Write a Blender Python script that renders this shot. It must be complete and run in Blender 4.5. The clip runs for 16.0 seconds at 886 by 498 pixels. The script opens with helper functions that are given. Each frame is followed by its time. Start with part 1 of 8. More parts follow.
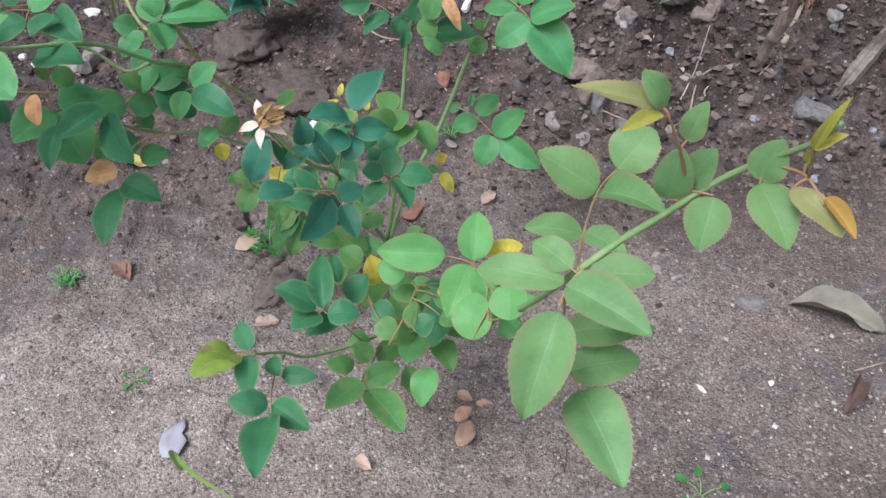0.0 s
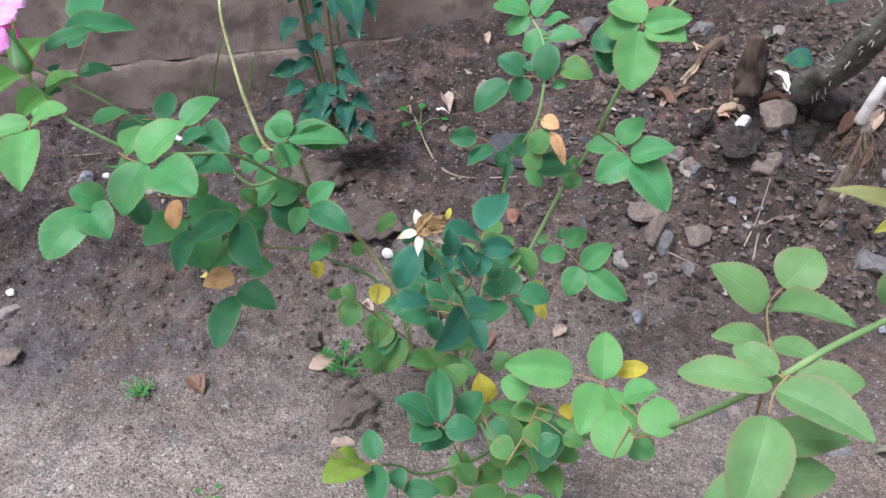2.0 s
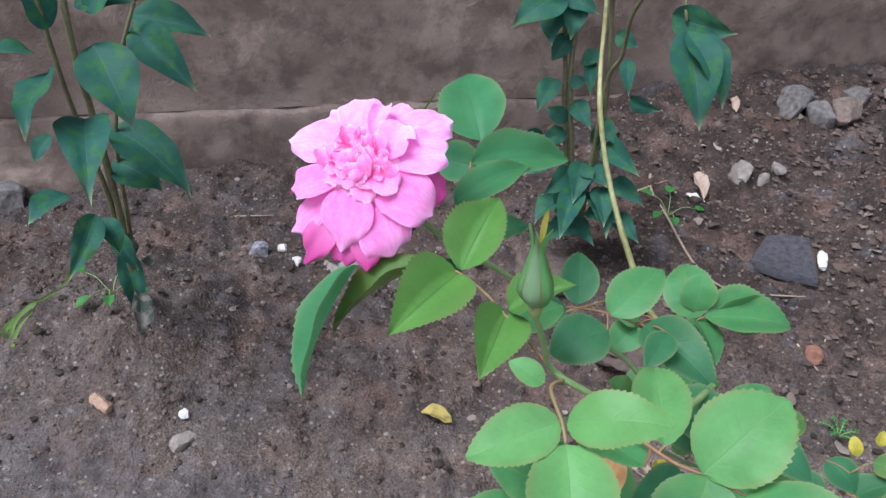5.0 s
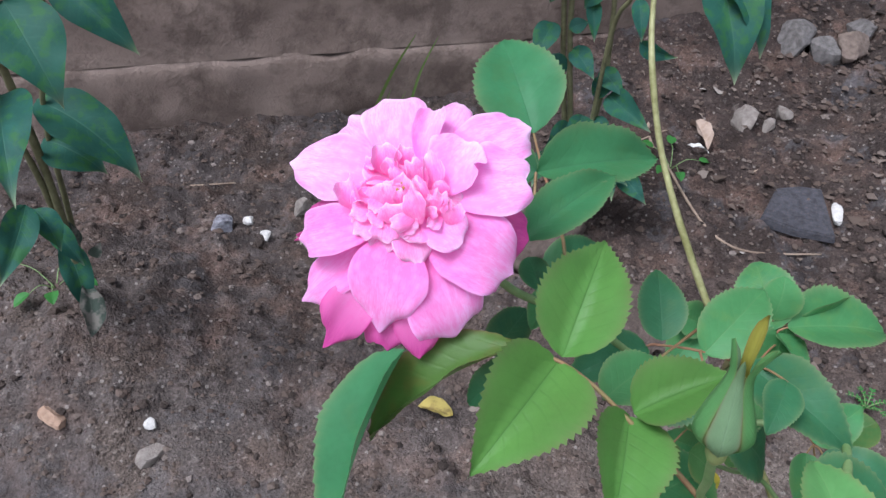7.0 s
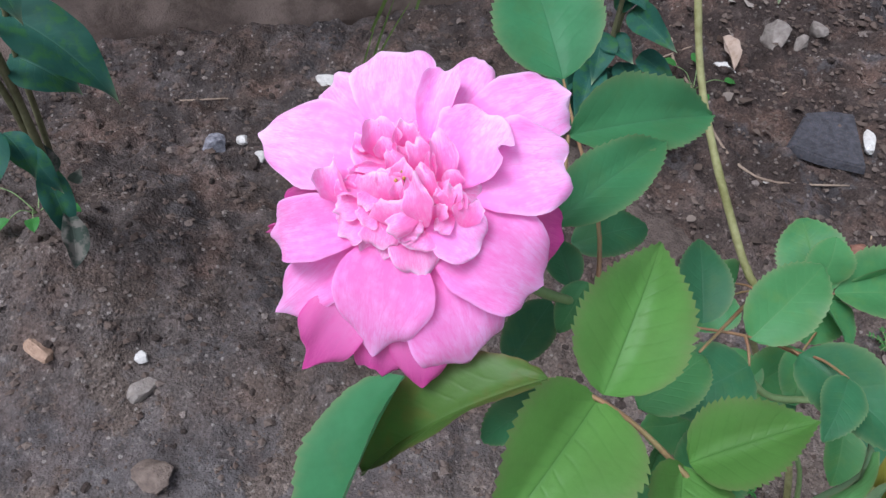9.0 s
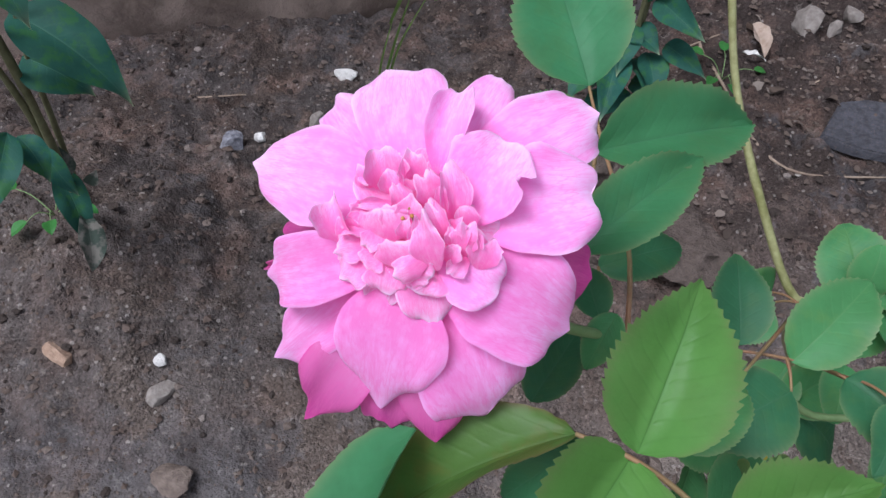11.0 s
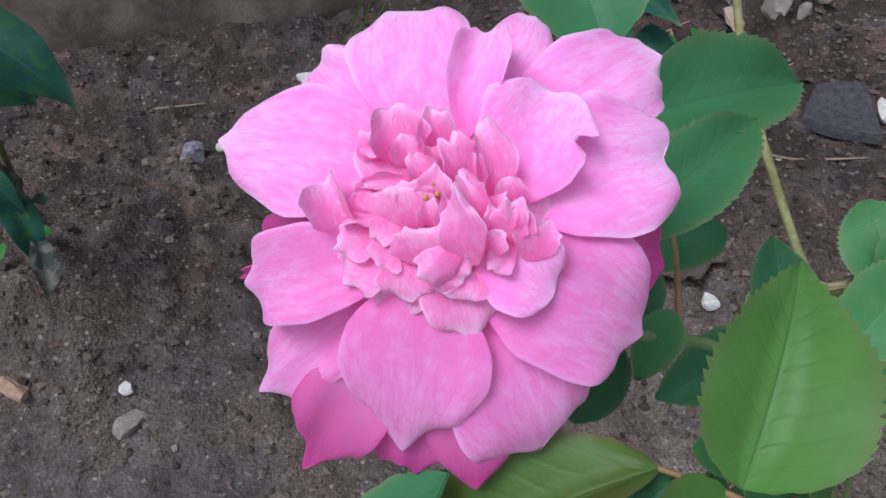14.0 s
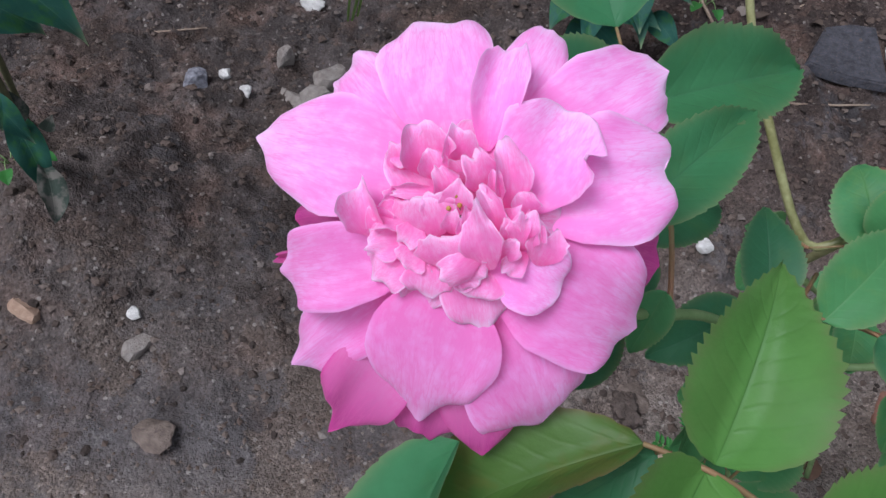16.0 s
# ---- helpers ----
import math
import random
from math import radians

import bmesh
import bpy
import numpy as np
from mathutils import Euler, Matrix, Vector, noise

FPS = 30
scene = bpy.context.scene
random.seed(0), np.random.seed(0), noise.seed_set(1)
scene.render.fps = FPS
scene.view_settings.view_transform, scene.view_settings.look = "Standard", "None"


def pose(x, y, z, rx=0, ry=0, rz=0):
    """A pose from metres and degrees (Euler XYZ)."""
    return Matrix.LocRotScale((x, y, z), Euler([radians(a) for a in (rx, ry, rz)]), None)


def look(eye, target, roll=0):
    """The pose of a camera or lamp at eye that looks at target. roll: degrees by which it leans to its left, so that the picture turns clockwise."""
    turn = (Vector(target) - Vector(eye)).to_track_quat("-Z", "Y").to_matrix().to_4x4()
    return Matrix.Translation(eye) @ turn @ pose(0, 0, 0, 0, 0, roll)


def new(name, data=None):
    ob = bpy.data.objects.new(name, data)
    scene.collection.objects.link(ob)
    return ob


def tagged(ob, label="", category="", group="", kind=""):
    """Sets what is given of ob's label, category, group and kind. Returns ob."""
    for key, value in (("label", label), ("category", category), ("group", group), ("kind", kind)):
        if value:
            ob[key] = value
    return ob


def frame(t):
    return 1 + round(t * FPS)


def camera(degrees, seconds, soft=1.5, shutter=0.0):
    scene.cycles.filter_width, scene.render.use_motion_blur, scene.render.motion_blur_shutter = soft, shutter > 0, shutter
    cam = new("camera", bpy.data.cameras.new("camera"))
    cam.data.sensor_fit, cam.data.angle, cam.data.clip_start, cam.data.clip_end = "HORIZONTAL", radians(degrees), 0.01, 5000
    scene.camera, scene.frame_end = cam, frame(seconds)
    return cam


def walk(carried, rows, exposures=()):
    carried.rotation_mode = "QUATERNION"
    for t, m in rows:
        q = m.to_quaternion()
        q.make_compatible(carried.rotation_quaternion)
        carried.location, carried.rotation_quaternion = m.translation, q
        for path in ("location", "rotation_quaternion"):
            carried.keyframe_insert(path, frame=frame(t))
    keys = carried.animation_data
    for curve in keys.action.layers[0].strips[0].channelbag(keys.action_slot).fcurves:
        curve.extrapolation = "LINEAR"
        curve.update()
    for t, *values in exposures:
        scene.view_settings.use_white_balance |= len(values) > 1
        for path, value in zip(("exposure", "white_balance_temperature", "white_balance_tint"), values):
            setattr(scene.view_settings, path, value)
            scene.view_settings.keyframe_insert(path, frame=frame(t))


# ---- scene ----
cam = camera(61.3, 16.0, 1.5)
PATH = [
    (0, (0.05, 0.079, 0.857), (0.001, 1.465, -0.584), -2.3),
    (0.5, (0.052, 0.079, 0.859), (0.001, 1.475, -0.572), -2.4),
    (1, (0.049, 0.075, 0.86), (0.009, 1.541, -0.499), -2.1),
    (1.5, (0.018, 0.061, 0.85), (-0.011, 1.628, -0.393), -0.8),
    (2, (-0.071, 0.045, 0.846), (-0.126, 1.684, -0.298), 0.7),
    (2.5, (-0.168, 0.068, 0.825), (-0.263, 1.729, -0.286), 1.7),
    (3, (-0.262, 0.125, 0.804), (-0.41, 1.764, -0.334), 1.8),
    (3.5, (-0.306, 0.184, 0.794), (-0.479, 1.813, -0.354), 1.5),
    (4, (-0.362, 0.26, 0.782), (-0.551, 1.891, -0.36), 1.8),
    (4.5, (-0.424, 0.345, 0.789), (-0.58, 1.993, -0.334), 2.4),
    (5, (-0.452, 0.376, 0.798), (-0.613, 2.022, -0.328), 3.5),
    (5.2, (-0.461, 0.391, 0.798), (-0.613, 2.033, -0.334), 4.2),
    (7.5, (-0.512, 0.508, 0.762), (-0.524, 2.016, -0.551), 4.1),
    (8, (-0.513, 0.516, 0.766), (-0.522, 1.968, -0.608), 5.1),
    (8.5, (-0.515, 0.541, 0.756), (-0.537, 1.95, -0.663), 4.8),
    (9, (-0.514, 0.557, 0.75), (-0.533, 1.946, -0.69), 5.1),
    (11.3, (-0.513, 0.584, 0.742), (-0.592, 1.937, -0.729), 2.8),
    (11.5, (-0.512, 0.587, 0.738), (-0.586, 1.936, -0.737), 3.0),
    (12, (-0.52, 0.59, 0.732), (-0.569, 1.961, -0.724), 2.7),
    (12.5, (-0.527, 0.597, 0.728), (-0.555, 1.971, -0.725), 2.8),
    (13, (-0.527, 0.601, 0.721), (-0.533, 1.99, -0.718), 2.8),
    (13.5, (-0.527, 0.602, 0.714), (-0.53, 1.977, -0.739), 2.6),
    (14, (-0.526, 0.605, 0.712), (-0.521, 1.984, -0.737), 2.4),
    (14.5, (-0.528, 0.605, 0.712), (-0.522, 1.98, -0.74), 2.3),
    (15, (-0.53, 0.606, 0.718), (-0.527, 1.964, -0.75), 2.3),
    (15.5, (-0.526, 0.609, 0.731), (-0.517, 1.898, -0.798), 3.2),
    (16, (-0.531, 0.606, 0.732), (-0.507, 1.831, -0.849), 4.8),
]
walk(cam, [(t, look(eye, target, roll)) for t, eye, target, roll in PATH],
     [(t, stops, 5700, 13) for t, stops in ((0, 0.83), (2, 0.92), (4, 0.91), (4.5, 0.75), (5, 0.70), (7.5, 0.50), (9, 0.36), (11.5, 0.20), (14, -0.02), (16, -0.02))])

# ---- light ----
world = bpy.data.worlds.new("sky")
scene.world = world
world.use_nodes = True
wn = world.node_tree.nodes
sky = wn.new("ShaderNodeTexSky")
sky.sky_type, sky.sun_disc = "NISHITA", False
sky.sun_elevation, sky.sun_rotation = radians(58), radians(200)
sky.air_density, sky.dust_density, sky.ozone_density = 1.0, 4.0, 1.0
grey = wn.new("ShaderNodeHueSaturation")
grey.inputs["Saturation"].default_value = 0.35
world.node_tree.links.new(sky.outputs["Color"], grey.inputs["Color"])
world.node_tree.links.new(grey.outputs["Color"], wn["Background"].inputs["Color"])
wn["Background"].inputs["Strength"].default_value = 0.099
sun = new("sun", bpy.data.lights.new("sun", "SUN"))
sun.data.energy, sun.data.angle, sun.data.color = 2.45, radians(26), (1.0, 0.97, 0.93)
sun.matrix_basis = look((-0.42 * 5, -0.20 * 5, 0.885 * 5), (0, 0, 0))

# ---- materials ----


class Nodes:
    """A small builder for a node material."""

    def __init__(self, name, rough=0.6, spec=0.4):
        self.mat = bpy.data.materials.new(name)
        self.mat.use_nodes = True
        self.tree = self.mat.node_tree
        self.bsdf = self.tree.nodes["Principled BSDF"]
        self.out = self.tree.nodes["Material Output"]
        self.bsdf.inputs["Roughness"].default_value = rough
        self.bsdf.inputs["Specular IOR Level"].default_value = spec

    def node(self, kind, **inputs):
        n = self.tree.nodes.new(kind)
        for key, value in inputs.items():
            socket = n.inputs[int(key[1:])] if key[0] == "i" and key[1:].isdigit() else n.inputs[key]
            self.put(socket, value)
        return n

    def put(self, socket, value):
        if isinstance(value, bpy.types.NodeSocket):
            self.tree.links.new(value, socket)
        else:
            socket.default_value = value

    def math(self, op, a, b=0.0, c=0.0, clamp=False):
        n = self.node("ShaderNodeMath", i0=a, i1=b, i2=c)
        n.operation, n.use_clamp = op, clamp
        return n.outputs[0]

    def noise(self, scale, detail=4.0, rough=0.6, vector=None):
        n = self.node("ShaderNodeTexNoise", Scale=scale, Detail=detail, Roughness=rough)
        if vector is not None:
            self.put(n.inputs["Vector"], vector)
        return n.outputs["Fac"]

    def ramp(self, value, *stops):
        n = self.node("ShaderNodeValToRGB", Fac=value)
        el = n.color_ramp.elements
        while len(el) < len(stops):
            el.new(0.5)
        for e, (at, c) in zip(el, stops):
            e.position = at
            e.color = (c, c, c, 1) if not isinstance(c, tuple) else (*c, 1)
        return n.outputs["Color"]

    def mix(self, fac, a, b, blend="MIX"):
        n = self.tree.nodes.new("ShaderNodeMix")
        n.data_type, n.blend_type = "RGBA", blend
        for socket, value in ((n.inputs[0], fac), (n.inputs[6], a), (n.inputs[7], b)):
            self.put(socket, (*value, 1) if isinstance(value, tuple) and len(value) == 3 else value)
        return n.outputs[2]

    def bump(self, height, strength, distance):
        n = self.node("ShaderNodeBump", Strength=strength, Distance=distance, Height=height)
        self.tree.links.new(n.outputs["Normal"], self.bsdf.inputs["Normal"])
        return n.outputs["Normal"]

    def colour(self, socket):
        self.put(self.bsdf.inputs["Base Color"], socket)

    def thin(self, colour, amount):
        """Light through a thin blade."""
        tr = self.node("ShaderNodeBsdfTranslucent", Color=colour)
        mx = self.node("ShaderNodeMixShader", Fac=amount)
        self.tree.links.new(self.bsdf.outputs[0], mx.inputs[1])
        self.tree.links.new(tr.outputs[0], mx.inputs[2])
        self.tree.links.new(mx.outputs[0], self.out.inputs["Surface"])

    def position(self):
        return self.node("ShaderNodeNewGeometry").outputs["Position"]


def leaf_material(name, base, vein, blotch=None, amount=0.0, rough=0.42, thin=0.36, edge=None, tip=None):
    """Leaf blade: midrib and side veins along the blade, soft mottling, each blade a little different."""
    m = Nodes(name, rough, 0.18)
    uv = m.node("ShaderNodeTexCoord").outputs["UV"]
    sep = m.node("ShaderNodeSeparateXYZ", Vector=uv)
    u = m.math("ABSOLUTE", m.math("SUBTRACT", m.math("MULTIPLY", sep.outputs["X"], 2.0), 1.0))
    v = sep.outputs["Y"]
    jitter = m.math("MULTIPLY_ADD", m.noise(60, 2, 0.5, m.position()), 0.10, -0.05)
    wave = m.math("SINE", m.math("MULTIPLY", m.math("ADD", jitter, m.math("SUBTRACT", v, m.math("MULTIPLY", u, 0.22))), 2 * math.pi * 9))
    side = m.math("POWER", m.math("MULTIPLY_ADD", wave, 0.5, 0.5), 10.0)
    side = m.math("MULTIPLY", side, m.math("SUBTRACT", 1.0, u, clamp=True))
    rib = m.math("POWER", m.math("SUBTRACT", 1.0, u, clamp=True), 42.0)
    veins = m.math("MAXIMUM", m.math("MULTIPLY", side, 0.26), rib)
    rnd = m.node("ShaderNodeObjectInfo").outputs["Random"]
    pos = m.position()
    big = m.noise(45, 3, 0.5, pos)
    fine = m.noise(420, 3, 0.6, pos)
    c = m.mix(m.ramp(big, (0.3, 0.0), (0.7, 1.0)), tuple(x * 0.78 for x in base), tuple(min(1, x * 1.2) for x in base))
    c = m.mix(0.25, c, m.mix(fine, tuple(x * 0.6 for x in base), tuple(min(1, x * 1.45) for x in base)))
    warm = tuple(min(1.0, x * k) for x, k in zip(base, (1.4, 1.1, 0.8)))
    c = m.mix(m.math("MULTIPLY", rnd, 0.3), c, warm)
    if blotch:
        c = m.mix(m.math("MULTIPLY", m.ramp(m.noise(70, 4, 0.6, pos), (0.5, 0.0), (0.62, 1.0)), amount), c, blotch)
    if edge:
        c = m.mix(m.math("MULTIPLY", m.math("POWER", u, 9.0), 0.7), c, edge)
    if tip:
        c = m.mix(m.math("MULTIPLY", m.math("POWER", v, 22.0), 0.9), c, tip)
    c = m.mix(m.math("MULTIPLY", veins, 0.45), c, vein)
    m.colour(c)
    m.bump(m.math("ADD", m.math("MULTIPLY", veins, -0.8), m.math("MULTIPLY", fine, 0.25)), 0.36, 0.0015)
    m.thin(c, thin)
    return m.mat


FRESH = leaf_material("leaf_fresh_green", (0.088, 0.222, 0.050), (0.045, 0.125, 0.030), blotch=(0.10, 0.20, 0.05), amount=0.3, thin=0.2, edge=(0.14, 0.18, 0.07))
# leaf below the rose: olive tone with the flower's shade put into the colour
OLIVE_SHADED = leaf_material("leaf_olive_green", (0.070, 0.150, 0.034), (0.10, 0.17, 0.055), blotch=(0.12, 0.13, 0.03), amount=0.5, edge=(0.17, 0.11, 0.06), thin=0.2)
LIGHT = leaf_material("leaf_light_green", (0.126, 0.330, 0.112), (0.23, 0.42, 0.17), edge=(0.24, 0.27, 0.11), thin=0.32)
PALE = leaf_material("leaf_pale_green", (0.150, 0.292, 0.112), (0.28, 0.42, 0.23), edge=(0.30, 0.22, 0.14), thin=0.34)
GREEN = leaf_material("leaf_green", (0.073, 0.246, 0.093), (0.16, 0.34, 0.13), blotch=(0.14, 0.27, 0.07), amount=0.3, thin=0.28, edge=(0.22, 0.30, 0.14))
MID = leaf_material("leaf_mid_green", (0.092, 0.235, 0.075), (0.18, 0.31, 0.13), blotch=(0.20, 0.25, 0.07), amount=0.4, edge=(0.26, 0.27, 0.10))
DUSTY = leaf_material("sepal_dusty_green", (0.185, 0.325, 0.185), (0.26, 0.39, 0.25), edge=(0.26, 0.20, 0.12), thin=0.3)
SEA = leaf_material("leaf_sea_green", (0.062, 0.235, 0.102), (0.08, 0.22, 0.11), blotch=(0.09, 0.22, 0.08), amount=0.3, edge=(0.20, 0.28, 0.13))
BLUEGREEN = leaf_material("leaf_blue_green", (0.048, 0.176, 0.082), (0.095, 0.235, 0.13), blotch=(0.085, 0.20, 0.07), amount=0.35, edge=(0.20, 0.28, 0.13))
TEAL = leaf_material("leaf_dark_teal", (0.034, 0.142, 0.094), (0.065, 0.18, 0.13), blotch=(0.06, 0.16, 0.07), amount=0.35, thin=0.2, edge=(0.13, 0.22, 0.12))
YELLOW = leaf_material("leaf_yellowing", (0.58, 0.50, 0.07), (0.62, 0.58, 0.22), blotch=(0.22, 0.30, 0.05), amount=0.5)
MOTTLED = leaf_material("leaf_mottled", (0.20, 0.30, 0.05), (0.40, 0.42, 0.14), blotch=(0.22, 0.16, 0.11), amount=0.8)
TIP = leaf_material("leaf_young_yellow", (0.36, 0.36, 0.07), (0.42, 0.40, 0.14), edge=(0.34, 0.24, 0.10), thin=0.32)
YOUNG = leaf_material("leaf_young_reddish", (0.25, 0.27, 0.11), (0.34, 0.31, 0.15), edge=(0.32, 0.20, 0.12), thin=0.32)
BROWN = leaf_material("leaf_withered", (0.58, 0.36, 0.18), (0.30, 0.16, 0.08), blotch=(0.34, 0.15, 0.06), amount=0.5, rough=0.7, thin=0.15)
OCHRE = leaf_material("leaf_young_ochre", (0.40, 0.26, 0.06), (0.45, 0.32, 0.12), edge=(0.30, 0.14, 0.06), thin=0.34)
SHRUB = leaf_material("leaf_shrub_dark", (0.024, 0.098, 0.076), (0.085, 0.19, 0.125), blotch=(0.040, 0.135, 0.048), amount=0.9, rough=0.58, thin=0.2, tip=(0.50, 0.58, 0.36))
WEED = leaf_material("leaf_weed", (0.06, 0.24, 0.06), (0.10, 0.30, 0.09))
GRASS = leaf_material("grass_blade", (0.16, 0.27, 0.08), (0.22, 0.33, 0.13))
DRY_TAN = leaf_material("dry_leaf_tan", (0.42, 0.33, 0.27), (0.33, 0.24, 0.18), blotch=(0.26, 0.18, 0.13), amount=0.5, rough=0.8, thin=0.08)
DRY_ORANGE = leaf_material("dry_leaf_orange", (0.42, 0.28, 0.20), (0.32, 0.19, 0.12), blotch=(0.30, 0.16, 0.10), amount=0.4, rough=0.75, thin=0.1)
DRY_BROWN = leaf_material("dry_leaf_brown", (0.17, 0.105, 0.075), (0.15, 0.08, 0.05), rough=0.8, thin=0.05)
DRY_DARK = leaf_material("dry_leaf_dark", (0.10, 0.065, 0.055), (0.07, 0.05, 0.04), rough=0.8, thin=0.03)
DRY_GREY = leaf_material("dry_leaf_grey", (0.21, 0.20, 0.16), (0.20, 0.18, 0.13), blotch=(0.22, 0.20, 0.13), amount=0.5, rough=0.8, thin=0.06)
GREY_MOTTLED = leaf_material("dead_leaf_mottled_grey", (0.055, 0.075, 0.06), (0.10, 0.11, 0.09), blotch=(0.22, 0.20, 0.175), amount=0.8, rough=0.8, thin=0.05)
DRY_YELLOW = leaf_material("dry_leaf_yellow", (0.40, 0.33, 0.10), (0.28, 0.20, 0.08), blotch=(0.15, 0.10, 0.05), amount=0.6, rough=0.8, thin=0.08)
LAVENDER = leaf_material("wrapper_grey_blue", (0.30, 0.31, 0.37), (0.36, 0.36, 0.41), rough=0.35, thin=0.1)
DEAD_SEPAL = leaf_material("dead_sepal_cream", (0.66, 0.58, 0.50), (0.62, 0.50, 0.42), blotch=(0.45, 0.27, 0.18), amount=0.4, rough=0.7, thin=0.2)
DEAD_BROWN = leaf_material("dead_petal_ochre", (0.36, 0.25, 0.12), (0.24, 0.15, 0.07), blotch=(0.2, 0.1, 0.05), amount=0.6, rough=0.8)


def petal_material(name, rim, mid, heart, thin=0.36, brim=0.55):
    """Petal: paler toward the rim, deeper at the heart, with fine veins running along it."""
    m = Nodes(name, 0.55, 0.25)
    uv = m.node("ShaderNodeTexCoord").outputs["UV"]
    sep = m.node("ShaderNodeSeparateXYZ", Vector=uv)
    v = sep.outputs["Y"]
    c = m.ramp(v, (0.0, heart), (0.22, tuple(0.5 * (a + b) for a, b in zip(heart, mid))), (0.52, mid), (0.92, rim))
    shift = m.math("MULTIPLY", m.node("ShaderNodeObjectInfo").outputs["Random"], 50.0)
    u = m.math("SUBTRACT", sep.outputs["X"], 0.5)
    spread_u = m.math("MULTIPLY", u, m.math("MULTIPLY_ADD", v, 9.0, 9.0))
    fan = m.node("ShaderNodeCombineXYZ", X=spread_u, Y=m.math("MULTIPLY", v, 4.5), Z=shift).outputs[0]
    lines = m.noise(1.0, 4, 0.62, fan)
    broad = m.noise(1.0, 2, 0.5, m.node("ShaderNodeCombineXYZ", X=m.math("MULTIPLY", u, 3.0), Y=m.math("MULTIPLY", v, 3.0), Z=shift).outputs[0])
    soft = m.noise(260, 4, 0.65, m.position())
    deep = tuple(x * k for x, k in zip(mid, (0.95, 0.60, 0.80)))
    c = m.mix(m.math("MULTIPLY", m.ramp(broad, (0.36, 1.0), (0.62, 0.0)), 0.40), c, deep)
    # branching veins: the zero lines of two stretched noises
    net = m.node("ShaderNodeCombineXYZ", X=m.math("MULTIPLY", spread_u, 1.0), Y=m.math("MULTIPLY", v, 3.6), Z=m.math("ADD", shift, 7.0)).outputs[0]
    fine = m.node("ShaderNodeCombineXYZ", X=m.math("MULTIPLY", spread_u, 2.3), Y=m.math("MULTIPLY", v, 9.0), Z=m.math("ADD", shift, 3.0)).outputs[0]
    vein = m.ramp(m.math("ABSOLUTE", m.math("SUBTRACT", m.noise(1.0, 2, 0.55, net), 0.5)), (0.0, 1.0), (0.045, 0.0))
    twig = m.ramp(m.math("ABSOLUTE", m.math("SUBTRACT", m.noise(1.0, 2, 0.5, fine), 0.5)), (0.0, 1.0), (0.06, 0.0))
    outer = m.ramp(v, (0.15, 0.25), (0.75, 1.0))
    c = m.mix(m.math("MULTIPLY", m.ramp(lines, (0.36, 1.0), (0.56, 0.0)), 0.30), c, deep)
    c = m.mix(m.math("MULTIPLY", m.ramp(m.math("MULTIPLY_ADD", soft, 0.6, m.math("MULTIPLY", lines, 0.4)), (0.48, 0.0), (0.64, 1.0)), 0.30), c, tuple(min(1.0, x * 1.25) for x in rim))
    c = m.mix(m.math("MULTIPLY", m.math("MULTIPLY", vein, outer), 0.50), c, deep)
    c = m.mix(m.math("MULTIPLY", m.math("MULTIPLY", twig, outer), 0.30), c, deep)
    rim_uv = m.tree.nodes.new("ShaderNodeUVMap")
    rim_uv.uv_map = "Rim"
    edge = m.node("ShaderNodeSeparateXYZ", Vector=rim_uv.outputs["UV"])
    pale = m.math("MAXIMUM", m.ramp(edge.outputs["Y"], (0.90, 0.0), (0.995, 1.0)), m.math("MULTIPLY", m.ramp(edge.outputs["X"], (0.90, 0.0), (1.0, 1.0)), m.ramp(v, (0.3, 0.0), (0.6, 1.0))))
    c = m.mix(m.math("MULTIPLY", pale, brim), c, tuple(min(1.0, x * 1.35) for x in rim))
    m.colour(c)
    m.bump(m.math("ADD", m.math("MULTIPLY", lines, 0.6), m.math("MULTIPLY", soft, 0.3)), 0.25, 0.0008)
    m.bsdf.inputs["Sheen Weight"].default_value = 0.15
    m.thin(c, thin)
    return m.mat


PETAL = petal_material("rose_petal", (1.0, 0.56, 0.93), (1.0, 0.37, 0.83), (0.96, 0.18, 0.55), 0.20)
# Deeper pink of outer and lower petals includes painted shade from their downward tilt.
PETAL_DEEP_SHADED = petal_material("rose_petal_outer", (0.58, 0.055, 0.31), (0.80, 0.24, 0.56), (0.62, 0.085, 0.31))
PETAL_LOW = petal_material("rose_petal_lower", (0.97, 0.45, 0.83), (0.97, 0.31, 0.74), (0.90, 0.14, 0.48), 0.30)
PETAL_HEART = petal_material("rose_petal_heart", (1.0, 0.58, 0.90), (1.0, 0.32, 0.71), (0.96, 0.15, 0.46), 0.34, 0.8)


def bark_material(name, a, b, scale=160, rough=0.55):
    m = Nodes(name, rough, 0.35)
    pos = m.position()
    n = m.noise(scale, 4, 0.6, pos)
    big = m.noise(scale / 6, 2, 0.5, pos)
    m.colour(m.mix(m.ramp(m.math("MULTIPLY_ADD", n, 0.5, m.math("MULTIPLY", big, 0.5)), (0.38, 0.0), (0.62, 1.0)), a, b))
    m.bump(n, 0.3, 0.001)
    return m.mat


CANE_GREEN = bark_material("cane_green", (0.15, 0.26, 0.09), (0.23, 0.33, 0.14))
CANE_BROWN = bark_material("cane_olive_brown", (0.19, 0.19, 0.07), (0.38, 0.38, 0.19), rough=0.35)
STALK_RED = bark_material("leaf_stalk_reddish", (0.27, 0.13, 0.075), (0.24, 0.21, 0.09))
SHRUB_STEM = bark_material("shrub_stem", (0.10, 0.10, 0.05), (0.17, 0.17, 0.09))
TWIG = bark_material("dry_twig", (0.22, 0.16, 0.12), (0.36, 0.28, 0.21), rough=0.85)
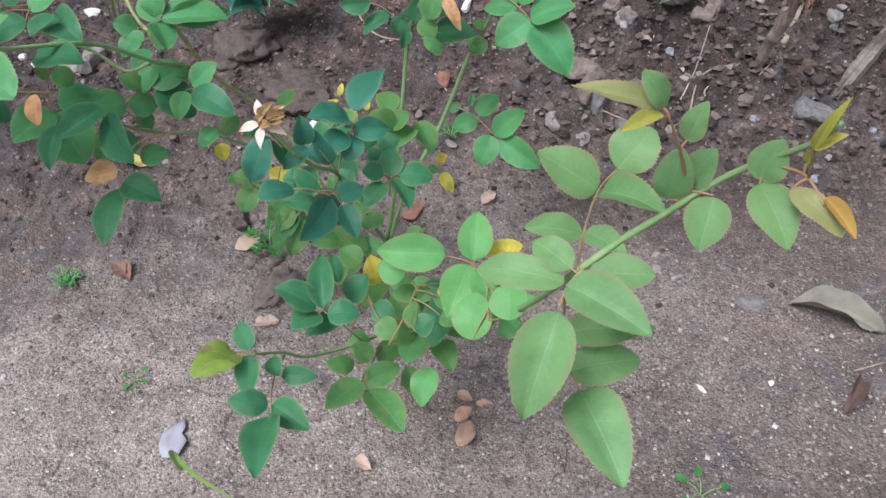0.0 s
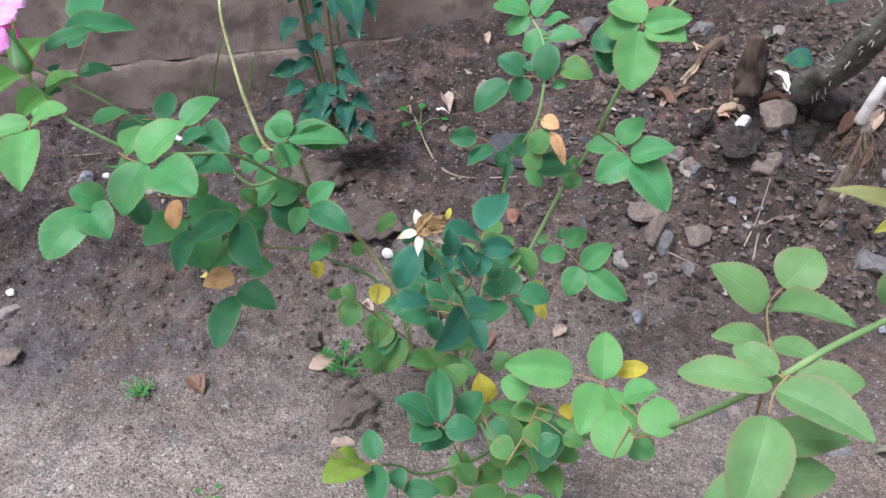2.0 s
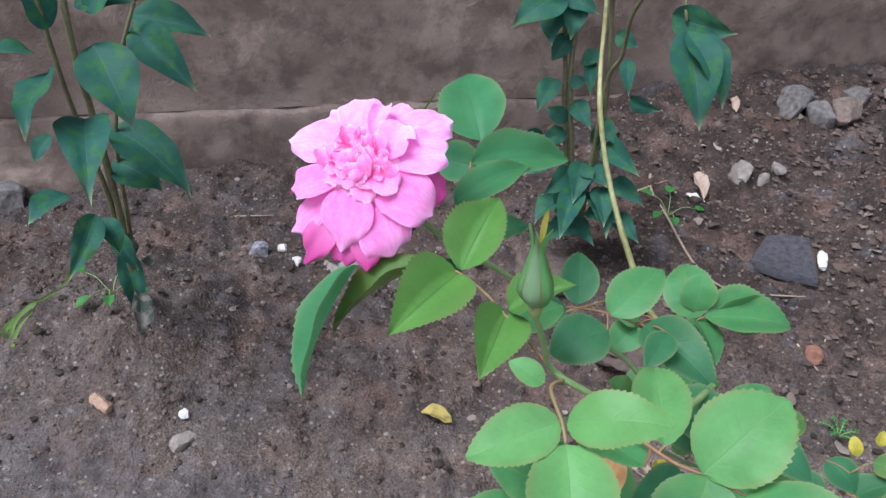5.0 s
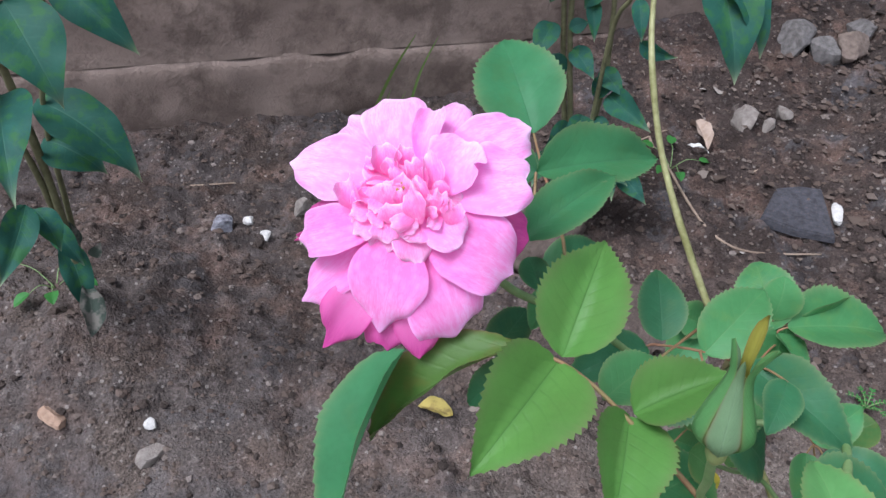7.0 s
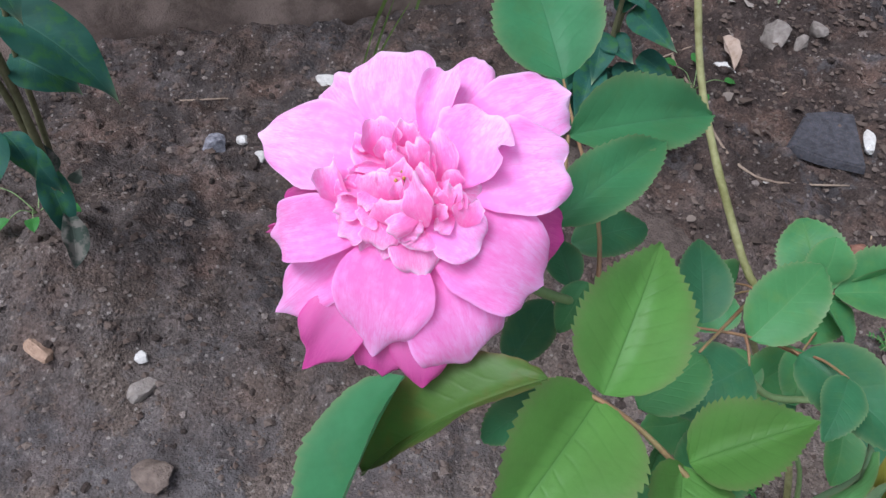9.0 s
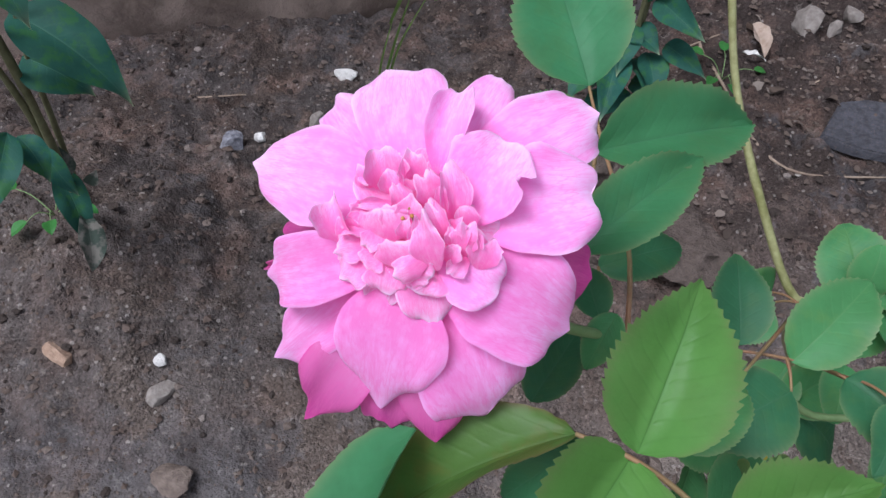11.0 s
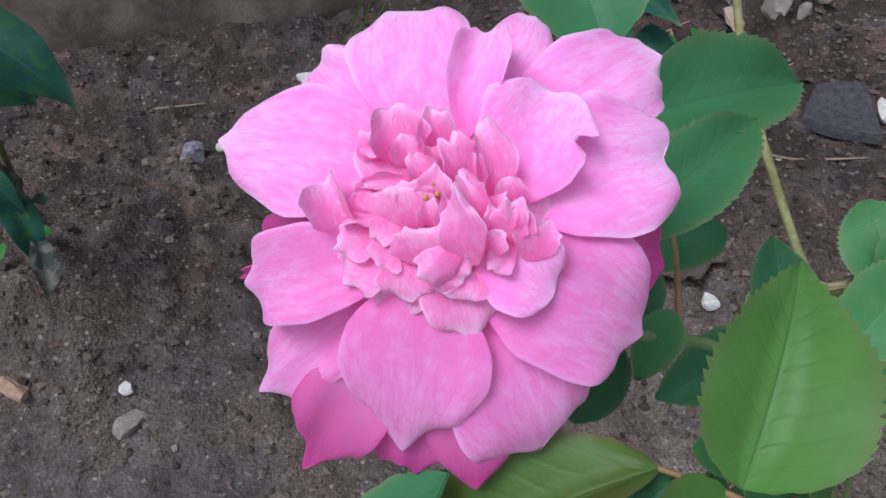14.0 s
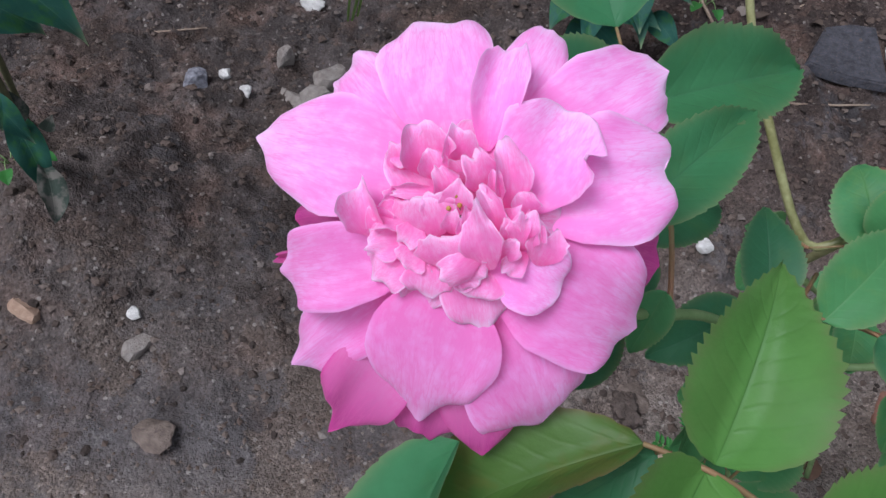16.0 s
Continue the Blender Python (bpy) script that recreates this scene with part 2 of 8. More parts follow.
STRAW = bark_material("straw", (0.42, 0.30, 0.20), (0.55, 0.42, 0.30), rough=0.85)
ANTHER = bark_material("anther_ochre", (0.45, 0.25, 0.06), (0.60, 0.38, 0.12), 600)
CALYX = bark_material("calyx_green", (0.13, 0.24, 0.09), (0.24, 0.28, 0.10))
BUD = bark_material("bud_green", (0.16, 0.25, 0.085), (0.25, 0.29, 0.11))
ROOT = bark_material("root_brown", (0.15, 0.112, 0.09), (0.32, 0.25, 0.20), 90, 0.85)
FIBRE = bark_material("root_fibre", (0.11, 0.075, 0.05), (0.20, 0.14, 0.09), 120, 0.85)
OLD_WOOD = bark_material("weathered_wood", (0.085, 0.068, 0.056), (0.235, 0.20, 0.172), 140, 0.88)
STUMP = bark_material("rotten_stump", (0.028, 0.020, 0.016), (0.085, 0.058, 0.042), 60, 0.9)
THORNY = bark_material("thorny_stem", (0.045, 0.045, 0.035), (0.15, 0.14, 0.115), 120, 0.9)
THORN = bark_material("thorn", (0.20, 0.18, 0.15), (0.34, 0.31, 0.27), 90, 0.7)
BONE = bark_material("bleached_stick", (0.40, 0.36, 0.33), (0.66, 0.62, 0.59), 80, 0.7)


def stone_material(name, a, b, scale=110, relief=0.004):
    m = Nodes(name, 0.85, 0.25)
    pos = m.position()
    n = m.noise(scale, 6, 0.65, pos)
    spots = m.noise(scale * 4, 3, 0.7, pos)
    c = m.mix(m.ramp(n, (0.35, 0.0), (0.65, 1.0)), a, b)
    c = m.mix(m.math("MULTIPLY", m.ramp(spots, (0.55, 0.0), (0.7, 1.0)), 0.5), c, (0.16, 0.115, 0.09))
    m.colour(c)
    m.bump(m.math("ADD", n, m.math("MULTIPLY", spots, 0.4)), 0.7, relief)
    return m.mat


STONE_PALE = stone_material("stone_pale", (0.20, 0.172, 0.152), (0.33, 0.297, 0.27))
STONE_WHITE = stone_material("stone_white", (0.60, 0.58, 0.55), (0.80, 0.78, 0.75))
STONE_GREY = stone_material("stone_grey", (0.105, 0.098, 0.094), (0.21, 0.198, 0.193))
STONE_BROWN = stone_material("stone_brown", (0.13, 0.100, 0.084), (0.23, 0.182, 0.153))
STONE_TAN = stone_material("stone_tan", (0.34, 0.22, 0.155), (0.48, 0.34, 0.25))
STONE_BLUISH = stone_material("stone_bluish", (0.10, 0.10, 0.12), (0.36, 0.36, 0.40))
STONE_DARK = stone_material("stone_slate", (0.042, 0.042, 0.05), (0.085, 0.085, 0.098))
SOIL_CLOD = stone_material("soil_clod", (0.080, 0.062, 0.053), (0.145, 0.113, 0.097), 70, 0.012)
DRY_CLOD = stone_material("dry_clod", (0.150, 0.118, 0.10), (0.235, 0.19, 0.165), 70, 0.012)
# darker clods that carry the shade of the rubble hollows in their colour
SHADED_CLOD = stone_material("humus_clod", (0.028, 0.023, 0.021), (0.066, 0.054, 0.049), 70, 0.012)
CLODS = (SOIL_CLOD, SHADED_CLOD, DRY_CLOD)
BRICK = stone_material("brick_red", (0.22, 0.10, 0.07), (0.34, 0.18, 0.13))


def soil_material():
    """Bare garden soil: dry and sandy in front, darker and moist along the wall, with grains, cracks, grey films and
    painted shade in the hollows.
    """
    m = Nodes("soil", 0.93, 0.15)
    pos = m.position()
    sep = m.node("ShaderNodeSeparateXYZ", Vector=pos)
    x, y = sep.outputs["X"], sep.outputs["Y"]
    wide = m.noise(2.2, 3, 0.55, pos)
    patch = m.noise(9, 5, 0.6, pos)
    clump = m.noise(26, 5, 0.66, pos)
    mid = m.noise(60, 5, 0.65, pos)
    grit = m.noise(170, 4, 0.7, pos)
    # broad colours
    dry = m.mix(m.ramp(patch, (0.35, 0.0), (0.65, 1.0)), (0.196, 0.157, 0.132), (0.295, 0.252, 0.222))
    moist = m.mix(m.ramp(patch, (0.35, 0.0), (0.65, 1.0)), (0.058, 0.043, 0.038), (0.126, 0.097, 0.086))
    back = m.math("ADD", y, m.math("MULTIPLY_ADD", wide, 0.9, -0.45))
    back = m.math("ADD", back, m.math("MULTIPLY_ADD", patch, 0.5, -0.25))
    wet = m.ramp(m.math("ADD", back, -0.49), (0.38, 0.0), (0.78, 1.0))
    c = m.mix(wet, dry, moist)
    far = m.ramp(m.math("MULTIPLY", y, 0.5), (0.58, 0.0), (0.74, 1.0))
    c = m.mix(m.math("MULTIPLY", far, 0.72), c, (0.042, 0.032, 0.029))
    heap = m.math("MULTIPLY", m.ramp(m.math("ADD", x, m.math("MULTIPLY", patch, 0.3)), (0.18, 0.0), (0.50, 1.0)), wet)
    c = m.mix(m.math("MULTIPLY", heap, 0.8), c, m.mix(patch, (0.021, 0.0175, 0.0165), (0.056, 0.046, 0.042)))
    # hollow under the thorny stem: its shade painted as near-black soil
    hollow_shade = m.math("MULTIPLY", m.ramp(m.math("MULTIPLY_ADD", patch, 0.25, x), (0.34, 0.0), (0.56, 1.0)), m.ramp(m.math("MULTIPLY", y, 0.5), (0.56, 0.0), (0.66, 1.0)))
    c = m.mix(m.math("MULTIPLY", hollow_shade, 0.9), c, m.mix(patch, (0.010, 0.009, 0.009), (0.030, 0.025, 0.023)))
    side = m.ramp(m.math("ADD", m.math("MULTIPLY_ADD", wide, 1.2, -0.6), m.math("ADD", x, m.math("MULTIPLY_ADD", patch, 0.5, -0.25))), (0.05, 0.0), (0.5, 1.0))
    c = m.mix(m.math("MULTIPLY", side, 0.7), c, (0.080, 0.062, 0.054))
    # grey-blue dried films with clear outlines, more of them on the left
    damp = m.math("MULTIPLY", m.ramp(m.math("ADD", x, m.math("MULTIPLY_ADD", patch, 0.4, 0.9)), (0.5, 1.0), (0.9, 0.0)), m.ramp(y, (0.74, 0.0), (0.94, 1.0)))
    c = m.mix(m.math("MULTIPLY", damp, 0.66), c, (0.080, 0.062, 0.053))
    c = m.mix(m.math("MULTIPLY", m.math("MULTIPLY", damp, m.ramp(m.math("MULTIPLY_ADD", patch, 0.2, y), (0.90, 0.0), (1.0, 1.0))), 0.18), c, (0.074, 0.056, 0.047))
    film = m.noise(8.5, 7, 0.68, pos)
    edge = m.math("ADD", film, m.math("MULTIPLY_ADD", clump, 0.12, -0.06))
    film = m.math("MAXIMUM", m.math("MULTIPLY", m.ramp(edge, (0.575, 0.0), (0.605, 1.0)), 0.55),
                  m.math("MULTIPLY", m.ramp(edge, (0.44, 0.0), (0.475, 1.0)), m.math("MULTIPLY", damp, m.ramp(y, (0.90, 0.85), (1.02, 0.3)))))
    c = m.mix(film, c, m.mix(m.ramp(clump, (0.35, 0.0), (0.65, 1.0)), (0.054, 0.054, 0.061), (0.118, 0.114, 0.119)))
    rust = m.noise(13, 4, 0.6, m.node("ShaderNodeVectorMath", i0=pos, i1=(7.3, 1.9, 0.0)).outputs[0])
    c = m.mix(m.math("MULTIPLY", m.ramp(rust, (0.50, 0.0), (0.64, 1.0)), m.math("MULTIPLY_ADD", wet, 0.35, 0.15)), c, (0.175, 0.112, 0.088))
    # away from the bed the bare soil turns even
    reach = m.math("POWER", m.math("ADD", m.math("POWER", m.math("ABSOLUTE", m.math("ADD", x, 0.25)), 2.0), m.math("POWER", m.math("ABSOLUTE", m.math("ADD", y, -1.0)), 2.0)), 0.5)
    yonder = m.ramp(m.math("MULTIPLY", m.math("ADD", reach, m.math("MULTIPLY", wide, 0.8)), 0.2), (0.36, 0.0), (0.62, 1.0))
    c = m.mix(yonder, c, m.mix(m.ramp(patch, (0.35, 0.0), (0.65, 1.0)), (0.115, 0.090, 0.077), (0.185, 0.150, 0.130)))
    # crumbs and grains, and pits with crevice shade painted in
    blot = m.noise(17, 5, 0.6, m.node("ShaderNodeVectorMath", i0=pos, i1=(3.1, 5.7, 0.0)).outputs[0])
    c = m.mix(m.math("MULTIPLY_ADD", wet, 0.6, 0.25), c, m.mix(1.0, c, m.ramp(blot, (0.36, 0.62), (0.5, 1.0), (0.64, 1.38)), "MULTIPLY"))
    front = m.math("MULTIPLY", m.ramp(y, (0.55, 1.0), (0.80, 0.0)), m.ramp(m.math("ADD", x, 1.0), (0.4, 1.0), (0.9, 0.0)))
    c = m.mix(m.math("MULTIPLY", m.math("MULTIPLY", front, m.math("SUBTRACT", 1.0, yonder)), 0.22), c, (0.34, 0.30, 0.27))
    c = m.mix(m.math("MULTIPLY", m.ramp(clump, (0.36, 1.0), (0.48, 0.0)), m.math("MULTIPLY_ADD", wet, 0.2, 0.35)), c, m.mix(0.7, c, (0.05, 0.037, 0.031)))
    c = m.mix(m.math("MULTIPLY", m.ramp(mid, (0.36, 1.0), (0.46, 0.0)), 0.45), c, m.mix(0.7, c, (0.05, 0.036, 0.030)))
    c = m.mix(m.math("MULTIPLY", m.ramp(clump, (0.54, 0.0), (0.66, 1.0)), m.math("MULTIPLY", m.math("SUBTRACT", wet, m.math("MAXIMUM", heap, far), clamp=True), 0.3)), c, (0.20, 0.155, 0.13))
    c = m.mix(m.math("MULTIPLY", m.ramp(mid, (0.58, 0.0), (0.68, 1.0)), 0.3), c, m.mix(0.5, c, (0.60, 0.53, 0.48)))
    bare = m.math("MULTIPLY_ADD", film, -0.7, 1.0)
    fine = m.node("ShaderNodeTexVoronoi", Vector=pos, Scale=430.0)
    tone = m.node("ShaderNodeSeparateColor", Color=fine.outputs["Color"]).outputs[0]
    grain = m.ramp(tone, (0.0, 0.42), (0.25, 0.85), (0.75, 1.12), (0.92, 1.4), (1.0, 1.9))
    c = m.mix(m.math("MULTIPLY", bare, m.math("MULTIPLY_ADD", wet, -0.15, 0.8)), c, m.mix(1.0, c, grain, "MULTIPLY"))
    crumb = m.node("ShaderNodeTexVoronoi", Vector=pos, Scale=150.0)
    pick = m.node("ShaderNodeSeparateColor", Color=crumb.outputs["Color"]).outputs[1]
    inside = m.ramp(crumb.outputs["Distance"], (0.30, 1.0), (0.40, 0.0))
    c = m.mix(m.math("MULTIPLY", m.math("MULTIPLY", inside, m.ramp(pick, (0.90, 0.0), (0.91, 1.0))), 0.6), c, (0.055, 0.042, 0.036))
    c = m.mix(m.math("MULTIPLY", m.math("MULTIPLY", inside, m.ramp(pick, (0.06, 1.0), (0.07, 0.0))), 0.5), c, m.mix(0.6, c, (0.60, 0.55, 0.50)))
    # drying cracks in front
    bend = m.node("ShaderNodeTexNoise", Vector=pos, Scale=11.0, Detail=5.0).outputs["Color"]
    warp = m.node("ShaderNodeVectorMath", i0=bend, i1=(0.12, 0.12, 0.0), i2=pos)
    warp.operation = "MULTIPLY_ADD"
    cells = m.node("ShaderNodeTexVoronoi", Vector=warp.outputs[0], Scale=3.6)
    cells.feature = "DISTANCE_TO_EDGE"
    crack = m.math("MULTIPLY", m.ramp(cells.outputs["Distance"], (0.0, 1.0), (0.008, 0.0)), m.ramp(m.noise(6.0, 3, 0.5, pos), (0.44, 0.0), (0.50, 1.0)))
    crack = m.math("MULTIPLY", crack, m.ramp(y, (0.62, 1.0), (0.78, 0.0)))
    c = m.mix(m.math("MULTIPLY", crack, 0.75), c, (0.045, 0.034, 0.028))
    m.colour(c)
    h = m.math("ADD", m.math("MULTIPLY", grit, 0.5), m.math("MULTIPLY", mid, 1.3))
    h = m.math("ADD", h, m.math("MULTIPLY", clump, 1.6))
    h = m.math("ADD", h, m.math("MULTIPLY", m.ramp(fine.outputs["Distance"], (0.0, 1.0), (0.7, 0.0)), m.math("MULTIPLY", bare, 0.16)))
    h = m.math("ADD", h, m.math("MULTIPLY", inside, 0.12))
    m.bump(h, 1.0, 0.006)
    return m.mat


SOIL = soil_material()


def grit_material():
    m = Nodes("grit", 0.9, 0.2)
    rnd = m.node("ShaderNodeNewGeometry").outputs["Random Per Island"]
    c = m.ramp(rnd, (0.0, (0.10, 0.07, 0.055)), (0.35, (0.17, 0.13, 0.105)), (0.7, (0.30, 0.25, 0.21)), (0.93, (0.44, 0.39, 0.35)), (1.0, (0.66, 0.63, 0.59)))
    pos = m.position()
    # grains turn dark brown with distance back
    rearward = m.ramp(m.node("ShaderNodeSeparateXYZ", Vector=pos).outputs["Y"], (0.62, 0.0), (0.95, 1.0))
    c = m.mix(m.math("MULTIPLY_ADD", rearward, 0.70, m.math("MULTIPLY", m.noise(300, 3, 0.6, pos), 0.35)), c, (0.098, 0.072, 0.060))
    m.colour(c)
    return m.mat


GRIT = grit_material()


def wall_material():
    """Old mud-stained plaster over masonry."""
    m = Nodes("old_plaster", 0.92, 0.15)
    pos = m.position()
    big = m.noise(3.0, 5, 0.6, pos)
    mid = m.noise(16, 6, 0.65, pos)
    fine = m.noise(170, 5, 0.7, pos)
    c = m.mix(m.ramp(big, (0.35, 0.0), (0.65, 1.0)), (0.160, 0.120, 0.100), (0.325, 0.255, 0.217))
    c = m.mix(m.math("MULTIPLY", m.ramp(mid, (0.46, 0.0), (0.60, 1.0)), 0.6), c, (0.095, 0.070, 0.058))
    c = m.mix(m.math("MULTIPLY", m.ramp(fine, (0.55, 0.0), (0.75, 1.0)), 0.35), c, (0.28, 0.235, 0.205))
    m.colour(c)
    m.bump(m.math("ADD", mid, m.math("MULTIPLY", fine, 0.5)), 0.8, 0.010)
    return m.mat


WALL = wall_material()

# ---- helpers for things and parts ----
PLACED = {}


def thing(name, at=(0, 0, 0), label="", category="", group=""):
    ob = new(name)
    ob.matrix_basis = Matrix.Translation(at)
    PLACED[ob] = ob.matrix_basis.copy()
    return tagged(ob, label, category, group)


def to_mesh(bm, name, smooth=True):
    me = bpy.data.meshes.new(name)
    bm.to_mesh(me)
    bm.free()
    if smooth:
        me.polygons.foreach_set("use_smooth", [True] * len(me.polygons))
    return me


def part(name, data, material, parent, label="", m=None):
    """One mesh object under a thing or under a part, at the world pose m."""
    me = data if isinstance(data, bpy.types.Mesh) else to_mesh(data, name)
    if not me.materials:
        me.materials.append(material)
    ob = new(name, me)
    m = m or Matrix.Identity(4)
    ob.parent = parent
    ob.matrix_basis = PLACED[parent].inverted() @ m if parent else m
    PLACED[ob] = m.copy()
    return tagged(ob, label)


def solid(name, data, material, m, label, category, group="", kind=""):
    """A thing that is one mesh."""
    return tagged(part(name, data, material, None, "", m), label, category, group, kind)


def glide(points, steps=5):
    """A smooth line through the points."""
    p = [Vector(q) for q in points]
    if len(p) < 3:
        return [p[0].lerp(p[-1], i / steps) for i in range(steps + 1)]
    line = []
    for i in range(len(p) - 1):
        a, b, c, d = p[max(0, i - 1)], p[i], p[i + 1], p[min(len(p) - 1, i + 2)]
        for k in range(steps):
            t = k / steps
            line.append(0.5 * (2 * b + (c - a) * t + (2 * a - 5 * b + 4 * c - d) * t * t + (3 * b - a - 3 * c + d) * t ** 3))
    line.append(p[-1])
    return line


def tube(points, r0, r1, sides=8, knots=0.0, steps=5, bark=0.0):
    """A tapered round stem along the points, closed at both ends."""
    line = glide(points, steps)
    bm = bmesh.new()
    side = None
    rings = []
    for i, q in enumerate(line):
        way = (line[min(i + 1, len(line) - 1)] - line[max(i - 1, 0)]).normalized()
        side = way.orthogonal() if side is None else side - way * side.dot(way)
        side.normalize()
        other = way.cross(side)
        t = i / (len(line) - 1)
        r = (r0 + (r1 - r0) * t) * (1 + knots * noise.noise(q * 60))
        rings.append([bm.verts.new(q + (side * math.cos(a) + other * math.sin(a)) * r * (1 + bark * noise.noise((2.5 * math.cos(a), 2.5 * math.sin(a), q.z * 22))))
                      for a in (2 * math.pi * k / sides for k in range(sides))])
    for a, b in zip(rings, rings[1:]):
        for k in range(sides):
            bm.faces.new((a[k], a[(k + 1) % sides], b[(k + 1) % sides], b[k]))
    bm.faces.new(list(reversed(rings[0])))
    bm.faces.new(rings[-1])
    return bm


def shifted(bm, by):
    bmesh.ops.translate(bm, vec=-Vector(by), verts=bm.verts)
    return bm


def ease(a):
    a = min(1.0, max(0.0, a))
    return a * a * (3 - 2 * a)


def blade_mesh(name, seed, teeth=14, a=0.5, b=0.85, fold=0.25, arch=0.10, ripple=0.012, twist=0.0, curl=0.0, bite=1.0):
    """A leaf blade of length 1 (y) and width 1 (x): toothed rim, folded along the midrib, arched and rippled."""
    rng = random.Random(seed)
    rows = teeth * 3 if teeth else 22
    peak = a / (a + b)
    top = peak ** a * (1 - peak) ** b
    bm = bmesh.new()
    uv = bm.loops.layers.uv.new("UVMap")
    cols = (-1.0, -0.66, -0.33, 0.0, 0.33, 0.66, 1.0)
    where, grid = {}, []
    ph = [rng.uniform(0, 6.28) for _ in range(4)]
    lop = [rng.uniform(0.92, 1.08) for _ in range(2)]
    sharp = [[rng.uniform(0.35, 1.4) for _ in range(rows + 3)] for _ in range(2)]
    for i in range(rows + 1):
        y = i / rows
        h = 0.5 * (max(y, 1e-4) ** a * max(1 - y, 1e-4) ** b) / top
        row = []
        for c in cols:
            w = h * (lop[0] if c < 0 else lop[1])
            yy = y
            if teeth and abs(c) == 1.0 and 0.03 < y < 0.985:
                step = i % 3
                tooth = sharp[c > 0][i // 3] * bite
                w *= (1 - 0.022 * tooth, 1.0, 1 + 0.034 * tooth)[step]
                yy = y + (0.0, 0.0, 0.013)[step]
            x = c * w
            if teeth:
                yy += 0.03 * ease((y - 0.93) / 0.07) * (c == 0)
            z = fold * abs(x) + arch * 4 * y * (1 - y) - curl * max(0.0, y - 0.6) ** 2
            z += ripple * math.sin(9 * y + ph[0] + 2.5 * c) * abs(c) + ripple * 0.7 * math.sin(17 * y + ph[1] - 3 * c) * c * c
            z += twist * x * (y - 0.4) - 0.35 * arch * (2 * x) ** 2
            vert = bm.verts.new((x, min(yy, 1.03), z))
            where[vert] = ((c + 1) / 2, y)
            row.append(vert)
        grid.append(row)
    for r0, r1 in zip(grid, grid[1:]):
        for k in range(len(cols) - 1):
            f = bm.faces.new((r0[k], r0[k + 1], r1[k + 1], r1[k]))
            for loop in f.loops:
                loop[uv].uv = where[loop.vert]
    return to_mesh(bm, name)


BLADES = {}


def blade(kind, variant, material):
    key = (kind, variant, material.name)
    if key not in BLADES:
        rng = random.Random(hash_of(kind) * 31 + variant)
        if kind == "leaflet":
            me = blade_mesh("leaflet", variant, 17, rng.uniform(0.48, 0.57), rng.uniform(0.68, 0.82), rng.uniform(0.10, 0.34), rng.uniform(0.02, 0.13),
                            rng.uniform(0.008, 0.022), rng.uniform(-0.35, 0.35), rng.uniform(0.0, 0.25), 1.1)
        elif kind == "broad":
            me = blade_mesh("leaflet", variant + 20, 20, rng.uniform(0.53, 0.58), rng.uniform(0.98, 1.08), rng.uniform(0.50, 0.62), rng.uniform(0.03, 0.08),
                            rng.uniform(0.008, 0.016), rng.uniform(-0.2, 0.2), rng.uniform(0.0, 0.2), 1.5)
        elif kind == "ovate":
            me = blade_mesh("leaflet", variant + 35, 18, rng.uniform(0.52, 0.58), rng.uniform(0.86, 0.96), rng.uniform(0.20, 0.32), rng.uniform(0.03, 0.08), rng.uniform(0.008, 0.014), 0.0, 0.05, 1.0)
        elif kind == "shrub":
            me = blade_mesh("leaf", variant + 50, 0, rng.uniform(0.66, 0.80), rng.uniform(1.15, 1.4), rng.uniform(0.15, 0.38), rng.uniform(0.06, 0.16), 0.02, rng.uniform(-0.3, 0.3), rng.uniform(0.1, 0.5))
        else:
            me = blade_mesh("fallen_leaf", variant + 90, 0, 0.6, 0.8, rng.uniform(0.2, 0.6), rng.uniform(0.05, 0.2), 0.04, rng.uniform(-0.6, 0.6), 0.1)
        me.materials.append(material)
        BLADES[key] = me
    return BLADES[key]


def hash_of(text):
    return sum((i + 1) * ord(c) for i, c in enumerate(text))


def blade_pose(base, tip, width, normal):
    base, tip, n = Vector(base), Vector(tip), Vector(normal)
    y = tip - base
    length = y.length
    y.normalize()
    n = (n - y * n.dot(y)).normalized()
    x = y.cross(n)
    m = Matrix((x * width, y * length, n * length)).transposed().to_4x4()
    m.translation = base
    return m


COUNT = [0]


def variant_of(n):
    COUNT[0] += 1
    return (COUNT[0] * 7 + COUNT[0] // 3) % n


def cane(bush, points, r0, r1, material):
    part("cane", shifted(tube(points, r0, r1, 9, 0.12), points[0]), material, bush, "", Matrix.Translation(points[0]))


def compound_leaf(bush, material, stalk, leaflets):
    """A rose leaf: its stalk with toothed leaflets."""
    leaf = part("compound_leaf", shifted(tube(stalk, 0.0010, 0.0006, 6), stalk[0]), STALK_RED, bush, "", Matrix.Translation(stalk[0]))
    line = glide(stalk, 6)
    for base, tip, width, normal, *own in leaflets:
        base = Vector(base)
        root = min(line, key=lambda q: (q - base).length)
        gap = (root - base).length
        if 0.004 < gap < 0.045:
            mid = root.lerp(base, 0.5) + Vector((0, 0, 0.1 * gap))
            part("leaf_stalk", shifted(tube([root, mid, base], 0.0008, 0.0006, 5), root), STALK_RED, leaf, "", Matrix.Translation(root))
        mat = own[0] if own else material
        kind = own[1] if len(own) > 1 else {FRESH: "broad", SEA: "ovate"}.get(mat, "leaflet")
        part("leaflet", blade(kind, variant_of(6), mat), mat, leaf, "", blade_pose(base, tip, width, normal))


def stem(shrub, points, r0, r1, material):
    part("stem", shifted(tube(points, r0, r1, 8, 0.2), points[0]), material, shrub, "", Matrix.Translation(points[0]))


